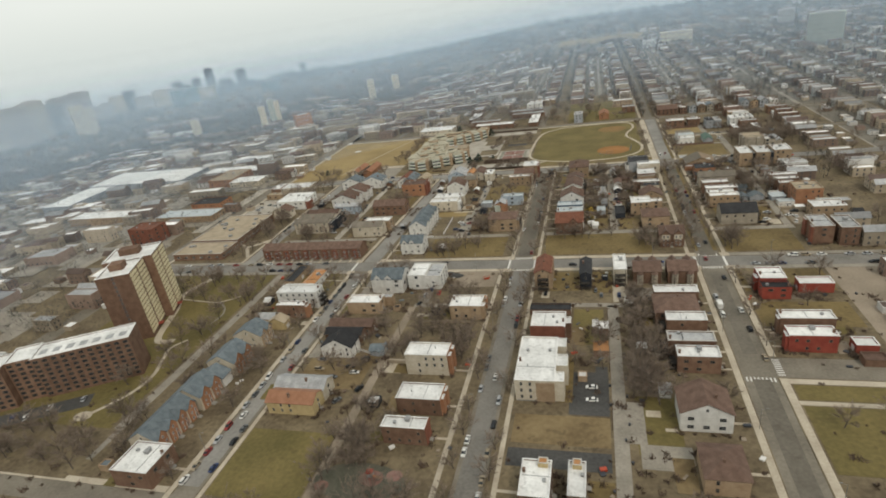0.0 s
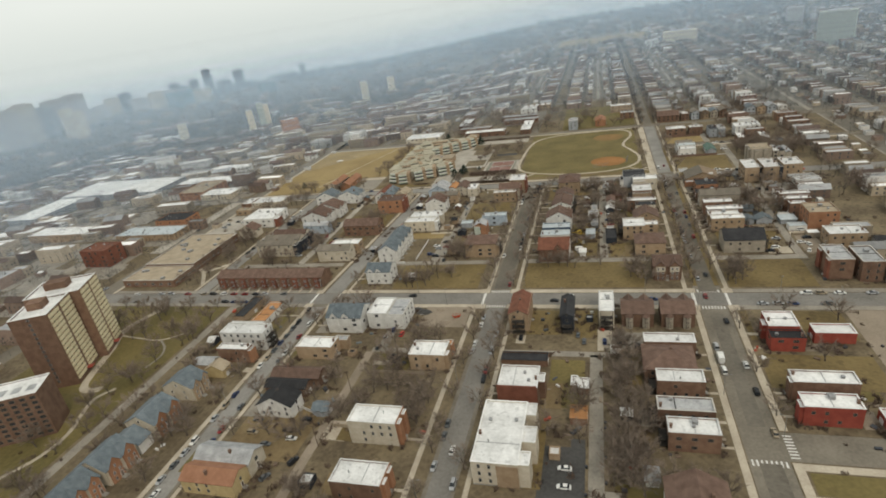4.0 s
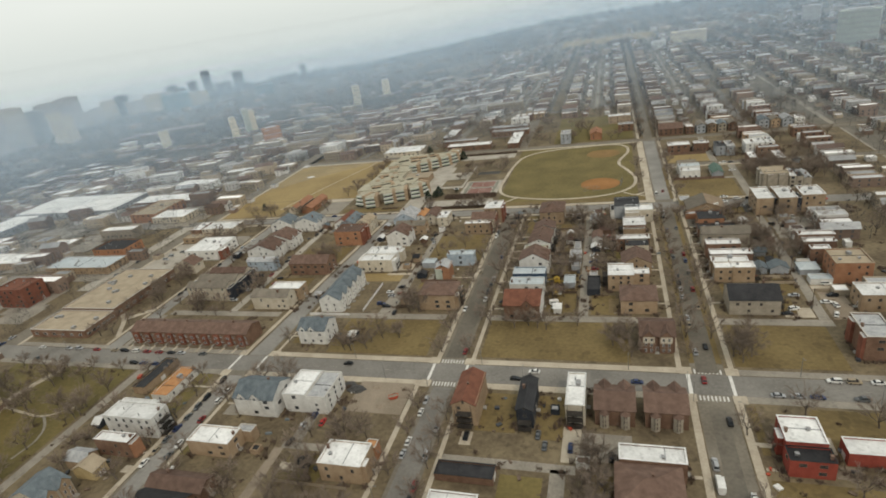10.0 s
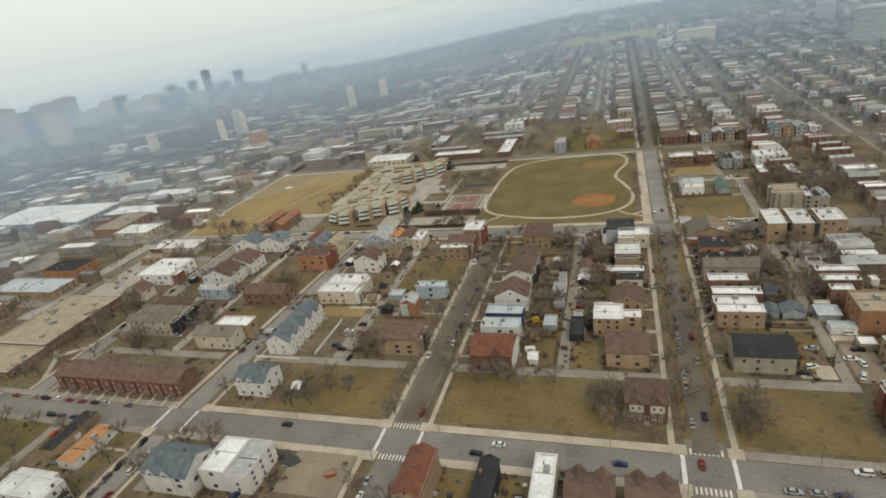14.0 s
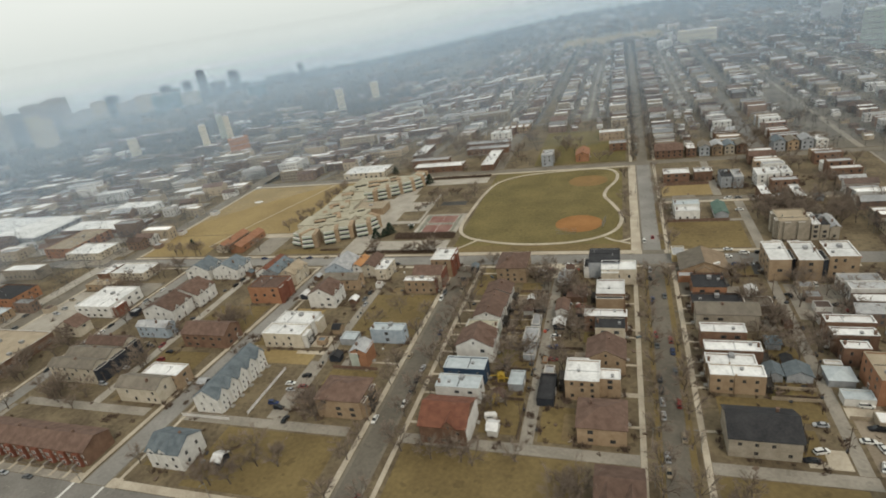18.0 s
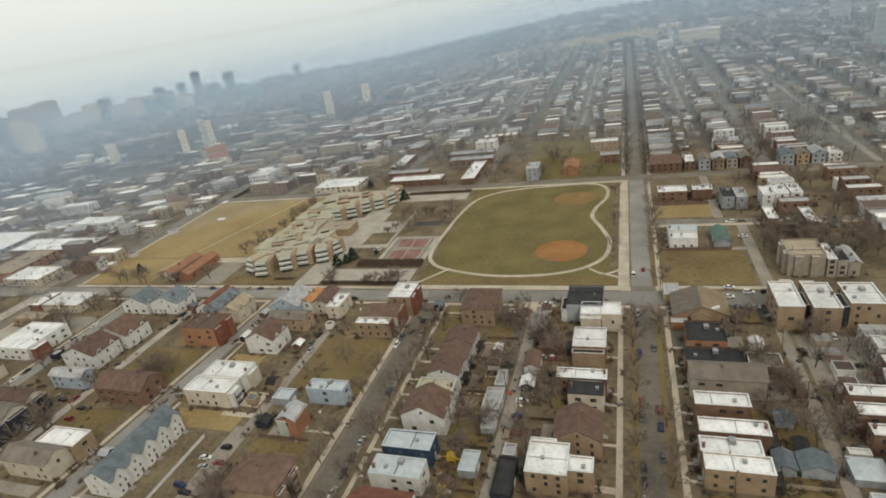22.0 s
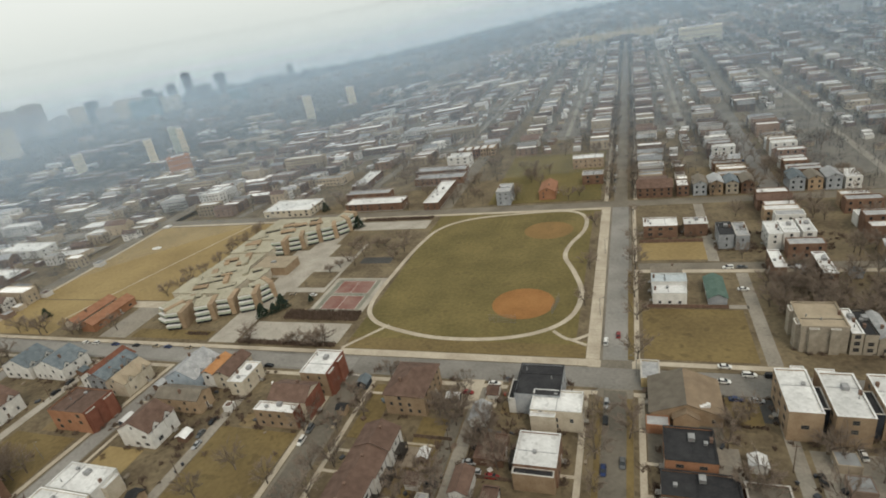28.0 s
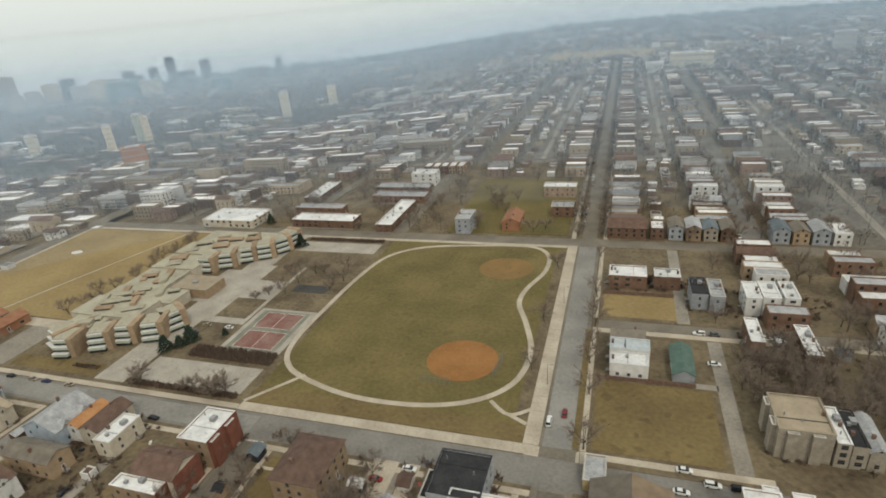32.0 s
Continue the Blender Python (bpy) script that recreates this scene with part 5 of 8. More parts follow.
def brick_terrace(x, y, w, d, h, units):
    """Terrace along the main street: one long roof, brick fronts to the south."""
    root = thing("brick_terrace", x + w / 2, y + d / 2, BASE, "long brown-roofed terrace of dark red brick with front walks", "townhouses")
    TAKEN.append((x - 1, y - 1, x + w + 1, y + d + 1))
    X, Y = w / 2, d / 2
    bm = bmesh.new()
    box(bm, -X, -Y, -0.3, X, Y, h)
    gable_wall(bm, -X, -Y, X, Y, h, 2.6, "x")
    part("wall", bm, WALL["brick"], root)
    bm = bmesh.new()
    pitched(bm, -X, -Y, X, Y, h, 2.6, "x")
    part("roof", bm, ROOF["brown"], root)
    u = w / units
    for i in range(units):
        cx = -X + (i + 0.5) * u
        part("front_bay", boxes((cx - u * 0.22, -Y - 1.0, -0.3, cx + u * 0.22, -Y + 0.1, h - 0.7)), WALL["redbrick"], root, "dark red brick bay")
        for s in range(2):
            ob = new("window", window_mesh(1.6, 1.5, trim_white))
            ob.parent = root
            ob.matrix_basis = pose(cx, -Y - 1.02, 1.0 + s * 2.9)
            ob = new("window", window_mesh(1.0, 1.5, trim_white))
            ob.parent = root
            ob.matrix_basis = pose(cx + u * 0.36, -Y - 0.02, 1.0 + s * 2.9)
        part("stoop", boxes((cx - u * 0.45, -Y - 2.6, -0.3, cx - u * 0.2, -Y, 0.5)), concrete_base, root)
        part("front_walk", boxes((cx - u * 0.42, -Y - 6.6, -0.2, cx - u * 0.24, -Y - 2.6, 0.09)), concrete, root, "pale concrete front walk")
        part("railing", boxes((cx - u * 0.2, -Y - 3.2, -0.2, cx + u * 0.46, -Y - 3.1, 1.1), (cx - u * 0.2, -Y - 3.2, -0.2, cx - u * 0.18, -Y - 0.9, 1.1)), trim_dark, root, "dark front railing")
        if i % 2 == 0:
            chimney(root, cx, 0.5, h + 2.2, 1.2)
    return root


brick_terrace(-177, 3.5, 74, 12.5, 7, 10)


def tudor(x, y, w, d, h, rear=False):
    root = thing("house", x + w / 2, y + d / 2, BASE, "brown-roofed brick house with grey-tan bay turrets behind" if rear else "brown brick tudor-style house with two half-timbered front gables", "house")
    TAKEN.append((x - 1, y - 1, x + w + 1, y + d + 1))
    X, Y = w / 2, d / 2
    bm = bmesh.new()
    box(bm, -X, -Y, -0.3, X, Y, h)
    gable_wall(bm, -X, -Y, X, Y, h, 2.4, "x")
    part("wall", bm, WALL["brick"], root)
    bm = bmesh.new()
    pitched(bm, -X, -Y, X, Y, h, 2.6, "x")
    part("roof", bm, ROOF["brown"], root)
    if rear:
        for side in (-1, 1):
            cx = side * w * 0.26
            bm = bmesh.new()
            gable_wall(bm, cx - 2.0, 1.5, cx + 2.0, Y + 0.6, h + 0.3, 2.0, "y")
            part("front_gable", bm, WALL["brick"], root)
            bm = bmesh.new()
            pitched(bm, cx - 2.0, 1.5, cx + 2.0, Y + 0.6, h + 0.3, 2.1, "y", 0.3, 0.15)
            part("gable_roof", bm, ROOF["brown"], root)
            bm = bmesh.new()
            bmesh.ops.create_cone(bm, cap_ends=True, segments=6, radius1=1.7, radius2=1.7, depth=h * 0.86 + 0.3, matrix=Matrix.Translation((cx, -Y - 0.4, h * 0.43 - 0.15)))
            turret = part("bay_turret", bm, WALL["stone"], root, "grey-tan stone bay")
            bm = bmesh.new()
            bmesh.ops.create_cone(bm, cap_ends=True, segments=6, radius1=2.0, radius2=0.05, depth=1.3, matrix=Matrix.Translation((cx, -Y - 0.4, h * 0.86 + 0.64)))
            part("turret_roof", bm, ROOF["brown"], turret)
            for s in range(3):
                ob = new("window", window_mesh(1.1, 1.4, trim_dark))
                ob.parent = root
                ob.matrix_basis = pose(cx, -Y - 1.9, 0.8 + s * 2.0)
        windows_on(root, "E", w, d, 0.3, 3, 2.4, 3.4, trim_dark)
        return root
    for side in (-1, 1):
        cx = side * w * 0.25
        bm = bmesh.new()
        box(bm, cx - w * 0.19, -Y - 0.9, -0.3, cx + w * 0.19, -Y + 0.2, h)
        gable_wall(bm, cx - w * 0.19, -Y - 0.9, cx + w * 0.19, -Y + 5, h, 2.6, "y")
        bay = part("front_bay", bm, WALL["brick"], root)
        part("stucco_panel", boxes((cx - w * 0.17, -Y - 0.96, h * 0.62, cx + w * 0.17, -Y - 0.88, h * 0.98)), WALL["cream"], root, "cream half-timber panel")
        bm = bmesh.new()
        pitched(bm, cx - w * 0.19, -Y - 0.9, cx + w * 0.19, -Y + 5, h, 2.7, "y", 0.3, 0.15)
        part("bay_roof", bm, ROOF["brown"], bay)
        for s in range(3):
            for k in (-1, 1):
                ob = new("window", window_mesh(1.0, 1.4, trim_white))
                ob.parent = root
                ob.matrix_basis = pose(cx + k * w * 0.08, -Y - 0.98, 0.9 + s * 2.5)
    put_on_face(root, "door", door_mesh(), "S", w, d, 0, 0.4)
    windows_on(root, "E", w, d, 0.3, 3, 2.5, 3.4, trim_white)
    return root


tudor(85, 9.5, 13.5, 13.5, 8)
tudor(67.8, -35.5, 13.5, 13.5, 7.0, True)
tudor(84.6, -35.2, 13.8, 13.5, 7.0, True)


def school_module(root, x, y, turn, w, d, h):
    """One terrace of the school: three window bands stepping out towards the ground, between tan brick piers."""
    m = pose(x, y, 0, 0, 0, turn)
    step = (h - 0.3) / 3

    def place(ob):
        ob.matrix_basis = m
        return ob

    for s in range(3):
        out, z = 1.3 * (2 - s), s * step
        place(part("window_band", boxes((-w / 2, -out, z + 0.2, w / 2, d, z + step * 0.52)), glass, root))
        place(part("spandrel", boxes((-w / 2 - 0.15, -out - 0.3, z + step * 0.52, w / 2 + 0.15, d, z + step * 0.98)), SPANDREL, root, "pale green-grey spandrel band"))
        place(part("terrace_edge", boxes((-w / 2 - 0.2, -out - 0.4, z + step * 0.98, w / 2 + 0.2, d, z + step * 1.04)), trim_white, root, "white terrace edge"))
    place(part("roof", boxes((-w / 2 - 0.3, 0.4, h, w / 2 + 0.3, d, h + 0.35)), ROOF["cream"], root))
    place(part("pier", boxes((w / 2 + 0.2, -1.4, -0.3, w / 2 + 3.0, d, h + 0.9)), WALL["tan"], root, "tan brick pier"))


SPANDREL = surf("green_grey_spandrel", (0.29, 0.33, 0.26), (0.41, 0.45, 0.37), big=0.4, fine=2)


def school():
    root = thing("school", -105, 270, 0.2, "sprawling terraced school with cream roofs and green-banded windows", "school")
    TAKEN.append((-142, 196, -70, 346))
    for k, (x0, y0, x1, y1, h) in enumerate(((-26, -64, -6, -46, 6.4), (-32, -46, 8, -28, 7.2), (-32, -28, 14, -14, 5.8), (-32, -14, -4, 8, 5.2), (-32, 8, -2, 26, 6.2), (-30, 26, 14, 42, 7.2), (-26, 42, 24, 60, 7.6))):
        part("wall", boxes((x0, y0, -0.3, x1, y1, h - 0.4)), WALL["cream"], root)
        part("roof", boxes((x0 - 0.2, y0 - 0.2, h - 0.4, x1 + 0.2, y1 + 0.2, h + 0.02 * k)), ROOF["cream"], root)
        rnd = random.Random(k)
        for _ in range(7):
            # upper terraces, set askew like the classroom wings below them
            px, py, long, deep, tall = rnd.uniform(x0 + 5, x1 - 5), rnd.uniform(y0 + 3, y1 - 3), rnd.uniform(6, 11), rnd.uniform(2.2, 4.0), rnd.uniform(0.8, 2.0)
            at = pose(px, py, h, 0, 0, rnd.choice((20, 25, 30, -62)))
            terrace = part("upper_terrace", boxes((-long / 2, -deep / 2, -0.2, long / 2, deep / 2, tall)), ROOF["cream"] if rnd.random() < 0.6 else WALL["tan"], root)
            terrace.matrix_basis = at
            part("window_band", boxes((-long / 2 + 0.3, -deep / 2 - 0.05, 0.15, long / 2 - 0.3, -deep / 2 + 0.1, tall * 0.6)), glass, terrace)
    for x, y, turn in ((-21, -65, -20), (-10, -70, 12), (3, -62.5, 22), (11, -55.5, 15), (23, -51, 22), (27, -41, 58)):
        school_module(root, x, y, turn, 7.4, 10, 8.6)
    for x, y, turn in ((-1, 17, 8), (8, 24, 22), (16, 33, 28), (25, 39, 28), (31, 49, 50), (33, 59, 75)):
        school_module(root, x, y, turn, 7.4, 9, 8.6)
    part("gym_wall", boxes((0, -12, -0.3, 23, 3, 5)), WALL["tan"], root, "tan brick hall")
    part("gym_roof", boxes((-0.3, -12.3, 5, 23.3, 3.3, 5.4)), ROOF["tan"], root)
    part("roof_vent", boxes((9, -6, 5.4, 12, -4, 6.2)), vent_metal, root)
    return root


school()


def warehouse(x, y, w, d, h, wall, roof, label, bays=6, skylights=0):
    root = thing("warehouse", x + w / 2, y + d / 2, BASE, label, "warehouse")
    TAKEN.append((x - 1, y - 1, x + w + 1, y + d + 1))
    X, Y = w / 2, d / 2
    part("wall", ring(bmesh.new(), -X, -Y, X, Y, -0.3, h, 0.4), WALL[wall], root)
    part("roof", boxes((-X + 0.4, -Y + 0.4, h - 0.7, X - 0.4, Y - 0.4, h - 0.3)), ROOF[roof], root)
    part("parapet_coping", ring(bmesh.new(), -X - 0.06, -Y - 0.06, X + 0.06, Y + 0.06, h, h + 0.15, 0.6), coping_mat, root)
    for s in "SE":
        windows_on(root, s, w, d, 0.4, 1, 3, (w if s == "S" else d) / bays, trim_white, 2.6, 1.6)
    rnd = random.Random(int(x))
    for i in range(4 + skylights):
        px, py = rnd.uniform(-X * 0.8, X * 0.8), rnd.uniform(-Y * 0.8, Y * 0.8)
        part("roof_unit", boxes((px - 1.2, py - 0.9, h - 0.3, px + 1.2, py + 0.9, h + 1.0)), vent_metal, root)
    return root


warehouse(-255.2, 5, 42, 22, 5, "brick", "tan", "low tan warehouse front with gravel roof beside an avenue", 7)
warehouse(-255, 27.3, 41.5, 53, 6.2, "brick", "tan", "huge low tan-roofed hall beside a brick terrace", 10, 6)


# ---- trees ----
def tapered(bm, a, b, ra, rb, n=5):
    d = (b - a)
    q = d.to_track_quat("Z", "Y")
    lo = [bm.verts.new(a + q @ Vector((ra * math.cos(2 * math.pi * i / n), ra * math.sin(2 * math.pi * i / n), 0))) for i in range(n)]
    hi = [bm.verts.new(b + q @ Vector((rb * math.cos(2 * math.pi * i / n), rb * math.sin(2 * math.pi * i / n), 0))) for i in range(n)]
    for i in range(n):
        j = (i + 1) % n
        bm.faces.new((lo[i], lo[j], hi[j], hi[i]))


def tree_template(seed, height, spread):
    """A bare tree: trunk and limbs in one mesh, the fine twigs of the crown in another."""
    r = random.Random(seed)
    wood_bm, twig_bm = bmesh.new(), bmesh.new()

    def twig_at(p, d, length):
        side = d.cross(Vector((r.uniform(-1, 1), r.uniform(-1, 1), r.uniform(-1, 1)))).normalized() * r.uniform(0.025, 0.06)
        tip = p + d * length
        twig_bm.faces.new([twig_bm.verts.new(v) for v in (p - side, p + side, tip)])

    fork = height * r.uniform(0.22, 0.3)
    top = Vector((r.uniform(-0.4, 0.4), r.uniform(-0.4, 0.4), fork))
    tapered(wood_bm, Vector((0, 0, -0.3)), top, 0.30, 0.22, 7)
    limbs = r.randint(6, 8)
    for i in range(limbs):
        a = 2 * math.pi * (i + r.uniform(-0.3, 0.3)) / limbs
        lean = r.uniform(0.35, 1.0) if i else 0.1
        end = top + Vector((math.cos(a) * spread * lean * 0.62, math.sin(a) * spread * lean * 0.62, (height - fork) * r.uniform(0.5, 0.72)))
        start = top - Vector((0, 0, r.uniform(0, fork * 0.25)))
        mid = start.lerp(end, 0.5) + Vector((math.cos(a), math.sin(a), -0.2)) * 0.5
        tapered(wood_bm, start, mid, 0.12, 0.08)
        tapered(wood_bm, mid, end, 0.08, 0.04)
        for _ in range(6):
            s = mid.lerp(end, r.uniform(-0.4, 1.0))
            d = Vector((math.cos(a) + r.uniform(-1, 1), math.sin(a) + r.uniform(-1, 1), r.uniform(0.1, 1.3))).normalized()
            e = s + d * r.uniform(1.4, 2.8) * spread / 5
            tapered(wood_bm, s, e, 0.045, 0.018, 3)
            for _ in range(26):
                p = s.lerp(e, r.uniform(0.25, 1.0))
                dd = (d + Vector((r.uniform(-1, 1), r.uniform(-1, 1), r.uniform(-0.4, 1)))).normalized()
                twig_at(p, dd, r.uniform(0.8, 2.2))
    meshes = []
    for bm, name, m in ((wood_bm, "trunk", bark), (twig_bm, "crown", twig)):
        me = bpy.data.meshes.new(name)
        bm.to_mesh(me)
        bm.free()
        me.materials.append(m)
        meshes.append(me)
    return meshes


TREES = [tree_template(40 + i, hh, ss) for i, (hh, ss) in enumerate(((10.5, 6.4), (12.5, 7.4), (8.5, 5.4), (13.5, 8), (9.5, 6.6), (6.5, 4.4)))]


tree_count = [0]
MORE_TREES = []


def tree(x, y, pick, size, turn, label="bare deciduous street tree with a fine grey-brown crown"):
    if tree_count[0] >= 295 or not -160 < x < 200 or y > 346:
        MORE_TREES.append((x, y, pick, size, turn))
        return
    tree_count[0] += 1
    root = thing("tree", x, y, BASE, label, "tree", "bare trees", turn)
    root.scale = (size, size, size)
    part("trunk", TREES[pick][0], None, root)
    part("crown", TREES[pick][1], None, root)


def blocked(x, y, pad):
    return any(x0 - pad < x < x1 + pad and y0 - pad < y < y1 + pad for x0, y0, x1, y1 in TAKEN)


tree_rng = random.Random(7)


def grove(x0, y0, x1, y1, count, label="bare tree in a thicket of back-yard trees", pad=1.0, small=False):
    for _ in range(count):
        for _ in range(8):
            x, y = tree_rng.uniform(x0, x1), tree_rng.uniform(y0, y1)
            if not blocked(x, y, pad):
                tree(x, y, tree_rng.choice((0, 2, 4, 5) if small else (0, 1, 2, 3, 4)), tree_rng.uniform(0.75, 1.1), tree_rng.uniform(0, 360), label)
                break


def avenue(x, y0, y1, gap, label="bare street tree on a grass verge", keep=0.8):
    y = y0
    while y < y1:
        if tree_rng.random() < keep:
            tree(x + tree_rng.uniform(-0.5, 0.5), y, tree_rng.choice((0, 1, 2, 4)), tree_rng.uniform(0.75, 1.1), tree_rng.uniform(0, 360), label)
        y += gap * tree_rng.uniform(0.7, 1.4)


grove(61, -132, 76, -50, 44)
grove(-42, -108, -6, -46, 27)
grove(-46, -164, -10, -142, 4)
grove(-50, -190, -30, -140, 16)
grove(18, -215, 52, -190, 10)
grove(62, -215, 98, -175, 12)
grove(-30, -215, -6, -180, 10)
grove(-80, -215, -54, -192, 6)
grove(38, -110, 53, -90, 5)
grove(78, -128, 100, -116, 4)
grove(-44, -110, -10, -95, 5)
grove(-225, -60, -152, -22, 26, "bare lawn tree beside the tower path", 0)
grove(-205, -186, -152, -164, 18, "bare tree in a thicket below a slab block")
grove(-175, -140, -152, -60, 14, "bare lawn tree below the tower blocks")
grove(-160, -182, -134, -150, 9)
grove(-142, -140, -132, -40, 9)
grove(-118, -130, -107, -92, 4)
grove(-86, -120, -52, -72, 9)
grove(-84, -40, -58, -20, 5)
grove(-50, 2, -8, 28, 9, "bare young tree on a vacant lot", small=True)
grove(18, 24, 60, 31, 6)
grove(70, 2, 82, 30, 7)
grove(118, 4, 128, 32, 8)
grove(-30, 38, -6, 56, 5)
grove(-28, 96, -6, 135, 2)
grove(-118, 80, -100, 104, 8)
grove(-212, 6, -197, 28, 4)
grove(-186, 14, -140, 46, 8)
grove(-150, 50, -130, 90, 6)
grove(-181, 40, -176, 100, 5)
grove(-228, 128, -195, 166, 11)
grove(44, 100, 57, 165, 13)
grove(43, 40, 57, 96, 9)
grove(18, 36, 24, 160, 7)
grove(64, 60, 76, 165, 16)
grove(142, 86, 156, 130, 8)
grove(141, 100, 156, 168, 9)
grove(163, 90, 172, 150, 6)
grove(120, -60, 160, -24, 4)
grove(120, -140, 200, -114, 5)
grove(168, 216, 214, 260, 52, "bare tree in a dense grey-brown thicket")
grove(176, 116, 240, 150, 16)
grove(200, -20, 255, 40, 12)
grove(160, 272, 230, 345, 12)
grove(20, 362, 96, 470, 14, "bare tree on a grassy lot")
grove(-66, 188, -12, 192, 9, "bare small tree in a hedge line by a pad", 0, True)
grove(-92, 296, -70, 344, 3)
for row in range(16):
    tree(-146 + tree_rng.uniform(-6, 3), 232 + row * 6.5, row % 3, tree_rng.uniform(0.7, 1.0), row * 67, "bare tree between a school and a playing field")
grove(-230, 188, -150, 196, 8)
grove(-64, 240, -48, 300, 5, "bare young tree in a school bed", 0, True)
grove(-42, 262, -14, 305, 8, "bare tree in a play garden", 0, True)
grove(22, 170, 40, 171.5, 2)
grove(118, 356, 240, 470, 45)
grove(-110, 352, 16, 480, 34)
grove(206, -60, 330, 350, 60)
avenue(0, -220, -24, 17)
avenue(13.2, -220, -24, 15)
avenue(0, 4, 165, 13)
avenue(13.2, 4, 165, 13)
avenue(-104.4, -185, -24, 18)
grove(-212, 34, -196, 88, 14)
avenue(-86.4, -120, -22, 24)
avenue(-82.2, 8, 60, 18)
avenue(104.0, 6, 165, 12)
avenue(114.0, 6, 165, 12)
avenue(116, -90, -24, 22, keep=0.4)
avenue(116.6, 190, 345, 14)
avenue(95, 192, 340, 20, keep=0.6)
avenue(101.8, 360, 700, 15)
avenue(117, 360, 700, 15)
avenue(186, 360, 620, 14)
for x in range(-230, -110, 17):
    tree(x + tree_rng.uniform(-2, 2), -21.5, 2, 0.9, x * 7, "bare street tree beside the main street")



def joined_trees():
    """Trees beyond the countable ones, in one mesh."""
    made = []
    for k in (0, 1):
        packs = []
        for pair in TREES:
            me = pair[k]
            me.calc_loop_triangles()
            co = np.empty(len(me.vertices) * 3)
            me.vertices.foreach_get("co", co)
            tri = np.empty(len(me.loop_triangles) * 3, dtype=np.int32)
            me.loop_triangles.foreach_get("vertices", tri)
            packs.append((co.reshape(-1, 3), tri))
        out = []
        for x, y, pick, size, turn in MORE_TREES:
            co, tri = packs[pick]
            c, n = math.cos(radians(turn)) * size, math.sin(radians(turn)) * size
            p = np.stack([x + co[:, 0] * c - co[:, 1] * n, y + co[:, 0] * n + co[:, 1] * c, co[:, 2] * size + BASE], 1)
            out.append(p[tri])
        made.append(np.concatenate(out))
    return made


def soup(name, points, material, label, category):
    """A mesh of loose triangles."""
    me = bpy.data.meshes.new(name)
    me.vertices.add(len(points))
    me.vertices.foreach_set("co", points.ravel())
    me.loops.add(len(points))
    me.loops.foreach_set("vertex_index", np.arange(len(points), dtype=np.int32))
    me.polygons.add(len(points) // 3)
    me.polygons.foreach_set("loop_start", np.arange(0, len(points), 3, dtype=np.int32))
    me.update(calc_edges=True)
    me.materials.append(material)
    return tagged(new(name, me), label, category, "", "stuff")


more_wood, more_twigs = joined_trees()
soup("tree_trunks", more_wood, bark, "bare trunks and limbs of further trees", "trees")
soup("tree_twigs", more_twigs, twig, "fine bare twigs of further trees", "trees")

EVERGREEN = []


def evergreen(x, y, size):
    """A dense dark conifer of many drooping sprays."""
    if not EVERGREEN:
        r = random.Random(5)
        bm = bmesh.new()
        for i in range(420):
            z = r.uniform(0.3, 5.6)
            rad = (6.0 - z) * 0.42 * r.uniform(0.5, 1.05)
            a = r.uniform(0, 2 * math.pi)
            p = Vector((rad * math.cos(a), rad * math.sin(a), z))
            d = Vector((math.cos(a), math.sin(a), r.uniform(-0.7, 0.3))) * r.uniform(0.5, 1.0)
            s = Vector((-math.sin(a), math.cos(a), r.uniform(-0.4, 0.4))) * r.uniform(0.2, 0.4)
            bm.faces.new([bm.verts.new(v) for v in (p - s, p + d * 0.4 - s * 0.5, p + d, p + s)])
        me = bpy.data.meshes.new("crown")
        bm.to_mesh(me)
        bm.free()
        me.materials.append(needle)
        bm = bmesh.new()
        tapered(bm, Vector((0, 0, -0.3)), Vector((0, 0, 4.5)), 0.2, 0.05)
        tm = bpy.data.meshes.new("trunk")
        bm.to_mesh(tm)
        bm.free()
        tm.materials.append(bark)
        EVERGREEN.extend((me, tm))
    root = thing("evergreen", x, y, BASE, "dense dark green conifer", "tree", "evergreens")
    root.scale = (size, size, size * 0.9)
    part("crown", EVERGREEN[0], None, root)
    part("trunk", EVERGREEN[1], None, root)


for x, y, s in ((-69, 213, 1.5), (-62, 221.5, 1.6), (-64.5, 217, 1.1), (-66, 328, 1.7), (-221, 206, 1.2), (-112, 364, 1.4), (-49, 229, 0.7)):
    evergreen(x, y, s)


def hedge(x0, y0, x1, y1, h, label="brown clipped winter hedge"):
    """A hedge of many upright twig clumps."""
    r = random.Random(int(x0 * 3 + y0))
    bm = bmesh.new()
    count = int((x1 - x0) * (y1 - y0) * 9)
    for _ in range(min(count, 2500)):
        p = Vector((r.uniform(x0, x1), r.uniform(y0, y1), 0.1))
        s = Vector((r.uniform(-1, 1), r.uniform(-1, 1), 0)).normalized() * r.uniform(0.12, 0.3)
        tip = p + Vector((r.uniform(-0.4, 0.4), r.uniform(-0.4, 0.4), h * r.uniform(0.6, 1.1)))
        bm.faces.new([bm.verts.new(v) for v in (p - s, p + s, tip + s * 0.6, tip - s * 0.6)])
    me = bpy.data.meshes.new("hedge")
    bm.to_mesh(me)
    bm.free()
    me.materials.append(hedge_mat)
    tagged(new("hedge", me), label, "hedge", "", "stuff")


hedge(-55, 210.5, -13, 218, 2.2, "brown thicket hedge between a pad and ball courts")
hedge(-68, 188.6, -14, 191.2, 1.8)
hedge(-66, 338, -14, 341, 1.6)
hedge(-104, 194, -90, 196, 1.2)
hedge(-28, 55.2, -8, 56.4, 1.4)



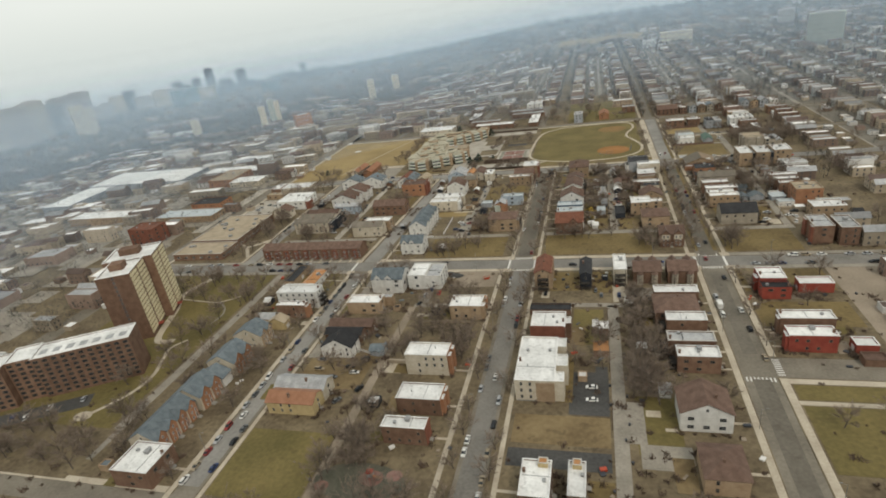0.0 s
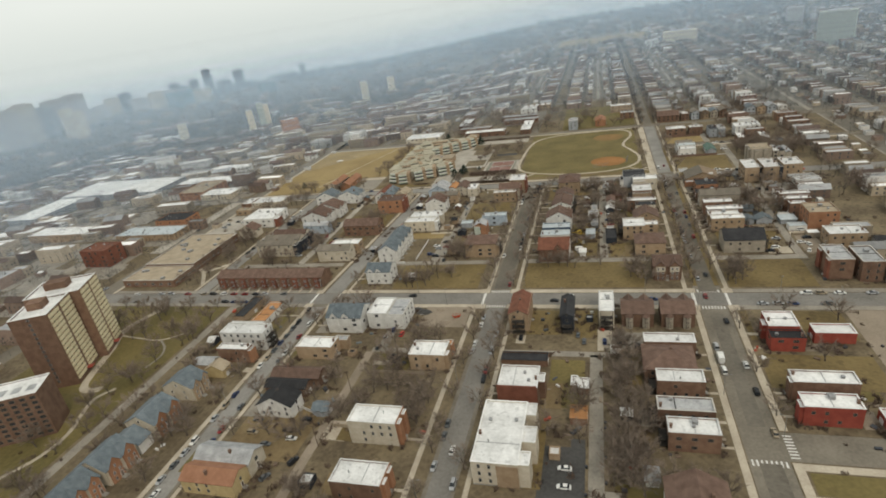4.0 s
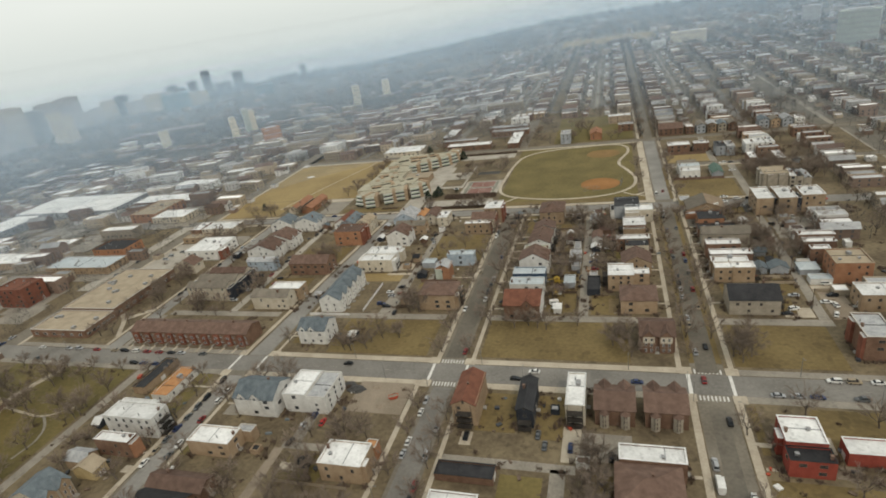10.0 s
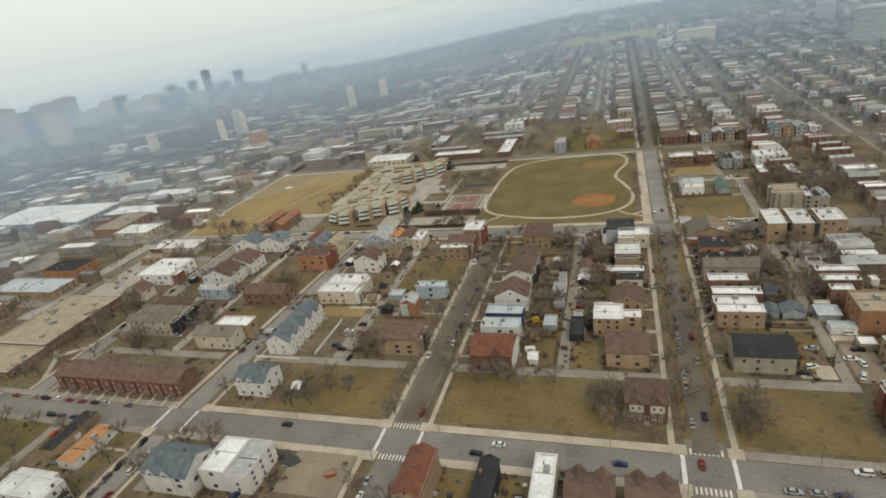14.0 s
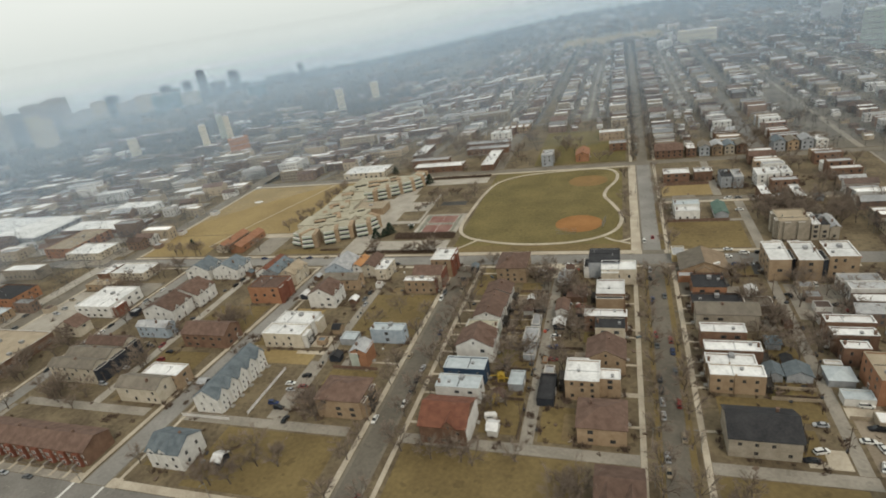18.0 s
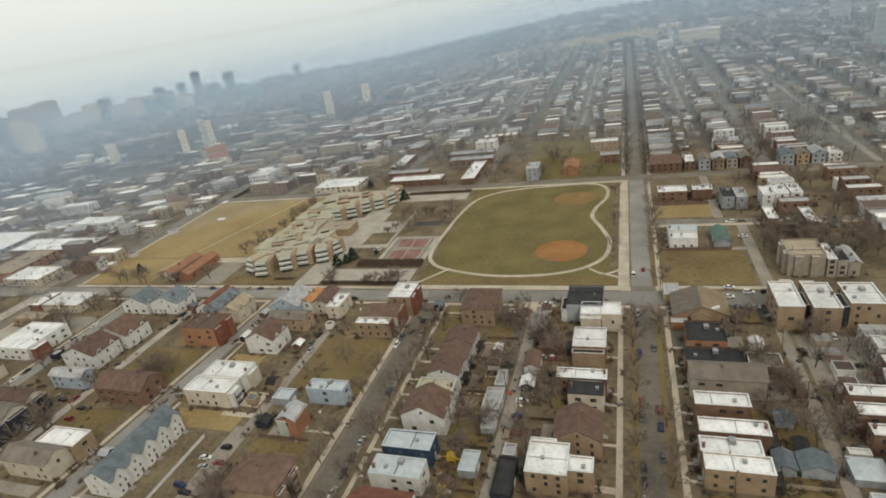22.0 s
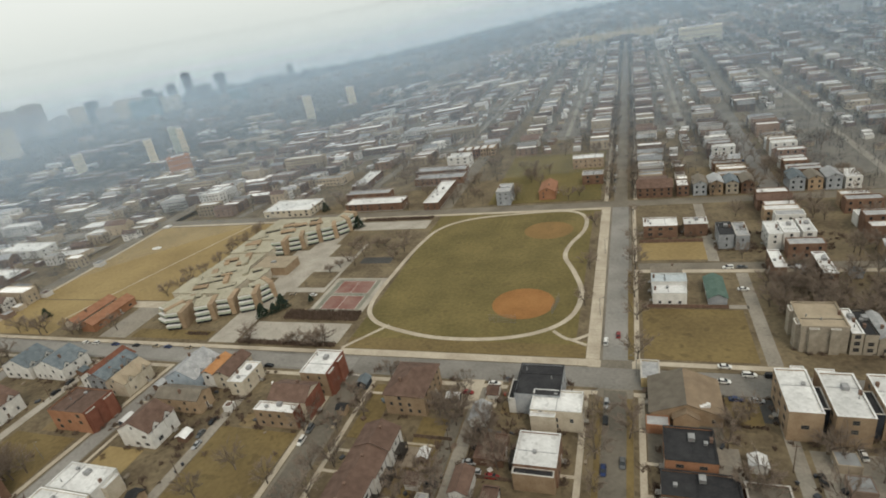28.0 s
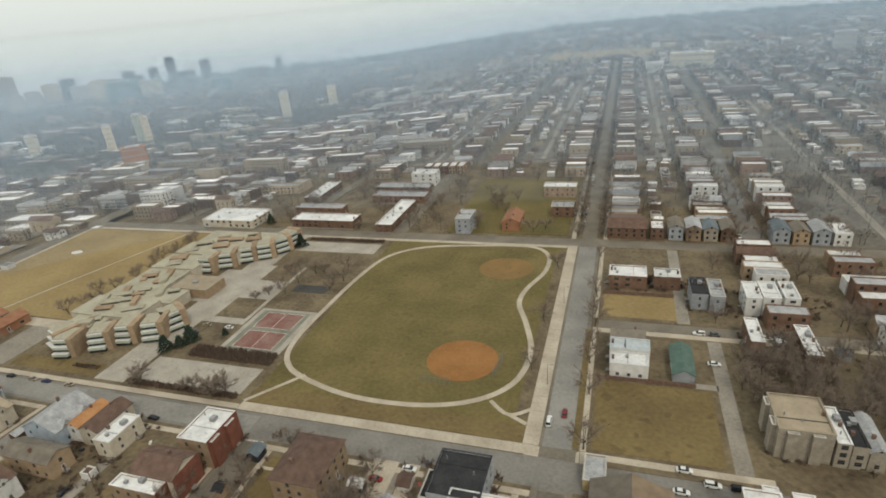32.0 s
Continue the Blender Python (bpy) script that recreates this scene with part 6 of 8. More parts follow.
# front walks, shrubs and yard clutter round the placed houses
yard_rng = random.Random(33)
shrubs = []
sheds = 0
for hx, hy, hw, hd, tiny in PLACED:
    if not (-170 < hx < 200 and -220 < hy < 340) or tiny:
        continue
    to = 100 if 60 < hx < 112 else 16.4 if 0 < hx <= 60 else (-1.4 if hy > 0 else -5) if -50 < hx <= 0 else -86 if -100 < hx <= -50 else -102.6 if hx <= -100 else 118.6
    wy = hy + hd * yard_rng.uniform(0.3, 0.7)
    a, b = (hx + hw, to) if to > hx + hw else (to, hx)
    if 1 < b - a < 16:
        slab("front_walk", a, wy - 0.6, b, wy + 0.6, 0.2 + 0.004 * (len(shrubs) % 7), concrete, "narrow concrete walk to a front door", "path", 0.05)
    for _ in range(13):
        side = yard_rng.choice("SNEW")
        x = hx + (yard_rng.uniform(-1, hw + 1) if side in "SN" else -1.2 if side == "W" else hw + 1.2)
        y = hy + (-1.3 if side == "S" else hd + 1.3 if side == "N" else yard_rng.uniform(-1, hd + 1))
        shrubs.append((x, y, yard_rng.uniform(0.5, 1.6)))
    gx = hx - yard_rng.uniform(9, 16) if to > hx + hw else hx + hw + yard_rng.uniform(6, 13)
    for _ in range(9):
        shrubs.append((gx + yard_rng.uniform(-6, 6), hy + yard_rng.uniform(-3, hd + 3), yard_rng.uniform(0.6, 2.0)))
    if yard_rng.random() < 0.55 and sheds < 48 and not blocked(gx, hy + hd / 2, 3.0):
        sheds += 1
        sw, sd = yard_rng.uniform(2.6, 5.2), yard_rng.uniform(3.0, 5.6)
        building(round(gx - sw / 2, 1), round(hy + hd / 2 - sd / 2, 1), round(sw, 1), round(sd, 1), round(yard_rng.uniform(2.4, 3.2), 1), yard_rng.choice(("gabley", "gablex", "flat")),
                 yard_rng.choice(("white", "grey", "brick", "tan", "dark")), yard_rng.choice(("grey", "brown", "dark", "white", "slate")), "in a back yard", detail=0, name="shed")
for _ in range(900):
    x, y = yard_rng.uniform(-240, 235), yard_rng.uniform(-215, 170)
    if not any(abs(x - s) < 9 for s in (6.5, -95, -88, 109, -187, -252)) and abs(y + 10) > 11 and not (0 < y < 32 and x > -60) and not blocked(x, y, 0.3):
        shrubs.append((x, y, yard_rng.uniform(0.5, 1.8)))


def shrub_soup(spots):
    r = np.random.default_rng(3)
    out = []
    for x, y, s in spots:
        n = 26
        base = np.stack([x + r.normal(0, 0.45, n) * s, y + r.normal(0, 0.45, n) * s, np.full(n, BASE)], 1)
        tip = base + np.stack([r.normal(0, 0.5, n) * s, r.normal(0, 0.5, n) * s, r.uniform(0.5, 1.3, n) * s], 1)
        wide = r.normal(0, 0.1, (n, 3)) * (0.6 + s * 0.5)
        out.append(np.stack([base - wide, base + wide, tip], 1))
    return np.concatenate(out).reshape(-1, 3)


soup("yard_shrubs", shrub_soup(shrubs), hedge_mat, "brown leafless shrubs and weeds in yards", "shrubs")

# rubbish bins, stacked timber and boards along the alleys
bin_rng = random.Random(9)
bin_dark = plain("dark_bin_plastic", (0.03, 0.035, 0.045), 0.5)


def bin_template():
    root = thing("rubbish_bin", 0, 0, BASE, "dark plastic wheeled bin beside an alley", "bin", "alley bins")
    bm = bmesh.new()
    loft(bm, [[(-0.25, -0.3, 0.05), (0.25, -0.3, 0.05), (0.25, 0.3, 0.05), (-0.25, 0.3, 0.05)], [(-0.32, -0.36, 1.0), (0.32, -0.36, 1.0), (0.32, 0.36, 1.0), (-0.32, 0.36, 1.0)]])
    part("body", bm, bin_dark, root)
    part("lid", boxes((-0.36, -0.4, 1.0, 0.36, 0.4, 1.08)), bin_dark, root)
    return root


def loft(bm, rows, slot=0):
    """Closed skin through rings of the same number of points."""
    rings = [[bm.verts.new(p) for p in ring_] for ring_ in rows]
    n = len(rings[0])
    for a, b in zip(rings, rings[1:]):
        for i in range(n):
            j = (i + 1) % n
            bm.faces.new((a[i], a[j], b[j], b[i])).material_index = slot
    bm.faces.new(rings[0][::-1]).material_index = slot
    bm.faces.new(rings[-1]).material_index = slot


first_bin = bin_template()
first_bin.matrix_basis = pose(58.0, -150, BASE + 0.03)
for x in (53.4, 59.6, 57.9, 63.8, -50, -37.6, 157, 162):
    for y in range(6):
        yy = bin_rng.uniform(-190, -65) if x in (53.4, 59.6, -50) else bin_rng.uniform(40, 165)
        copy_thing(first_bin, pose(x, yy, BASE + 0.02, 0, 0, bin_rng.uniform(0, 360)))

# ---- cars ----
tyre_mat = plain("tyre_rubber", (0.02, 0.02, 0.02), 0.8)
car_glass = plain("tinted_car_glass", (0.02, 0.024, 0.028), 0.08)
PAINT = {"black": (0.012, 0.013, 0.016), "white": (0.62, 0.62, 0.60), "silver": (0.33, 0.34, 0.35), "grey": (0.10, 0.105, 0.11), "dark red": (0.20, 0.02, 0.02), "navy": (0.02, 0.035, 0.10), "bright red": (0.42, 0.02, 0.02), "orange red": (0.50, 0.07, 0.02), "tan": (0.28, 0.23, 0.16)}
CARS = {}


def section(x, w, z0, z1):
    return [(x, -w, z0), (x, w, z0), (x, w, z1 * 0.72 + z0 * 0.28), (x, w * 0.9, z1), (x, -w * 0.9, z1), (x, -w, z1 * 0.72 + z0 * 0.28)]


def car_parts(shape, colour):
    if (shape, colour) in CARS:
        return CARS[shape, colour]
    r, g, b = PAINT[colour]
    paint = surf(f"{colour}_car_paint".replace(" ", "_"), (r * 0.85, g * 0.85, b * 0.85), (r * 1.15, g * 1.15, b * 1.15), rough=0.3, big=0.5, fine=3, bump=0) if f"{colour}_car_paint".replace(" ", "_") not in bpy.data.materials else bpy.data.materials[f"{colour}_car_paint".replace(" ", "_")]
    long, tall, roof = {"sedan": (2.3, 0.92, 1.42), "suv": (2.35, 1.08, 1.75), "van": (2.6, 1.2, 2.1), "truck": (3.6, 1.2, 2.9)}[shape]
    meshes = []

    def keep(name, bm, m):
        me = bpy.data.meshes.new(name)
        bmesh.ops.recalc_face_normals(bm, faces=bm.faces)
        bm.to_mesh(me)
        bm.free()
        me.materials.append(m)
        meshes.append((name, me))

    bm = bmesh.new()
    loft(bm, [section(-long, 0.72, 0.4, tall * 0.86), section(-long + 0.25, 0.87, 0.28, tall * 0.97), section(0, 0.9, 0.26, tall), section(long - 0.7, 0.88, 0.26, tall * 0.93), section(long, 0.7, 0.36, tall * 0.72)])
    keep("body", bm, paint)
    back = -long + (0.55 if shape == "sedan" else 0.15)
    bm = bmesh.new()
    loft(bm, [section(back, 0.78, tall - 0.08, tall + 0.05), section(back + (0.55 if shape == "sedan" else 0.2), 0.72, tall - 0.08, roof - 0.05), section(0.2, 0.74, tall - 0.08, roof - 0.05), section(long * 0.52, 0.8, tall - 0.08, tall + 0.02)])
    keep("glasshouse", bm, car_glass)
    bm = bmesh.new()
    box(bm, back + (0.6 if shape == "sedan" else 0.15), -0.62, roof - 0.09, 0.25, 0.62, roof)
    if shape == "truck":
        box(bm, -long, -1.1, tall - 0.1, 0.9, 1.1, roof + 0.2)
    keep("car_roof", bm, paint)
    bm = bmesh.new()
    bmesh.ops.create_cone(bm, cap_ends=True, segments=10, radius1=0.33, radius2=0.33, depth=0.22, matrix=pose(0, 0, 0, 90, 0, 0))
    keep("wheel", bm, tyre_mat)
    CARS[shape, colour] = (meshes, long)
    return CARS[shape, colour]


PARKED = []


def car(x, y, turn, shape, colour, z=0.03, where="parked at the kerb"):
    if any(abs(x - a) < 5.2 and abs(y - b) < 2.2 or abs(x - a) < 2.2 and abs(y - b) < 5.2 for a, b in PARKED):
        return
    PARKED.append((x, y))
    meshes, long = car_parts(shape, colour)
    words = {"sedan": "sedan", "suv": "sport utility car", "van": "van", "truck": "box truck"}[shape]
    root = thing("car" if shape in ("sedan", "suv") else shape, x, y, z, f"{colour} {words} {where}", "car" if shape in ("sedan", "suv") else shape, "parked vehicles", turn)
    for name, me in meshes:
        if name == "wheel":
            for wx in (-long * 0.6, long * 0.62):
                for wy in (-0.78, 0.78):
                    ob = part("wheel", me, None, root)
                    ob.location = (wx, wy, 0.33)
        else:
            part(name, me, None, root)


car_rng = random.Random(21)


def paint_pick():
    return car_rng.choice(("black", "black", "white", "white", "silver", "silver", "grey", "grey", "dark red", "navy", "tan"))


def kerb_row(x, y0, y1, share, turn=90):
    y = y0
    while y < y1:
        if car_rng.random() < share:
            car(x + car_rng.uniform(-0.15, 0.15), y, turn + car_rng.choice((0, 180)), car_rng.choice(("sedan", "sedan", "suv")), paint_pick())
        y += car_rng.uniform(5.8, 8.0)


def kerb_row_x(y, x0, x1, share):
    x = x0
    while x < x1:
        if car_rng.random() < share:
            car(x, y + car_rng.uniform(-0.15, 0.15), car_rng.choice((0, 180)), car_rng.choice(("sedan", "sedan", "suv")), paint_pick())
        x += car_rng.uniform(5.8, 8.0)


# moving and well seen ones first
for x, y, turn, shape, colour in ((104.4, -58, 90, "truck", "white"), (104.4, -66, 90, "van", "white"), (104.4, -50, 90, "van", "silver"), (113, -62, 90, "sedan", "white"), (113, -78, 90, "suv", "black"),
                                  (112, -30, 90, "sedan", "black"), (110.5, 14, 90, "sedan", "black"), (107, -8, 90, "sedan", "dark red"), (43, -7.5, 180, "sedan", "white"), (36, -12.5, 0, "sedan", "black"),
                                  (-42, -7.5, 180, "sedan", "black"), (83, -11, 0, "sedan", "navy"), (111.6, 62, 90, "suv", "dark red"), (104.8, 200, 90, "van", "white"), (109.5, 205, 90, "sedan", "dark red"),
                                  (7, -118, 90, "sedan", "white"), (-96, -150, 90, "sedan", "white")):
    car(x, y, turn, shape, colour, where="on the street" if abs(x - 109) < 3 or abs(y + 10) < 3 else "parked at the kerb")
kerb_row(2.2, -215, -24, 0.5)
kerb_row(10.8, -215, -24, 0.55)
kerb_row(2.2, 5, 165, 0.2)
kerb_row(10.8, 5, 165, 0.25)
kerb_row(-98.8, -185, -24, 0.62)
kerb_row(-91.2, -185, -24, 0.45)
kerb_row(-189.8, 40, 165, 0.4)
kerb_row(-137.4, 45, 160, 0.35)
kerb_row(106.1, 10, 165, 0.45)
kerb_row(111.8, 10, 165, 0.3)
kerb_row(113.7, -220, -24, 0.12)
kerb_row(104.3, 360, 480, 0.4)
kerb_row(188.5, 360, 470, 0.3)
kerb_row_x(-5.2, -235, -108, 0.6)
kerb_row_x(-14.8, -235, -140, 0.35)
kerb_row_x(-5.2, 150, 240, 0.7)
kerb_row_x(-14.8, 130, 240, 0.6)
kerb_row_x(182.8, -170, -90, 0.4)
kerb_row_x(173.2, -80, 0, 0.3)
kerb_row_x(183, 146, 170, 0.8)
kerb_row_x(263, 150, 200, 0.4)
kerb_row(-269.5, -60, 330, 0.1)
kerb_row(-259.6, -60, 330, 0.1)


def lot_cars(x0, y0, x1, y1, count, turn=0):
    for _ in range(count):
        x, y = car_rng.uniform(x0, x1), car_rng.uniform(y0, y1)
        if not blocked(x, y, 1.5):
            car(x, y, turn + car_rng.choice((0, 180)), car_rng.choice(("sedan", "suv")), paint_pick(), 0.19, "parked off the street")


lot_cars(-80, -126, -55, -104, 9)
lot_cars(40, -136, 52, -114, 6)
lot_cars(-44, -54, -41, -24, 5, 90)
lot_cars(64, -52, 79, -42, 5)
lot_cars(-44, 38, -38, 74, 7)
lot_cars(64, 64, 68, 160, 12)
lot_cars(144, 162, 166, 170, 6)
lot_cars(163, 38, 172, 68, 10)
lot_cars(145, 36, 156, 60, 4)
lot_cars(164, 122, 198, 148, 12)
lot_cars(-42, 120, -38, 165, 7, 90)
lot_cars(-150, 46, -142, 100, 8)
for x, y, turn, shape, colour in ((-186, -146.5, 118, "sedan", "silver"), (-189.5, -148.3, 118, "suv", "black"), (-199, -153.5, 118, "sedan", "white"), (-202, -155.0, 118, "sedan", "grey"), (-205, -160.8, 118, "suv", "white"), (-212, -162.0, 118, "sedan", "navy"), (-215, -163.6, 118, "sedan", "white"), (-222, -165.0, 118, "sedan", "black")):
    car(x, y, turn, shape, colour, 0.22, "parked off the street")
lot_cars(-128, 40, -124, 80, 6)
lot_cars(-253, 86, -232, 132, 9)
lot_cars(-66, 226, -50, 238, 3)


# ---- street furniture, fences, play equipment ----
pole_metal = surf("grey_pole_metal", (0.16, 0.16, 0.155), (0.26, 0.26, 0.25), rough=0.5, big=1, fine=4, metal=0.3)


def lamp_template():
    root = thing("street_lamp", 0, 0, BASE, "tall grey street lamp with a curved arm", "street lamp", "street lamps")
    bm = bmesh.new()
    tapered(bm, Vector((0, 0, 0)), Vector((0, 0, 8.6)), 0.11, 0.07, 8)
    part("pole", bm, pole_metal, root)
    bm = bmesh.new()
    tapered(bm, Vector((0, 0, 8.4)), Vector((1.6, 0, 9.1)), 0.05, 0.045, 6)
    arm = part("arm", bm, pole_metal, root)
    part("lamp_head", boxes((1.4, -0.14, 9.0, 2.2, 0.14, 9.18)), pole_metal, arm)
    return root


lamp = lamp_template()
lamp.matrix_basis = pose(101.8, 24, BASE)
for x, y, turn in [(101.8, y, 0) for y in range(-200, 340, 60) if y != 24] + [(116.2, y, 180) for y in range(-170, 340, 70)] + [(0.2, y, 0) for y in range(-200, 165, 60)] + [(-100.8, y, 0) for y in range(-170, 165, 70)] + [(x, -3.2, -90) for x in range(-220, 250, 60)] + [(x, -16.8, 90) for x in range(-200, 250, 60)]:
    copy_thing(lamp, pose(x, y, BASE, 0, 0, turn))


def utility_template():
    root = thing("utility_pole", 0, 0, BASE, "brown wooden utility pole with crossarm in an alley", "utility pole", "utility poles")
    bm = bmesh.new()
    tapered(bm, Vector((0, 0, 0)), Vector((0, 0, 10.5)), 0.16, 0.11, 7)
    part("pole", bm, wood, root)
    part("crossarm", boxes((-1.2, -0.07, 9.6, 1.2, 0.07, 9.78)), wood, root)
    return root


pole = utility_template()
pole.matrix_basis = pose(53.6, -180, BASE)
for x, y in [(53.6, y) for y in range(-145, -60, 34)] + [(58, y) for y in range(45, 165, 30)] + [(-45, y) for y in range(-185, -60, 32)] + [(-32, y) for y in range(45, 165, 32)] + [(157, y) for y in range(45, 165, 32)] + [(-136, y) for y in range(45, 165, 32)]:
    copy_thing(pole, pose(x, y, BASE))


def fence(x0, y0, x1, y1, h, material, label):
    """A board fence with posts."""
    length = math.hypot(x1 - x0, y1 - y0)
    turn = math.degrees(math.atan2(y1 - y0, x1 - x0))
    root = thing("fence", x0, y0, BASE, label, "fence", turn=turn)
    n = max(2, int(length / 4.2))
    for i in range(n):
        a, b = i * length / n, (i + 1) * length / n
        part("panel", boxes((a + 0.06, -0.03, 0.1, b - 0.06, 0.03, h)), material, root)
        part("post", boxes((a - 0.06, -0.06, -0.2, a + 0.06, 0.06, h + 0.12)), material, root)
    return root


fence(18.0, -60.2, 38, -60.2, 1.8, wood, "tall brown board fence along an alley")
fence(119, 227, 153, 227, 1.8, brick_chimney, "red-brown board fence behind a lot")
fence(119, 292.5, 150, 292.5, 1.8, brick_chimney, "red-brown fence round a straw lot")
fence(-31, 71, -9, 71, 1.6, brick_chimney, "red-brown board fence behind a house")
fence(-40, -75.5, -12, -75.5, 1.6, ROOF["tan"], "ochre board fence behind a yard")
fence(43, 76, 57, 76, 1.5, wood, "brown board fence between back yards")
fence(43, 58, 57, 58, 1.5, wood, "brown board fence between back yards")
fence(43, 104, 57, 104, 1.5, wood, "brown board fence between back yards")
fence(43, 122, 57, 122, 1.5, wood, "brown board fence between back yards")
fence(-31, 57, -9, 57, 1.5, wood, "brown board fence between back yards")
fence(64, 92, 77, 92, 1.5, wood, "brown board fence between back yards")
fence(64, 112, 77, 112, 1.5, wood, "brown board fence between back yards")
fence(143, 69, 156, 69, 1.5, wood, "brown board fence between back yards")
fence(143, 84, 156, 84, 1.5, wood, "brown board fence between back yards")


def backstop(x, y, turn):
    root = thing("backstop", x, y, 0.2, "chain-link baseball backstop beside a clay infield", "backstop", turn=turn)
    for i in range(7):
        bm = bmesh.new()
        tapered(bm, Vector((i * 2 - 6, 0, 0)), Vector((i * 2 - 6, 0, 4)), 0.06, 0.06, 5)
        part("post", bm, pole_metal, root)
    rails = [(-6, -0.03, z, 6, 0.03, z + 0.06) for z in (0.1, 1.3, 2.6, 3.9)]
    wires = [(-6 + k * 0.5, -0.01, 0, -5.97 + k * 0.5, 0.01, 4) for k in range(25)]
    part("rail", boxes(*rails), pole_metal, root)
    part("mesh_wire", boxes(*wires), pole_metal, root)


backstop(82, 226, 80)
backstop(60, 212.5, 0)


play_rubber = surf("dark_green_play_rubber", (0.06, 0.062, 0.045), (0.11, 0.105, 0.08), big=0.2, fine=1.5, world_space=True)


def playground(x, y):
    disc("play_surface", x, y - 2, 17, 8.5, 0.205, play_rubber, "dark rubber playground surface with red zones", "playground")
    for k, (dx, dy, rx) in enumerate(((-13, -5, 2.6), (4, 0, 4.4), (12, 2, 3.0))):
        disc("play_zone", x + dx, y + dy, rx, rx * 0.8, 0.214 + 0.003 * k, court_red, "round red rubber play zone", "playground")
    root = thing("climbing_frame", x + 4, y, 0.2, "red and grey climbing frame on a playground", "climbing frame")
    part("tower", boxes((-1, -1, 1.4, 1, 1, 1.6), (-1.05, -1.05, 0, -0.9, -0.9, 3.4), (0.9, -1.05, 0, 1.05, -0.9, 3.4), (-1.05, 0.9, 0, -0.9, 1.05, 3.4), (0.9, 0.9, 0, 1.05, 1.05, 3.4)), pole_metal, root)
    bm = bmesh.new()
    hip_roof(bm, -1.1, -1.1, 1.1, 1.1, 3.4, 0.9, 0.1)
    part("canopy", bm, WALL["red"], root, "red canopy")
    bm = bmesh.new()
    v = [bm.verts.new(p) for p in ((1, -0.4, 1.5), (1, 0.4, 1.5), (4, 0.4, 0.2), (4, -0.4, 0.2), (1, -0.4, 1.6), (1, 0.4, 1.6), (4, 0.4, 0.3), (4, -0.4, 0.3))]
    for q in ((3, 2, 1, 0), (4, 5, 6, 7), (0, 1, 5, 4), (1, 2, 6, 5), (2, 3, 7, 6), (3, 0, 4, 7)):
        bm.faces.new([v[i] for i in q])
    part("slide", bm, WALL["orange"], root)


playground(-32, -176)


# ---- yards, lots and odd buildings ----
def chapel(x, y, w, d, h):
    """A broad low chapel: ridge north-south, the west slope darker and greyer than the east, a small gable on the
    south.
    """
    root = thing("chapel", x + w / 2, y + d / 2, BASE, "low broad chapel with grey and brown shingle slopes", "chapel")
    TAKEN.append((x - 1, y - 1, x + w + 1, y + d + 1))
    X, Y = w / 2, d / 2
    bm = bmesh.new()
    box(bm, -X, -Y, -0.3, X, Y, h)
    gable_wall(bm, -X, -Y, X, Y, h, 4.2, "y")
    part("wall", bm, WALL["tan"], root)
    for side, m, words in ((-1, ROOF["grey_brown"], "dark grey shingle slope"), (1, ROOF["brown_tan"], "brown shingle slope")):
        bm = bmesh.new()
        top = [(0, -Y - 0.5, h + 4.3), (0, Y + 0.5, h + 4.3), (side * (X + 0.6), Y + 0.5, h - 0.15), (side * (X + 0.6), -Y - 0.5, h - 0.15)]
        a = [bm.verts.new(p) for p in top]
        b = [bm.verts.new((p[0], p[1], p[2] - 0.22)) for p in top]
        bm.faces.new(a)
        bm.faces.new(b[::-1])
        for i in range(4):
            bm.faces.new((a[i], b[i], b[(i + 1) % 4], a[(i + 1) % 4]))
        part("roof_slope", bm, m, root, words)
    bm = bmesh.new()
    box(bm, -4, -Y - 2.4, -0.3, 3.5, -Y + 0.2, h)
    gable_wall(bm, -4, -Y - 2.4, 3.5, -Y + 5, h, 2.4, "y")
    part("porch_gable", bm, WALL["tan"], root)
    bm = bmesh.new()
    pitched(bm, -4, -Y - 2.4, 3.5, -Y + 5, h, 2.5, "y", 0.35, 0.16)
    part("porch_roof", bm, ROOF["brown_tan"], root)
    part("flat_annex", ring(bmesh.new(), -X - 1.5, -Y - 5.0, -X + 5.5, -Y - 0.3, -0.3, 3.6, 0.3), WALL["orange"], root)
    part("annex_roof", boxes((-X - 1.2, -Y - 4.7, 3.0, -X + 5.2, -Y - 0.6, 3.3)), ROOF["grey"], root)
    for k in (-6, -2.6, 0.8):
        part("roof_unit", boxes((X - 5 + k * 0.3, -Y + 1.5 + k * 0.2, h + 1.6, X - 3.9 + k * 0.3, -Y + 2.5 + k * 0.2, h + 2.9)), trim_white, root, "white roof unit")
    windows_on(root, "S", w, d, 0.3, 1, 3, 3.4, trim_dark, skip=((0, 2), (0, 3)))
    windows_on(root, "W", w, d, 0.3, 1, 3, 3.0, trim_dark, door=True)
    return root


ROOF["grey_brown"] = surf("dark_grey_shingle", (0.105, 0.09, 0.072), (0.16, 0.14, 0.113), big=0.3, fine=4, bump=0.3)
ROOF["brown_tan"] = surf("tan_brown_shingle", (0.17, 0.125, 0.085), (0.25, 0.19, 0.13), big=0.3, fine=4, bump=0.3)
chapel(120.2, 156.5, 21.3, 17.5, 4.6)


def pad(x0, y0, x1, y1, m=concrete, label="pale concrete pad in a back yard"):
    slab("pad", x0, y0, x1, y1, 0.205, m, label, "paving", 0.05)


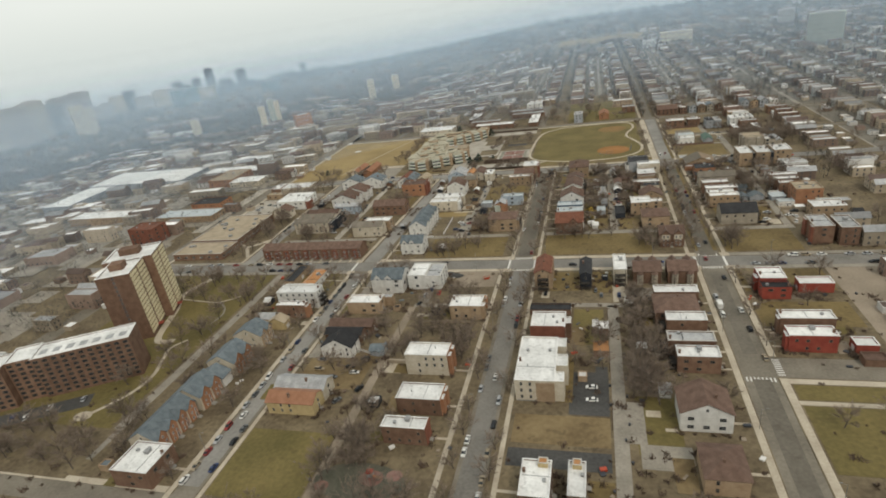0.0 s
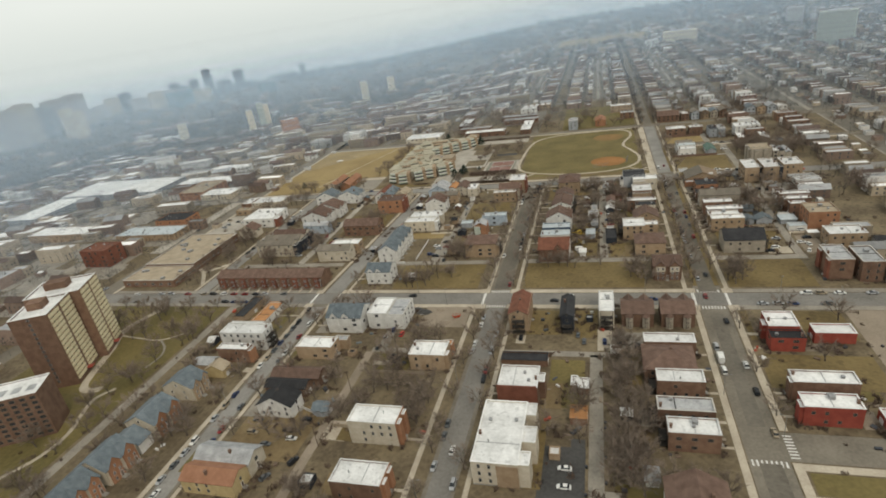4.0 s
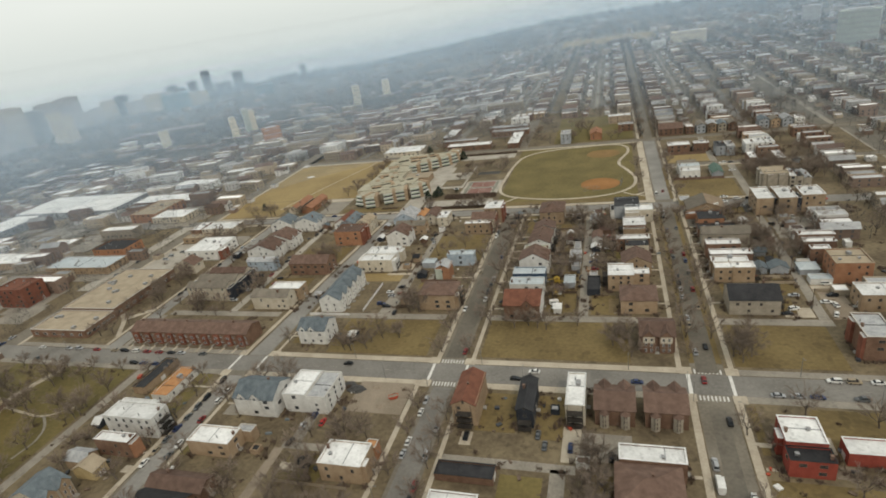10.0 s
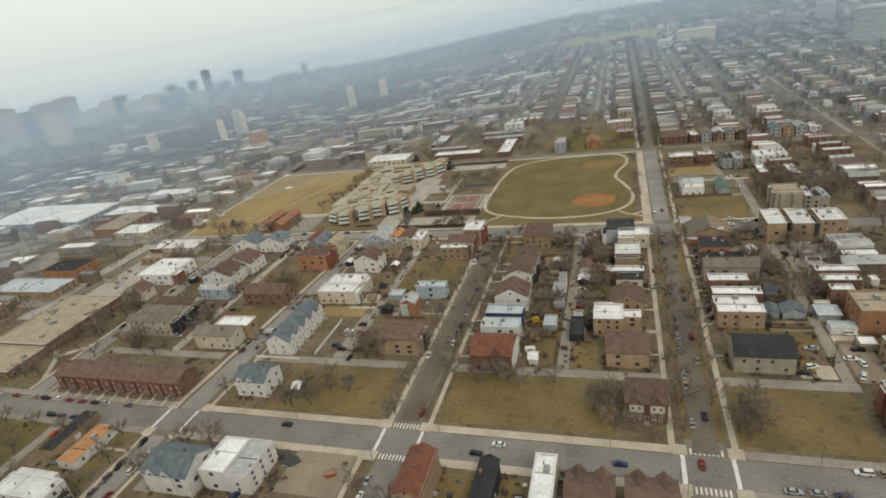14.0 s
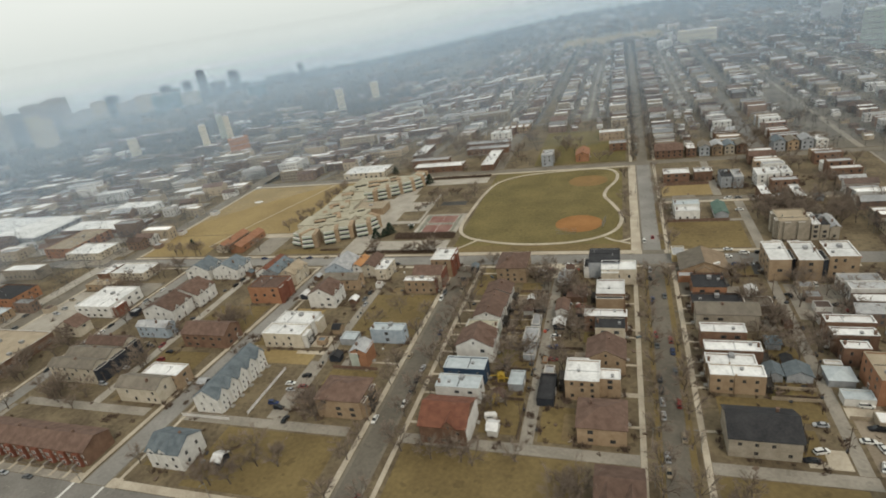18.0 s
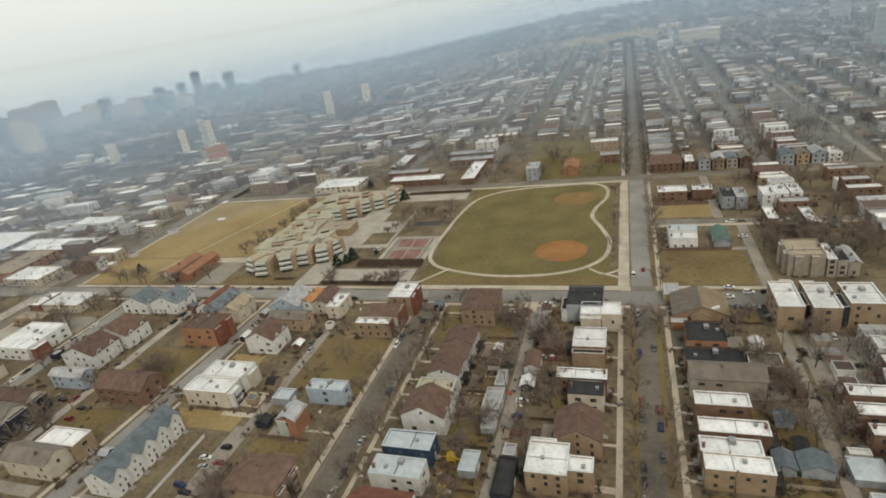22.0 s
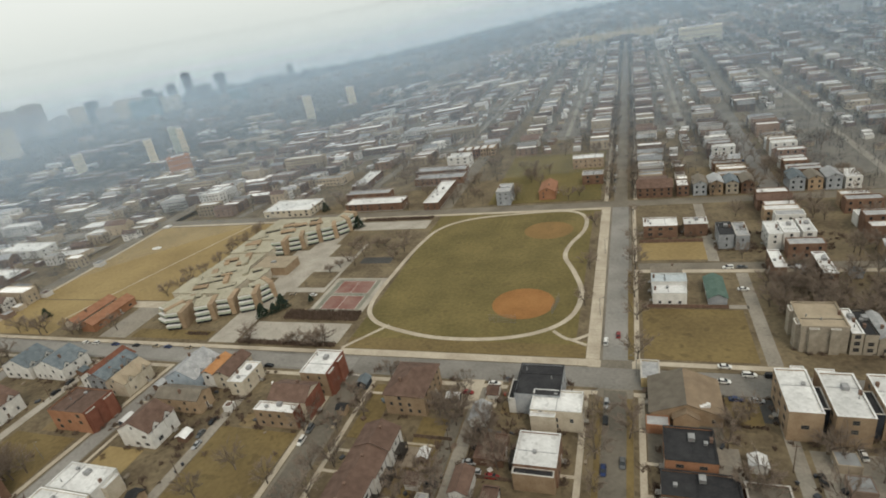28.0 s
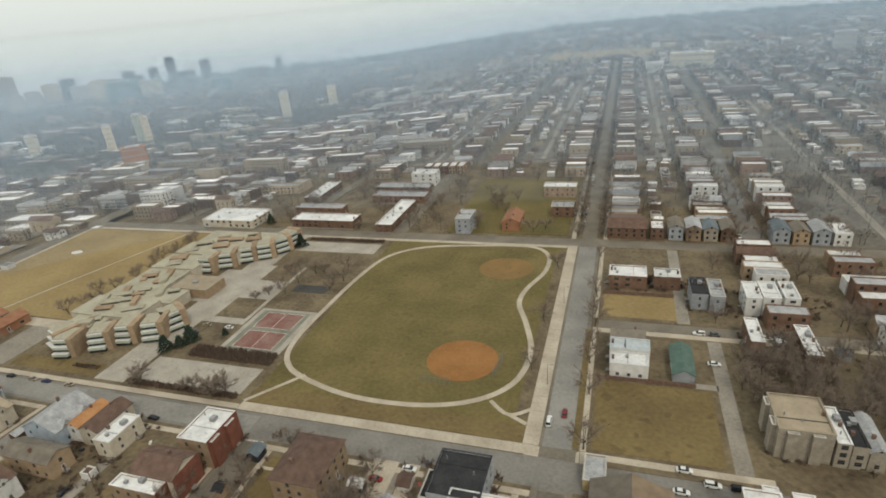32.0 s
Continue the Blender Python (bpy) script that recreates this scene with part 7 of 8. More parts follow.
for x0, y0, x1, y1 in ((-46, -117.5, -36, -107), (-42.5, -70, -34.5, -66.5), (65.6, -137, 70.8, -133.5), (71.5, -144, 75.7, -141.8),
                       (-56, 80, -41, 82.5), (-52, 86, -42, 95), (52.5, 156, 61, 172.5), (63.5, 157.5, 68.2, 172.5), (-100.2, -79.5, -106, -76), (136, -41.5, 140, -34), (116.8, -40, 124, -38.6), (20.8, -50.5, 25, -44),
                       (57, -54.5, 63.3, -37.5), (145.5, 38, 156.8, 46), (162, 60.5, 172, 66)):
    pad(min(x0, x1), y0, max(x0, x1), y1)
pad(58.5, -151, 65, -129.5, alley_mat, "grey concrete apron along an alley")
pad(62.5, -162, 79, -151, alley_mat, "broad pale concrete apron between lots")
pad(48, -123, 52.8, -108, dark_asphalt, "dark asphalt pad behind garages")
pad(53.4, 116.5, 57.8, 152, brown_asphalt, "grey asphalt parking strip along an alley")
for y in (103.2, 114.0, 124.8, 136.6):
    pad(41.2, y, 53.2, y + 0.9, concrete, "narrow concrete walk across back yards")
pad(-26, -71.8, -24.4, -66, green_lawn, "small green bed beside a pad")

# garages and carports on the alleys
for x, y, w, d, h, style, wall, roof, beside in (
        (47.3, -101, 6.2, 7.2, 3.2, "flat", "brick", "orange", "on an alley"), (46.9, -82.4, 2.7, 6.0, 3.2, "flat", "brick", "white", "on an alley"), (71.3, -126.2, 4.0, 5.6, 3.0, "gablex", "white", "grey", "in a yard"),
        (-55.2, -105.0, 7.0, 5.6, 2.9, "gablex", "grey", "slate", "beside a yard fence"), (53.0, 83.2, 4.6, 7.6, 2.9, "flat", "grey", "grey", "on an alley"), (53.2, 106.2, 3.8, 9.5, 2.9, "flat", "grey", "grey", "on an alley"),
        (62.6, 56.4, 4.2, 8.6, 3.0, "flat", "brick", "dark", "on an alley"), (63.0, 72.0, 4.0, 5.0, 3.0, "flat", "brick", "grey", "on an alley"), (61.4, 147.2, 6.0, 8.6, 3.4, "gabley", "white", "grey", "on an alley"),
        (141.8, 77.5, 5.2, 6.6, 3.2, "gabley", "grey", "slate", "beside a yard fence"), (148.2, 77.6, 8.2, 6.6, 3.2, "gabley", "grey", "slate", "beside a yard fence"), (160.8, 76.6, 8.0, 7.6, 3.2, "hip", "grey", "sky", "on an alley"),
        (162.4, 67.0, 9.0, 5.2, 3.0, "flat", "white", "sky", "on an alley"), (162.0, 86.0, 5.6, 2.6, 2.8, "flat", "cream", "white", "on an alley"), (146.5, -102.5, 8.0, 5.5, 3.0, "flat", "brick", "brown", "behind a red building"),
        (-84.6, -47.2, 18.0, 5.4, 3.2, "flat", "brick", "dark", "beside a tan house"), (-131.0, -80.5, 10.0, 6.5, 4.2, "gablex", "tan", "grey", "beside a path"), (-122, -84.5, 10.0, 6.0, 4.4, "gabley", "yellow", "tan", "beside a street"),
        (72.4, 116.5, 5.0, 5.0, 2.8, "flat", "dark", "brown", "in a back yard"), (66.8, 131.0, 9.5, 11.5, 3.0, "flat", "brick", "brown", "in a back yard")):
    if not any(a < x + w - 1 and c > x + 1 and b < y + d - 1 and e > y + 1 for a, b, c, e in [(p[0], p[1], p[0] + p[2], p[1] + p[3]) for p in PLACED]):
        building(x, y, w, d, h, style, wall, roof, beside)

for x, y, w, d, h, style, wall, roof, beside in (
        (123.5, 228.3, 13.5, 8.0, 6.5, "flat", "white", "white", "beside a fenced lot"), (123.2, 236.8, 14.5, 7.5, 7.5, "flat", "white", "sky", "in a row"), (123.5, 245.0, 12.5, 8.0, 6.5, "gablex", "white", "greybrown", "in a row"),
        (186.4, 197.6, 3.6, 16.0, 9.0, "flat", "stone", "white", "beside a mansion"), (190.3, 197.6, 4.0, 16.0, 8.6, "flat", "stone", "dark", "in a row"), (194.6, 197.6, 4.4, 16.0, 7.2, "gabley", "stone", "grey", "in a row")):
    building(x, y, w, d, h, style, wall, roof, beside, sides="SW")

building(-172.5, 67.6, 25.5, 8.0, 9, "gablex", "cream", "brown", "beside a parking lot", wings=((12.85, -3.6, 15.4, 3.6, 8.0, "dark", "dark"),))

# back yards: each one a little different in grass, soil or paving
plot_rng = random.Random(14)
for hx, hy, hw, hd, tiny in list(PLACED):
    if tiny or not (-130 < hx < 150 and -200 < hy < 165):
        continue
    x0, x1 = (hx + hw + 0.8, hx + hw + plot_rng.uniform(5, 9)) if 0 < hx < 60 or hx > 112 else (hx - plot_rng.uniform(5, 9), hx - 0.8)
    y0, y1 = hy + plot_rng.uniform(-1.5, 1.0), hy + hd + plot_rng.uniform(-1.0, 1.5)
    if any(a < x1 - 1 and c > x0 + 1 and b < y1 - 1 and d > y0 + 1 for a, b, c, d in TAKEN if not (abs(a - hx + 1) < 0.2 and abs(b - hy + 1) < 0.2)):
        continue
    m, words = plot_rng.choice(((lawn, "rough winter grass in a back yard"), (green_lawn, "greener grass patch in a back yard"), (brown_lot, "bare brown soil in a back yard"), (gravel, "tan gravel in a back yard"), (alley_mat, "grey concrete patio in a back yard")))
    turf(x0, y0, x1, y1, m, words, 0.209 + plot_rng.uniform(0, 0.006))

building(143.2, 124.4, 11.0, 8.2, 3.6, "flat", "brick", "greybrown", "behind a black-roofed house", name="garage")
turf(143.5, 158, 153.5, 171, lawn, "small square garden behind hedges", 0.206)
hedge(142.8, 156.8, 154.2, 157.8, 1.2)
hedge(142.6, 158, 143.4, 171, 1.2)

row_rng = random.Random(5)
for x, w, d, h, style, wall, roof in ((118.5, 21, 13.5, 6.5, "gablex", "brick", "brown"), (142, 7, 12, 7, "flat", "brick", "white"), (151.5, 7.5, 14, 7.5, "gabley", "grey", "greybrown"), (160.5, 7.5, 14, 7.5, "gabley", "tan", "grey"),
                                      (169.5, 7, 13, 7, "gabley", "stone", "slate"), (178, 7, 14, 7, "gabley", "brick", "greybrown"), (203, 8, 14, 7.5, "gabley", "grey", "slate"), (212.5, 7.5, 13, 7, "gabley", "tan", "greybrown"), (221.5, 8, 14, 7.5, "gabley", "grey", "grey"), (231, 8, 15, 7, "flat", "white", "white")):
    building(x, 359, w, d, h, style, wall, roof, "in a row", detail=0)
for k in range(5):
    building(-8 - k * 7.3, 486, 5.8, 12.5, 7.5, "flat", row_rng.choice(("brick", "tan")), "white", "in a row", detail=0)

# cars standing in yards and lots
for x, y, turn, shape, colour in ((-74.2, -119.4, 10, "sedan", "silver"), (-57.7, -118.7, 5, "sedan", "white"), (-62.6, -110.1, 0, "suv", "black"), (-81.1, -109.9, 0, "sedan", "black"), (-79.3, -124.6, 0, "sedan", "black"),
                                  (-58.1, -137.8, 60, "sedan", "grey"), (-51.0, -129.7, 70, "suv", "black"), (-41.3, -42.0, 90, "suv", "navy"), (-38.4, -48.8, 90, "sedan", "bright red"), (-36.0, -45.6, 90, "sedan", "bright red"), (-44.2, -57.2, 80, "sedan", "black"),
                                  (23.0, -46.6, 90, "suv", "black"), (48.5, -43.4, 90, "sedan", "grey"), (51.3, -48.4, 90, "sedan", "grey"), (60.0, -48.4, 90, "suv", "navy"), (62.6, -47.2, 90, "sedan", "orange red"),
                                  (67.6, -51.0, 90, "sedan", "silver"), (70.2, -51.2, 90, "sedan", "grey"), (73.2, -51.0, 90, "suv", "black"), (64.6, 101.0, 0, "sedan", "white"), (65.0, 88.8, 0, "suv", "white"), (65.2, 94.5, 0, "sedan", "silver"),
                                  (48.0, 43.4, 0, "van", "white"), (163.5, 50.1, 80, "suv", "white"), (166.8, 48.0, 100, "sedan", "white"), (164.8, 40.2, 70, "sedan", "white"), (170.0, 48.8, 90, "suv", "black"), (169.0, 42.0, 90, "sedan", "navy"),
                                  (150.0, 44.4, 20, "suv", "white"), (151.8, 40.2, -20, "sedan", "dark red"), (-45.5, 58.2, 10, "sedan", "white"), (-35.3, 36.8, 90, "sedan", "black"), (-46.2, 45.4, 0, "suv", "navy"), (-39.4, 51.6, 60, "sedan", "silver"),
                                  (142.6, -40.0, 0, "sedan", "grey"), (-99.4, -78.0, 20, "sedan", "dark red"), (146.0, 187.0, 0, "sedan", "white"), (152.4, 187.2, 0, "sedan", "white"), (144.5, 178.6, 0, "sedan", "white"), (171.7, 149.4, 90, "sedan", "orange red"),
                                  (176.0, 149.4, 90, "sedan", "white"), (179.2, 149.2, 90, "sedan", "white"), (169.8, 139.0, 90, "suv", "grey"), (163.5, 138.6, 90, "suv", "black"), (160.7, 242.4, 0, "sedan", "white"), (161.5, 238.6, 0, "sedan", "grey"),
                                  (65.2, 170.2, 0, "sedan", "white"), (65.4, 164.8, 0, "sedan", "white"), (56.2, 164.2, 0, "sedan", "dark red"), (55.4, 121.0, 10, "suv", "black"), (73.6, 126.8, 0, "sedan", "dark red")):
    car(x, y, turn, shape, colour, 0.22, "parked in a yard")


def caravan(x, y, turn):
    root = thing("caravan", x, y, BASE + 0.08, "small white caravan standing in a back yard", "caravan", turn=turn)
    bm = bmesh.new()
    loft(bm, [section(-2.3, 0.85, 0.7, 2.1), section(-2.0, 1.05, 0.5, 2.5), section(1.6, 1.05, 0.5, 2.5), section(2.3, 0.9, 0.6, 1.8)])
    part("body", bm, trim_white, root)
    part("window_strip", boxes((-1.4, -1.08, 1.35, 0.9, 1.08, 1.85)), car_glass, root)
    part("drawbar", boxes((2.2, -0.08, 0.5, 3.4, 0.08, 0.62)), pole_metal, root)
    for s in (-1, 1):
        ob = part("wheel", car_parts("sedan", "black")[0][3][1], None, root)
        ob.location = (-0.2, s * 0.98, 0.33)


caravan(46.5, 47.2, 10)


def mound(x, y, rx, ry, h, material, label, name="earth_mound", category="mound"):
    """A heap with an uneven skin."""
    r = random.Random(int(x * 7 + y))
    bm = bmesh.new()
    rings = []
    for k in range(5):
        f = k / 5
        rings.append([bm.verts.new((x + math.cos(a) * rx * (1 - f) * r.uniform(0.8, 1.15), y + math.sin(a) * ry * (1 - f) * r.uniform(0.8, 1.15), 0.12 + h * math.sin(f * 1.5) * r.uniform(0.85, 1.1))) for a in [2 * math.pi * i / 14 for i in range(14)]])
    tip = bm.verts.new((x, y, 0.12 + h))
    for a, b in zip(rings, rings[1:]):
        for i in range(14):
            j = (i + 1) % 14
            bm.faces.new((a[i], a[j], b[j], b[i]))
    for i in range(14):
        bm.faces.new((rings[-1][i], rings[-1][(i + 1) % 14], tip))
    me = bpy.data.meshes.new(name)
    bm.to_mesh(me)
    bm.free()
    me.materials.append(material)
    tagged(new(name, me), label, category)


pad(-30, -38, -6, -19, gravel, "tan bare building lot with rubble")
mound(-30.5, -24.5, 4.5, 3.0, 1.6, dark_asphalt, "black heap of debris on a bare lot")
mound(-35.0, -21.5, 3.2, 2.2, 1.2, dark_asphalt, "low black heap beside a white house")
mound(-22.0, -22.0, 3.0, 2.0, 0.9, gravel, "tan heap of rubble on a bare lot")
mound(-16.0, -33.5, 2.4, 2.0, 0.8, gravel, "small tan heap of earth")


def skip_bin(x, y, turn, material, label):
    root = thing("skip_container", x, y, 0.2, label, "skip", turn=turn)
    bm = bmesh.new()
    loft(bm, [[(-1.3, -0.8, 0), (1.3, -0.8, 0), (1.3, 0.8, 0), (-1.3, 0.8, 0)], [(-2.0, -0.95, 1.2), (2.0, -0.95, 1.2), (2.0, 0.95, 1.2), (-2.0, 0.95, 1.2)]])
    part("body", bm, material, root)
    part("rim", ring(bmesh.new(), -2.05, -1.0, 2.05, 1.0, 1.2, 1.3, 0.12), material, root)
    part("load", boxes((-1.8, -0.8, 1.15, 1.8, 0.8, 1.22)), gravel, root)


skip_red = surf("scratched_red_steel", (0.30, 0.045, 0.025), (0.42, 0.08, 0.04), rough=0.5, big=0.6, fine=4)
skip_bin(-12.0, -28.6, 25, skip_red, "red steel skip on a bare lot")
skip_bin(62.2, 83.0, 90, ROOF["orange"], "orange steel skip beside an alley")

play_yellow = surf("yellow_play_plastic", (0.42, 0.28, 0.03), (0.55, 0.38, 0.06), rough=0.5, big=0.8, fine=4)


def play_frame(x, y, turn):
    root = thing("climbing_frame", x, y, BASE + 0.06, "yellow climbing frame with slide in a back yard", "play equipment", turn=turn)
    for px in (-1.2, 1.2):
        for py in (-1.0, 1.0):
            part("post", boxes((px - 0.1, py - 0.1, 0, px + 0.1, py + 0.1, 2.8)), play_yellow, root)
    part("platform", boxes((-1.3, -1.1, 1.3, 1.3, 1.1, 1.45)), play_yellow, root)
    bm = bmesh.new()
    pitched(bm, -1.3, -1.1, 1.3, 1.1, 2.75, 0.8, "y", 0.2, 0.08)
    part("canopy", bm, play_yellow, root)
    bm = bmesh.new()
    loft(bm, [[(1.2, -0.35, 1.3), (1.2, 0.35, 1.3), (1.2, 0.35, 1.42), (1.2, -0.35, 1.42)], [(4.0, -0.35, 0.1), (4.0, 0.35, 0.1), (4.0, 0.35, 0.22), (4.0, -0.35, 0.22)]])
    part("slide", bm, play_yellow, root)
    part("swing_beam", boxes((-4.6, -0.1, 2.3, -1.2, 0.1, 2.5)), play_yellow, root)


play_frame(46.2, 69.5, 10)
play_frame(47.0, 56.6, 80)

for a in ((57.6, 37.6, 57.6, 56.0), (43, 66, 50, 66), (43, 90.5, 57, 90.5), (43, 140, 57, 140), (64.3, 126, 80, 126), (64.3, 147, 64.3, 126)):
    fence(*a, 1.6, wood, "brown board fence between back yards")
for a in ((141.8, 73.4, 156.6, 73.4), (141.6, 67.6, 156.6, 67.6), (162, 60.2, 176, 60.2), (-44, -110.5, -34, -110.5), (-22, 63, -9, 63)):
    fence(*a, 1.7, ROOF["tan"], "pale tan board fence behind a yard")
for a in ((-66.5, -99.6, -56, -103.8), (-84, 33.8, -60, 33.8), (-54, 38, -54, 68)):
    fence(*a, 1.5, trim_white, "white board fence beside a yard")


# loose stuff lying in back yards: boards, sacks, old appliances
litter_rng = random.Random(77)
LITTER = [trim_white, wood, ROOF["slate"], gravel, skip_red, bin_dark]
lv, lf, lm = [], [], []
for hx, hy, hw, hd, tiny in PLACED:
    if not (-170 < hx < 200 and -190 < hy < 175):
        continue
    for _ in range(5):
        x, y = hx + litter_rng.uniform(-9, hw + 9), hy + litter_rng.uniform(-5, hd + 5)
        if blocked(x, y, 0.4) or any(abs(x - s) < 8 for s in (6.5, -95, 109)) or abs(y + 10) < 11:
            continue
        a, b, c = litter_rng.uniform(0.3, 1.4), litter_rng.uniform(0.3, 0.9), litter_rng.uniform(0.2, 1.0)
        t = litter_rng.uniform(0, 3.14)
        n = len(lv)
        for z in (0.15, 0.15 + c):
            for sx, sy in ((-a, -b), (a, -b), (a, b), (-a, b)):
                lv.append((x + sx * math.cos(t) - sy * math.sin(t), y + sx * math.sin(t) + sy * math.cos(t), z))
        lf += [(n, n + 1, n + 5, n + 4), (n + 1, n + 2, n + 6, n + 5), (n + 2, n + 3, n + 7, n + 6), (n + 3, n, n + 4, n + 7), (n + 4, n + 5, n + 6, n + 7)]
        lm += [litter_rng.choice((0, 1, 1, 1, 2, 3, 3, 4, 5, 5))] * 5
me = bpy.data.meshes.new("yard_clutter")
me.from_pydata(lv, [], lf)
for m in LITTER:
    me.materials.append(m)
me.polygons.foreach_set("material_index", np.array(lm, dtype=np.int32))
me.update()
tagged(new("yard_clutter", me), "boards, boxes and old household goods lying in yards", "clutter", "", "stuff")


# ---- the wider city ----
far_rng = np.random.default_rng(11)
FAR_WALL = [surf("far_brown_brick", (0.15, 0.108, 0.086), (0.24, 0.178, 0.142), big=0.02, fine=0.3, island=0.35, world_space=True),
            surf("far_tan_brick", (0.28, 0.235, 0.175), (0.40, 0.34, 0.26), big=0.02, fine=0.3, island=0.3, world_space=True),
            surf("far_pale_siding", (0.44, 0.43, 0.41), (0.60, 0.59, 0.565), big=0.02, fine=0.3, island=0.25, world_space=True)]
FAR_ROOF = [surf("far_white_roof", (0.60, 0.60, 0.595), (0.84, 0.84, 0.83), big=0.05, fine=0.5, island=0.22, world_space=True),
            surf("far_grey_roof", (0.20, 0.205, 0.21), (0.36, 0.365, 0.37), big=0.05, fine=0.5, island=0.45, world_space=True),
            surf("far_brown_roof", (0.09, 0.065, 0.055), (0.15, 0.11, 0.095), big=0.05, fine=0.5, island=0.4, world_space=True)]
far_window = plain("far_window_glass", (0.09, 0.092, 0.095), 0.25)


class Heap:
    """Collects many small forms into one mesh."""

    def __init__(self):
        self.v, self.f, self.m = [], [], []

    def block(self, x0, y0, x1, y1, z1, wall, roof, lip=0.5):
        n = len(self.v)
        self.v += [(x0, y0, -0.2), (x1, y0, -0.2), (x1, y1, -0.2), (x0, y1, -0.2), (x0, y0, z1), (x1, y0, z1), (x1, y1, z1), (x0, y1, z1)]
        self.f += [(n, n + 1, n + 5, n + 4), (n + 1, n + 2, n + 6, n + 5), (n + 2, n + 3, n + 7, n + 6), (n + 3, n, n + 4, n + 7)]
        self.m += [wall] * 4
        n = len(self.v)
        t = 0.3
        self.v += [(x0, y0, z1), (x1, y0, z1), (x1, y1, z1), (x0, y1, z1), (x0 + t, y0 + t, z1), (x1 - t, y0 + t, z1), (x1 - t, y1 - t, z1), (x0 + t, y1 - t, z1),
                   (x0 + t, y0 + t, z1 - lip), (x1 - t, y0 + t, z1 - lip), (x1 - t, y1 - t, z1 - lip), (x0 + t, y1 - t, z1 - lip)]
        for i in range(4):
            j = (i + 1) % 4
            self.f += [(n + i, n + j, n + 4 + j, n + 4 + i), (n + 4 + i, n + 4 + j, n + 8 + j, n + 8 + i)]
            self.m += [wall, wall]
        self.f.append((n + 8, n + 9, n + 10, n + 11))
        self.m.append(roof)

    def gabled(self, x0, y0, x1, y1, z, wall, roof, rise):
        n = len(self.v)
        self.v += [(x0, y0, -0.2), (x1, y0, -0.2), (x1, y1, -0.2), (x0, y1, -0.2), (x0, y0, z), (x1, y0, z), (x1, y1, z), (x0, y1, z)]
        self.f += [(n, n + 1, n + 5, n + 4), (n + 1, n + 2, n + 6, n + 5), (n + 2, n + 3, n + 7, n + 6), (n + 3, n, n + 4, n + 7)]
        self.m += [wall] * 4
        n = len(self.v)
        o = 0.4
        self.v += [(x0 - o, y0 - o, z - 0.2), (x1 + o, y0 - o, z - 0.2), (x1 + o, y1 + o, z - 0.2), (x0 - o, y1 + o, z - 0.2)]
        if x1 - x0 > y1 - y0:
            self.v += [(x0 - o, (y0 + y1) / 2, z + rise), (x1 + o, (y0 + y1) / 2, z + rise)]
            self.f += [(n, n + 1, n + 5, n + 4), (n + 2, n + 3, n + 4, n + 5), (n + 1, n + 2, n + 5), (n + 3, n, n + 4)]
        else:
            self.v += [((x0 + x1) / 2, y0 - o, z + rise), ((x0 + x1) / 2, y1 + o, z + rise)]
            self.f += [(n, n + 4, n + 5, n + 3), (n + 1, n + 2, n + 5, n + 4), (n, n + 1, n + 4), (n + 2, n + 3, n + 5)]
        self.m += [roof, roof, wall, wall]

    def pane(self, x, y, z, w, h, side, slot):
        n = len(self.v)
        if side == "S":
            self.v += [(x - w / 2, y, z), (x + w / 2, y, z), (x + w / 2, y, z + h), (x - w / 2, y, z + h)]
        else:
            self.v += [(x, y - w / 2, z), (x, y + w / 2, z), (x, y + w / 2, z + h), (x, y - w / 2, z + h)]
        self.f.append((n, n + 1, n + 2, n + 3))
        self.m.append(slot)

    def finish(self, name, materials, label, category):
        me = bpy.data.meshes.new(name)
        me.from_pydata(self.v, [], self.f)
        for m in materials:
            me.materials.append(m)
        me.polygons.foreach_set("material_index", np.array(self.m, dtype=np.int32))
        lower(me)
        return tagged(new(name, me), label, category, "", "stuff")


# further north-south streets, 100 m apart, and cross streets
FAR_MATS = FAR_WALL + FAR_ROOF + [far_window]
streets_x = [109 + 100.4 * k for k in range(-26, 27)]
streets_y = [351 + 172 * k for k in range(0, 21)]
bm = bmesh.new()


def lane(x0, y0, x1, y1, top, target=None):
    """A far street in lengths of 60 m, to follow the land."""
    along_x = x1 - x0 > y1 - y0
    n = max(1, int((x1 - x0 if along_x else y1 - y0) / 60))
    for i in range(n):
        p, q = i / n, (i + 1) / n
        if along_x:
            box(target or bm, x0 + (x1 - x0) * p, y0, -0.3, x0 + (x1 - x0) * q, y1, top)
        else:
            box(target or bm, x0, y0 + (y1 - y0) * p, -0.3, x1, y0 + (y1 - y0) * q, top)


for x in streets_x:
    if abs(x - 109) > 5 and x > 205 or x < -260:
        lane(x - 4.5, 600 if x < 215 and x > 205 else -420 if x > 205 else 500, x + 4.5, 3600, -0.02)
    elif abs(x - 109) > 5:
        lane(x - 4.5, 700 if x > -60 else 360, x + 4.5, 3600, -0.02)
lane(-271, 420, -258, 1600, -0.018)
lane(-17, 440, -6, 1200, -0.018)
for y in streets_y[1:]:
    lane(-2500, y - 4.5, 2700, y + 4.5, -0.015)
for y in (-10, 178, 351):
    lane(-2500, y - 5, -340, y + 5, -0.012)
for y in (-111, -10, 178, 351):
    lane(500, y - 5, 2700, y + 5, -0.012)
me = bpy.data.meshes.new("far_streets")
bm.to_mesh(me)
bm.free()
lower(me, 0.2)
me.materials.append(asphalt)
tagged(new("road", me), "grid of far grey streets", "road", "", "structure")


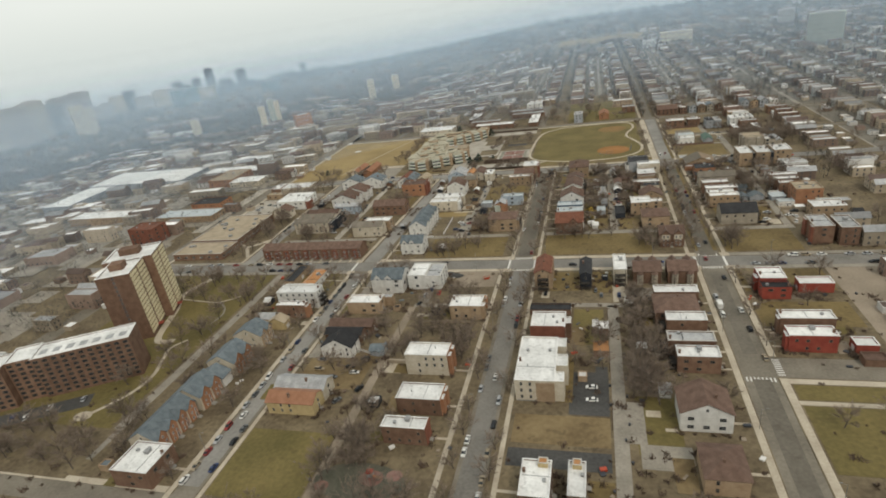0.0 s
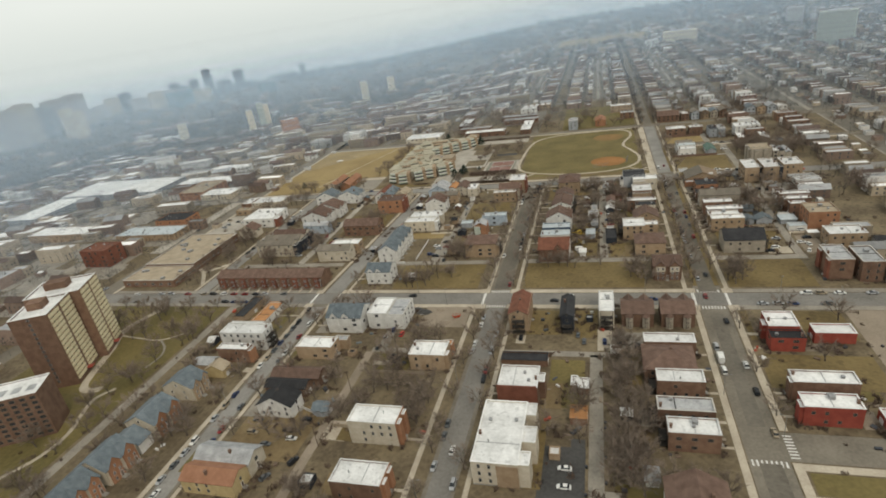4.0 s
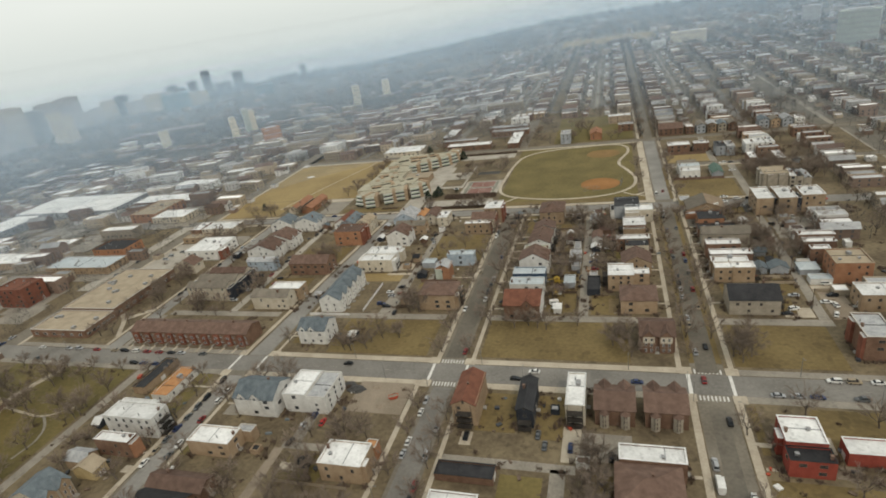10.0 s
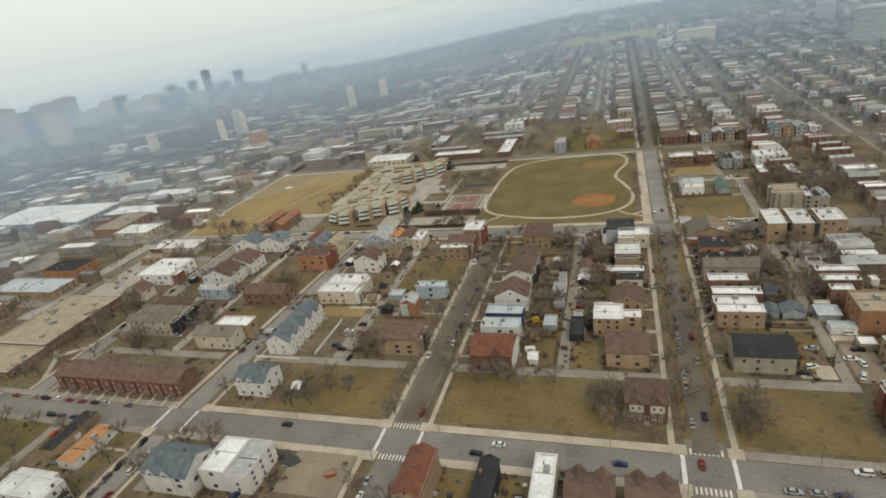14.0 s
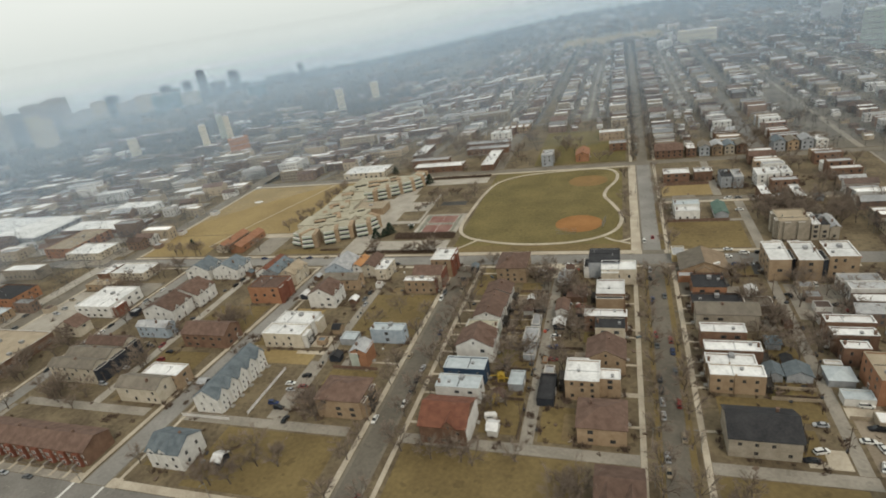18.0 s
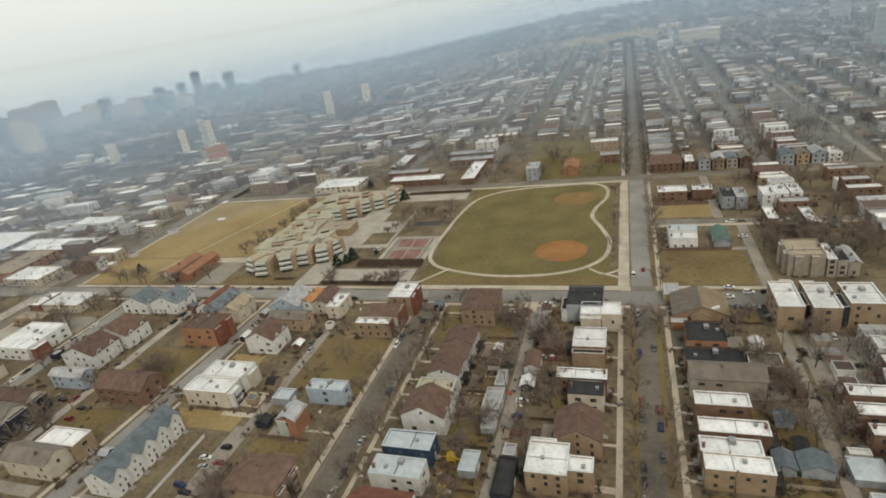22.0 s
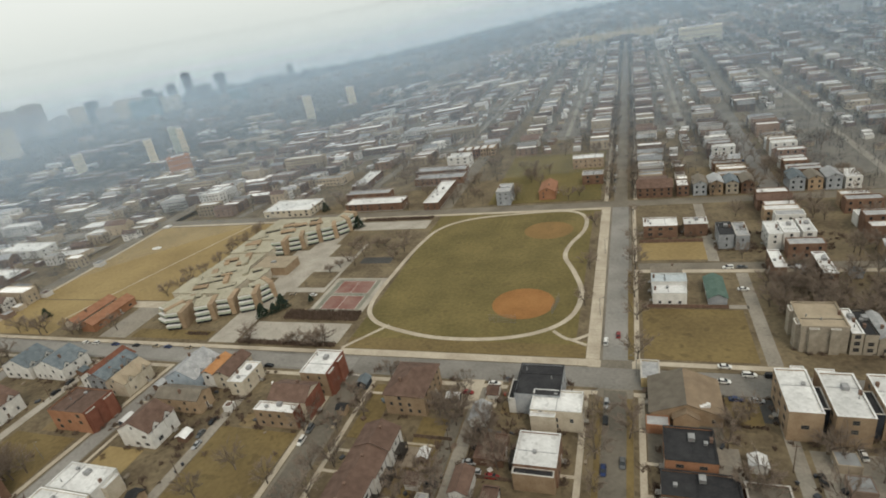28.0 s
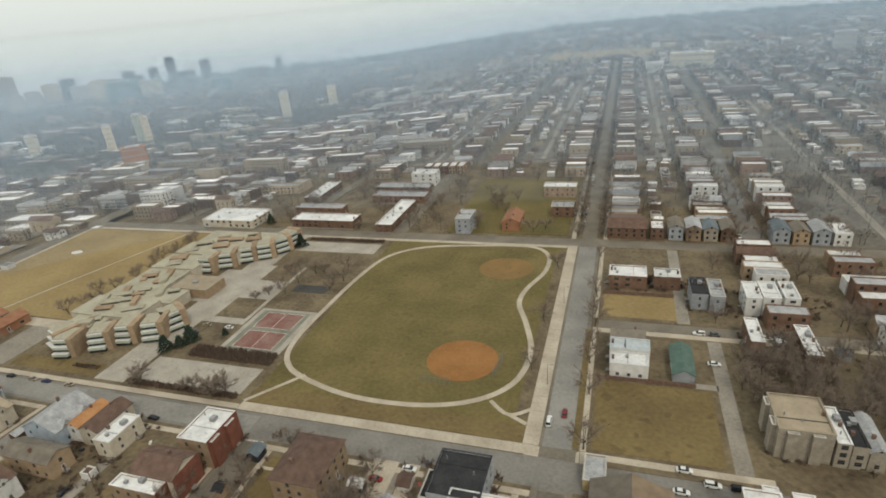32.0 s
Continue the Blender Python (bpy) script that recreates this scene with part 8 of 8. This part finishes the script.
# far city blocks: dull soil and yards, each with a pale alley down its middle
yard_soil = surf("grey_brown_yards", (0.10, 0.090, 0.074), (0.19, 0.172, 0.144), big=0.05, fine=0.4, bump=0.3, world_space=True, spots=0.3)
blocks, lanes = bmesh.new(), bmesh.new()
rows = [-400, -111, -10, 178, 265] + streets_y
for i in range(len(streets_x) - 1):
    x0, x1 = streets_x[i] + 6, streets_x[i + 1] - 6
    for y0, y1 in zip(rows, rows[1:]):
        if x0 < 205 and y0 < 500 and x1 > -300 or y1 < -20 and x1 < 205 or y0 > 2300:
            continue
        lane(x0, y0 + 6, x1, y1 - 6, 0.08, blocks)
        lane((x0 + x1) / 2 - 2.2, y0 + 6, (x0 + x1) / 2 + 2.2, y1 - 6, 0.1, lanes)
for bm, m, words in ((blocks, yard_soil, "far city blocks of dull yards behind kerbs"), (lanes, alley_mat, "far concrete alleys between yards")):
    me = bpy.data.meshes.new("plot")
    bm.to_mesh(me)
    bm.free()
    lower(me, 0.35 if m is yard_soil else 0.45)
    me.materials.append(m)
    tagged(new("plot", me), words, "ground", "", "structure")


def clear_of(x0, y0, x1, y1):
    return not any(a < x1 and c > x0 and b < y1 and d > y0 for a, b, c, d in TAKEN)


OPEN = ((166, 205, 214, 262), (20, 356, 98, 470), (-240, 184, 103, 350), (-170, 350, -115, 380), (-112, 352, -5, 470), (-50, 1280, 195, 1460))
for o in OPEN:
    TAKEN.append(o)

houses = Heap()
tree_spots = []
middle = []
for street in streets_x:
    for y in np.arange(-400, 2720, 8.6):
        x = 195.5 if abs(street - 209.4) < 1 and 350 < y < 600 else street
        near_hand = -258 < x < 150 and y < 345
        if near_hand:
            continue
        if any(abs(y - s) < 9 for s in streets_y) or any(abs(y - s) < 11 for s in (-104, -10, 178)):
            continue
        dist = math.hypot(x - 80, y)
        for side in (-1, 1):
            if far_rng.random() < (0.93 if x < -250 and dist > 850 else 0.45 if dist > 1150 else 0.0):
                continue
            u = far_rng.random()
            west = x < -260
            if u < (0.62 if west else 0.16):
                if far_rng.random() < 0.6:
                    tree_spots.append((x + side * far_rng.uniform(10, 30), y))
                continue
            depth = far_rng.uniform(13, 18)
            x0 = x + side * 11 if side > 0 else x - 11 - depth
            width = far_rng.uniform(6.2, 7.6)
            h = far_rng.choice((6.5, 7.5, 8.0, 10.0), p=(0.3, 0.3, 0.25, 0.15))
            if west and far_rng.random() < 0.25:
                depth, width, h = depth * 1.6, 8.6, far_rng.uniform(9, 13)
            if not clear_of(x0, y, x0 + depth, y + width):
                continue
            flat = far_rng.random() < 0.68
            wall = far_rng.choice((0, 1, 2), p=(0.44, 0.44, 0.12) if west else (0.46, 0.34, 0.20))
            roof = far_rng.choice((3, 4), p=(0.40, 0.60) if west else (0.52, 0.48)) if flat else far_rng.choice((4, 5), p=(0.35, 0.65))
            if 110 < x < 215 and 265 < y < 440:
                middle.append((x0, y, depth, width, h, flat, wall, roof, side))
                continue
            if flat:
                houses.block(x0, y, x0 + depth, y + width, h, wall, roof)
            else:
                houses.gabled(x0, y, x0 + depth, y + width, h * 0.85, wall, roof, width * 0.35)
            if dist < 900:
                for s in range(2):
                    for k in range(3):
                        houses.pane(x0 + depth * (0.2 + 0.3 * k), y - 0.03, 1.2 + s * 2.9, 1.1, 1.5, "S", 6)
                    for k in range(2):
                        houses.pane(x0 + depth + 0.03 if x < 100 else x0 - 0.03, y + width * (0.3 + 0.4 * k), 1.2 + s * 2.9, 1.0, 1.5, "E", 6)
            # garage on the alley
            if far_rng.random() < 0.75 and dist < 1500:
                gx = x + side * far_rng.uniform(36, 40)
                if clear_of(gx - 3, y, gx + 3, y + 6):
                    houses.block(gx - 3, y + 0.5, gx + 3, y + 6, 3.2, far_rng.integers(0, 3), far_rng.choice((3, 4, 5)), 0.2)
            if far_rng.random() < 0.55:
                tree_spots.append((x + side * far_rng.uniform(29, 36), y + far_rng.uniform(0, 8)))
            if far_rng.random() < 0.4:
                tree_spots.append((x + side * far_rng.uniform(6, 9), y + far_rng.uniform(0, 8)))

# apartment bars along the streets of the western quarter, long side to the south
for y in np.arange(372, 1150, 29.0):
    x = -1050 + far_rng.uniform(0, 30)
    while x < -120:
        w, d, h = far_rng.uniform(18, 62), far_rng.uniform(10, 15), far_rng.choice((7.5, 10.5, 13.5), p=(0.4, 0.42, 0.18))
        y0 = y + far_rng.uniform(-5, 5)
        thin = 0.55 if math.hypot(x, y) < 750 else 0.36 if math.hypot(x, y) < 950 else 0.2
        if far_rng.random() < thin and clear_of(x - 2, y0 - 2, x + w + 2, y0 + d + 2) and not any(abs(x + w / 2 - q) < w / 2 + 5 for q in streets_x if q > -62):
            TAKEN.append((x - 1, y0 - 1, x + w + 1, y0 + d + 1))
            wall, roof = far_rng.choice((0, 1, 2), p=(0.5, 0.42, 0.08)), far_rng.choice((3, 4), p=(0.55, 0.45))
            houses.block(x, y0, x + w, y0 + d, h, wall, roof, 0.7)
            if far_rng.random() < 0.4:
                houses.block(x, y0 + d, x + 11, y0 + d + 12, h, wall, roof, 0.7)
                houses.block(x + w - 11, y0 + d, x + w, y0 + d + 12, h, wall, roof, 0.7)
            for s in range(int(h / 3.0)):
                for k in range(int(w / 3.6)):
                    houses.pane(x + 1.8 + k * 3.6, y0 - 0.04, 1.2 + s * 3.0, 1.5, 1.5, "S", 6)
                for k in range(int(d / 4)):
                    houses.pane(x + w + 0.04, y0 + 2 + k * 4, 1.2 + s * 3.0, 1.4, 1.5, "E", 6)
        x += w + far_rng.uniform(8, 26)
lots = bmesh.new()
for _ in range(280):
    x, y, w, d = far_rng.uniform(-850, -300), far_rng.uniform(-140, 345), far_rng.uniform(14, 42), far_rng.uniform(12, 30)
    box(lots, x, y, -0.2, min(x + w, -275), y + d, 0.1 + far_rng.uniform(0.0, 0.04))
lot_mesh = bpy.data.meshes.new("lot")
lots.to_mesh(lot_mesh)
lower(lot_mesh, 0.6)
lots.free()
lot_mesh.materials.append(alley_mat)
tagged(new("lot", lot_mesh), "pale concrete yards and car parks between the western works", "parking lot", "", "structure")
# larger flat-roofed blocks further off
for _ in range(430):
    x, y = far_rng.uniform(-1500, 2000), far_rng.uniform(560, 2500)
    if -60 < x < 240 and y < 800 or x < -250 and far_rng.random() < 0.7:
        continue
    w, d, h = far_rng.uniform(18, 50), far_rng.uniform(12, 24), far_rng.choice((7, 9, 11, 14), p=(0.3, 0.35, 0.25, 0.1))
    if clear_of(x, y, x + w, y + d):
        houses.block(x, y, x + w, y + d, h + 2, far_rng.choice((0, 1, 2), p=(0.45, 0.43, 0.12)), far_rng.choice((3, 4), p=(0.40, 0.60)), 0.8)
        if y < 1400:
            for s in range(int(h / 3.2)):
                for k in range(int(w / 4)):
                    houses.pane(x + 2 + k * 4, y - 0.04, 1.4 + s * 3.1, 1.7, 1.5, "S", 6)
# sheds and works west of the avenue
for _ in range(300):
    x, y = far_rng.uniform(-900, -270), far_rng.uniform(-150, 360)
    w, d, h = far_rng.uniform(16, 48), far_rng.uniform(10, 22), far_rng.choice((4.5, 6, 8))
    if clear_of(x - 3, y - 3, x + w + 3, y + d + 3) and x + w < -274:
        TAKEN.append((x - 3, y - 3, x + w + 3, y + d + 3))
        houses.block(x, y, x + w, y + d, h, far_rng.choice((0, 1, 2), p=(0.34, 0.5, 0.16)), far_rng.choice((3, 4, 5), p=(0.66, 0.28, 0.06)), 0.6)
        for k in range(int(w / 5)):
            houses.pane(x + 2.5 + k * 5, y - 0.04, 1.4, 2.0, 1.5, "S", 6)
houses.finish("far_houses", FAR_MATS, "close-packed far city of flat and gabled houses", "houses")

FLAT_PICK = ("brick", "tan", "white")
for x0, y0, dep, wid, hh, flat, wall, roof, side in middle:
    building(x0, y0, dep, wid, hh if flat else hh * 0.85, "flat" if flat else "gablex", FLAT_PICK[wall], ("", "", "", "white", "grey", "brown")[roof], "in a row", sides="S", gap=5.0, detail=0)

# far bare trees: among the eastern rows, through the western quarter, and as woods before the skyline and the horizon
def off_road(x, y):
    if y < 1200 and (x > -62 or y > 500) and min(abs(x - q) for q in streets_x) < 6:
        return False
    return not (186 < x < 205 and 350 < y < 600 or -20 < x < -3 and 350 < y < 700) and min(abs(y - q) for q in streets_y) > 6


def sow(count, x0, y0, x1, y1):
    for _ in range(count):
        x, y = far_rng.uniform(x0, x1), far_rng.uniform(y0, y1)
        if off_road(x, y) and clear_of(x - 2, y - 2, x + 2, y + 2) and not (-250 < x < 260 and y < 352):
            tree_spots.append((x, y))


def sow_round(count, r0, r1, a0, a1):
    for _ in range(count):
        r, a = far_rng.uniform(r0, r1), far_rng.uniform(a0 * math.pi, a1 * math.pi)
        x, y = 80 - math.sin(a) * r, math.cos(a) * r
        if off_road(x, y) and clear_of(x - 2, y - 2, x + 2, y + 2) and not (-250 < x < 260 and y < 352):
            tree_spots.append((x, y))


slab("field", -40, 1290, 185, 1450, 0.3, straw, "far straw-coloured field before dark woods", "field", -0.5)
for x in streets_x:
    for y in np.arange(364, 1300, 13.0):
        for side in ((-6.3, 6.3, -7.4, 7.4) if 100 < x < 116 else (-7.2, 7.2)):
            if not (200 < x < 215 and y < 600) and far_rng.random() < (0.5 if x > -60 else 0.3) and not (20 < x < 98 and y < 470):
                tree_spots.append((x + side + far_rng.uniform(-0.6, 0.6), y + far_rng.uniform(-4, 4)))
sow(3200, 190, -100, 1000, 1100)
sow(2600, -240, 360, 500, 1200)
sow(1300, -900, -150, -262, 360)
sow(3000, -900, 360, -262, 980)
sow_round(13000, 850, 1750, 0.10, 0.42)
sow_round(5000, 1750, 2450, 0.05, 0.42)
sow(5500, -420, 1462, 620, 2350)
sow_round(5000, 900, 2500, -0.30, 0.10)
blades = []
for x, y in tree_spots:
    dist = math.hypot(x - 80, y)
    n = 46 if dist < 600 else 22 if dist < 1000 else 8
    size = far_rng.uniform(0.75, 1.25)
    hh, sp = 10.5 * size, 4.4 * size
    c = far_rng.normal(0, 0.42, (n, 3))
    base = np.stack([x + c[:, 0] * sp, y + c[:, 1] * sp, hh * 0.6 + c[:, 2] * hh * 0.34], 1)
    base[:, 2] = np.clip(base[:, 2], 1.0, hh)
    out = base - np.array([x, y, hh * 0.25])
    out /= np.linalg.norm(out, axis=1, keepdims=True)
    out = out * far_rng.uniform(1.2, 2.6, (n, 1)) * size * (1.0 if dist < 1000 else 1.6)
    wide = far_rng.normal(0, 1, (n, 3))
    wide *= (0.16 if dist < 600 else 0.30 if dist < 1000 else 1.1) / np.linalg.norm(wide, axis=1, keepdims=True)
    trio = np.stack([base - wide, base + wide, base + out], 1)
    trunk = np.array([[[x - 0.2, y, -0.2], [x + 0.2, y, -0.2], [x, y, hh * 0.7]]])
    blades.append(np.concatenate([trio, trunk]))
blades = np.concatenate(blades).reshape(-1, 3)
lower(soup("far_trees", blades, far_twig, "far bare winter trees among the houses", "trees").data)


# ---- skyline ----
SKY_WALL = surf("pale_concrete_high_rise", (0.43, 0.425, 0.40), (0.55, 0.545, 0.52), big=0.01, fine=0.1)
SKY_GREY = surf("grey_high_rise", (0.37, 0.375, 0.38), (0.46, 0.465, 0.47), big=0.01, fine=0.1)
SKY_CREAM = surf("cream_high_rise", (0.52, 0.46, 0.34), (0.64, 0.58, 0.45), big=0.01, fine=0.1)
SKY_TEAL = surf("teal_glass_high_rise", (0.10, 0.24, 0.27), (0.17, 0.33, 0.36), big=0.01, fine=0.1)
SKY_GREEN = surf("grey_green_high_rise", (0.33, 0.36, 0.31), (0.43, 0.46, 0.41), big=0.01, fine=0.1)


# distance haze is put into the pale grey of these window bands
sky_band = surf("hazy_window_band", (0.24, 0.24, 0.235), (0.31, 0.31, 0.30), big=0.01, fine=0.1)


def high_rise(x, y, w, d, h, material, label, share=0.4):
    root = thing("high_rise", x, y, float(fall_of_land(x, y)), label, "high-rise", "far skyline", math.degrees(math.atan2(-(x - 80), y)))
    part("wall", boxes((-w / 2, -d / 2, -1, w / 2, d / 2, h)), material, root)
    part("roof_plant", boxes((-w * 0.3, -d * 0.3, h, w * 0.3, d * 0.3, h * 1.04)), SKY_GREY, root)
    bm = bmesh.new()
    n = int(h / 7)
    for k in range(n):
        box(bm, -w / 2 + 1, -d / 2 - 0.4, 4 + k * h / n, w / 2 - 1, -d / 2 + 0.4, 4 + (k + share) * h / n)
    part("window_band", bm, sky_band, root)


high_rise(228, 1080, 66, 26, 25, SKY_CREAM, "cream high-rise block standing above far trees", 0.14)
high_rise(424, 801, 50, 26, 50, SKY_GREEN, "grey-green high-rise block standing above far trees", 0.14)
high_rise(469, 1174, 32, 22, 34, SKY_GREY, "grey high-rise block standing above far trees", 0.14)
high_rise(-1713, 1237, 67, 40, 98, SKY_GREY, "grey high-rise block standing above far trees", 0.22)
high_rise(-1750, 1352, 74, 45, 102, SKY_GREY, "grey high-rise block standing above far trees", 0.22)
high_rise(-1316, 933, 32, 19, 86, SKY_CREAM, "cream high-rise block standing above far trees", 0.22)
high_rise(-1302, 951, 30, 18, 74, SKY_CREAM, "cream high-rise block standing above far trees", 0.22)
high_rise(-1544, 1043, 63, 38, 91, SKY_WALL, "pale high-rise block standing above far trees", 0.22)
high_rise(-1487, 950, 58, 35, 112, SKY_WALL, "pale high-rise block standing above far trees", 0.22)
high_rise(-1432, 850, 60, 36, 106, SKY_GREY, "grey high-rise block standing above far trees", 0.22)
high_rise(-1457, 809, 60, 36, 109, SKY_WALL, "pale high-rise block standing above far trees", 0.22)
high_rise(-1655, 1312, 43, 26, 49, SKY_WALL, "pale high-rise block standing above far trees", 0.22)
high_rise(-1665, 1378, 44, 26, 52, SKY_WALL, "pale high-rise block standing above far trees", 0.22)
high_rise(-1710, 1479, 51, 30, 64, SKY_CREAM, "cream high-rise block standing above far trees", 0.22)
high_rise(-1714, 1549, 47, 28, 70, SKY_WALL, "pale high-rise block standing above far trees", 0.22)
high_rise(-1614, 1510, 65, 39, 48, SKY_WALL, "pale high-rise block standing above far trees", 0.22)
high_rise(-1538, 1516, 53, 32, 62, SKY_CREAM, "cream high-rise block standing above far trees", 0.22)
high_rise(-1542, 1583, 54, 32, 57, SKY_WALL, "pale high-rise block standing above far trees", 0.22)
high_rise(-1616, 1720, 43, 26, 69, SKY_GREY, "grey high-rise block standing above far trees", 0.22)
high_rise(-1593, 1740, 38, 23, 52, SKY_WALL, "pale high-rise block standing above far trees", 0.22)
high_rise(-1622, 1849, 35, 21, 67, SKY_GREY, "grey high-rise block standing above far trees", 0.22)
high_rise(-1607, 1928, 36, 21, 97, SKY_GREY, "grey high-rise block standing above far trees", 0.22)
high_rise(-1475, 1969, 42, 25, 75, SKY_GREY, "grey high-rise block standing above far trees", 0.22)
high_rise(-1500, 1886, 61, 37, 45, SKY_WALL, "pale high-rise block standing above far trees", 0.22)
high_rise(-1388, 1909, 38, 23, 28, SKY_CREAM, "cream high-rise block standing above far trees", 0.22)
high_rise(-1383, 1459, 87, 52, 57, SKY_TEAL, "teal high-rise block standing above far trees", 0.22)
high_rise(-1093, 1567, 59, 35, 37, SKY_TEAL, "teal high-rise block standing above far trees", 0.22)
high_rise(-1358, 1549, 63, 38, 48, SKY_CREAM, "cream high-rise block standing above far trees", 0.22)
high_rise(-1267, 1993, 120, 72, 31, SKY_WALL, "pale high-rise block standing above far trees", 0.22)
high_rise(-1268, 2169, 25, 15, 54, SKY_GREY, "grey high-rise block standing above far trees", 0.22)
high_rise(-433, 895, 15, 9, 49, SKY_CREAM, "cream high-rise block standing above far trees", 0.1)
high_rise(-434, 1067, 17, 10, 39, SKY_CREAM, "cream high-rise block standing above far trees", 0.1)
high_rise(-392, 2144, 26, 16, 14, SKY_TEAL, "teal high-rise block standing above far trees", 0.22)
high_rise(-593, 729, 12, 9, 48, SKY_GREEN, "grey-green high-rise block standing above far trees", 0.1)
high_rise(-585, 736, 10, 9, 44, SKY_CREAM, "cream high-rise block standing above far trees", 0.1)
high_rise(-565, 648, 11, 9, 44, SKY_CREAM, "cream high-rise block standing above far trees", 0.1)
high_rise(-434, 562, 27, 16, 28, WALL["orange"], "orange-brown brick high-rise block standing above far trees", 0.1)
high_rise(-728, 656, 16, 10, 37, SKY_CREAM, "cream high-rise block standing above far trees", 0.1)


# ---- haze sheets and horizon backdrop ----
def haze_line(radius, a):
    """Height at which the line of sight to the end of the land passes over a ring of that radius."""
    end = float(fall_of_land(80 + 2740 * math.sin(a), 2740 * math.cos(a)))
    return 142 + (end - 142) * radius / 2760


def veil(radius, density):
    """A translucent blue-tinted curtain added to stand in for haze, thinning upwards; it is lit by the sky like all
    else.
    """
    m = bpy.data.materials.new("tinted_haze_sheet")
    m.use_nodes = True
    n, l = m.node_tree.nodes, m.node_tree.links
    n.clear()
    thick = n.new("ShaderNodeAttribute")
    thick.attribute_name = "thickness"
    amount = n.new("ShaderNodeMath")
    amount.operation = "MULTIPLY"
    amount.inputs[1].default_value = density
    l.new(thick.outputs["Fac"], amount.inputs[0])
    clear = n.new("ShaderNodeBsdfTransparent")
    white = n.new("ShaderNodeBsdfDiffuse")
    # the blue of distant haze is put into the sheet's own colour
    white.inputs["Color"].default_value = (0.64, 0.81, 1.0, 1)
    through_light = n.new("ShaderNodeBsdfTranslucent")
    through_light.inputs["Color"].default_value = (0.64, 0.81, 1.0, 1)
    both = n.new("ShaderNodeMixShader")
    both.inputs["Fac"].default_value = 0.5
    l.new(white.outputs[0], both.inputs[1])
    l.new(through_light.outputs[0], both.inputs[2])
    mix = n.new("ShaderNodeMixShader")
    l.new(amount.outputs[0], mix.inputs["Fac"])
    l.new(clear.outputs[0], mix.inputs[1])
    l.new(both.outputs[0], mix.inputs[2])
    out = n.new("ShaderNodeOutputMaterial")
    l.new(mix.outputs[0], out.inputs["Surface"])
    k = 96
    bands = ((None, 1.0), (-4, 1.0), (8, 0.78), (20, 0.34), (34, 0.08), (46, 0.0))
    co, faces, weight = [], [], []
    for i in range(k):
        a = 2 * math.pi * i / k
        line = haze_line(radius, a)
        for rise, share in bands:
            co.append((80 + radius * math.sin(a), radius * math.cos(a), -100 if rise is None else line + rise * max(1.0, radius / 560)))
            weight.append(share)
    for i in range(k):
        p, q = i * len(bands), (i + 1) % k * len(bands)
        for j in range(len(bands) - 1):
            faces.append((p + j, q + j, q + j + 1, p + j + 1))
    me = bpy.data.meshes.new("haze")
    me.from_pydata(co, [], faces)
    me.attributes.new("thickness", "FLOAT", "POINT").data.foreach_set("value", weight)
    me.update()
    me.materials.append(m)
    tagged(new("haze", me), "blue-tinted translucent sheet standing in for haze over the far city", "haze", "", "structure")


# nested sheets, each adding its share of the imitated haze
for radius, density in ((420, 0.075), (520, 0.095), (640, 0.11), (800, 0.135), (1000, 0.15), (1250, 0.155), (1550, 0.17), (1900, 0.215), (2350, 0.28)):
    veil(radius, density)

# a glowing ring, fading upwards, stands in for pale sky haze behind the last roofs
m = bpy.data.materials.new("glowing_horizon_ring")
m.use_nodes = True
n, l = m.node_tree.nodes, m.node_tree.links
n.clear()
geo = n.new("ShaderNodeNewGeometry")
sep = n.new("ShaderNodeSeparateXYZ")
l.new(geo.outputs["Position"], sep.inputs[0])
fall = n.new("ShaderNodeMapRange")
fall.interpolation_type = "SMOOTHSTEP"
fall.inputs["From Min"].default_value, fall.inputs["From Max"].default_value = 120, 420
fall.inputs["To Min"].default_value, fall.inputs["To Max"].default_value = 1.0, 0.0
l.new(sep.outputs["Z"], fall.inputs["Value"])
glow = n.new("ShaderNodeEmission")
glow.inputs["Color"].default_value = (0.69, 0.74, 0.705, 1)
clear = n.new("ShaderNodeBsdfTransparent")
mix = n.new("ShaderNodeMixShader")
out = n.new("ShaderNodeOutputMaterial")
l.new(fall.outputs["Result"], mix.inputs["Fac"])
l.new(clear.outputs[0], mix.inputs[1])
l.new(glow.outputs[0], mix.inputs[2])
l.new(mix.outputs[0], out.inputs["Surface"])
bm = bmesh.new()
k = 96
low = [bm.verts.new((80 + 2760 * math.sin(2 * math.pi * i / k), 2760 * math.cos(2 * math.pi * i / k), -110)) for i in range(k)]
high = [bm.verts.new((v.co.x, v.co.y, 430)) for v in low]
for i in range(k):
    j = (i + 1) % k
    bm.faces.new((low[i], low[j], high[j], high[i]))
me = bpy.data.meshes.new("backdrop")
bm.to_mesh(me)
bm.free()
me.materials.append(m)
tagged(new("backdrop", me), "glowing backdrop ring in pale overcast sky colour closing the horizon", "backdrop", "", "structure")
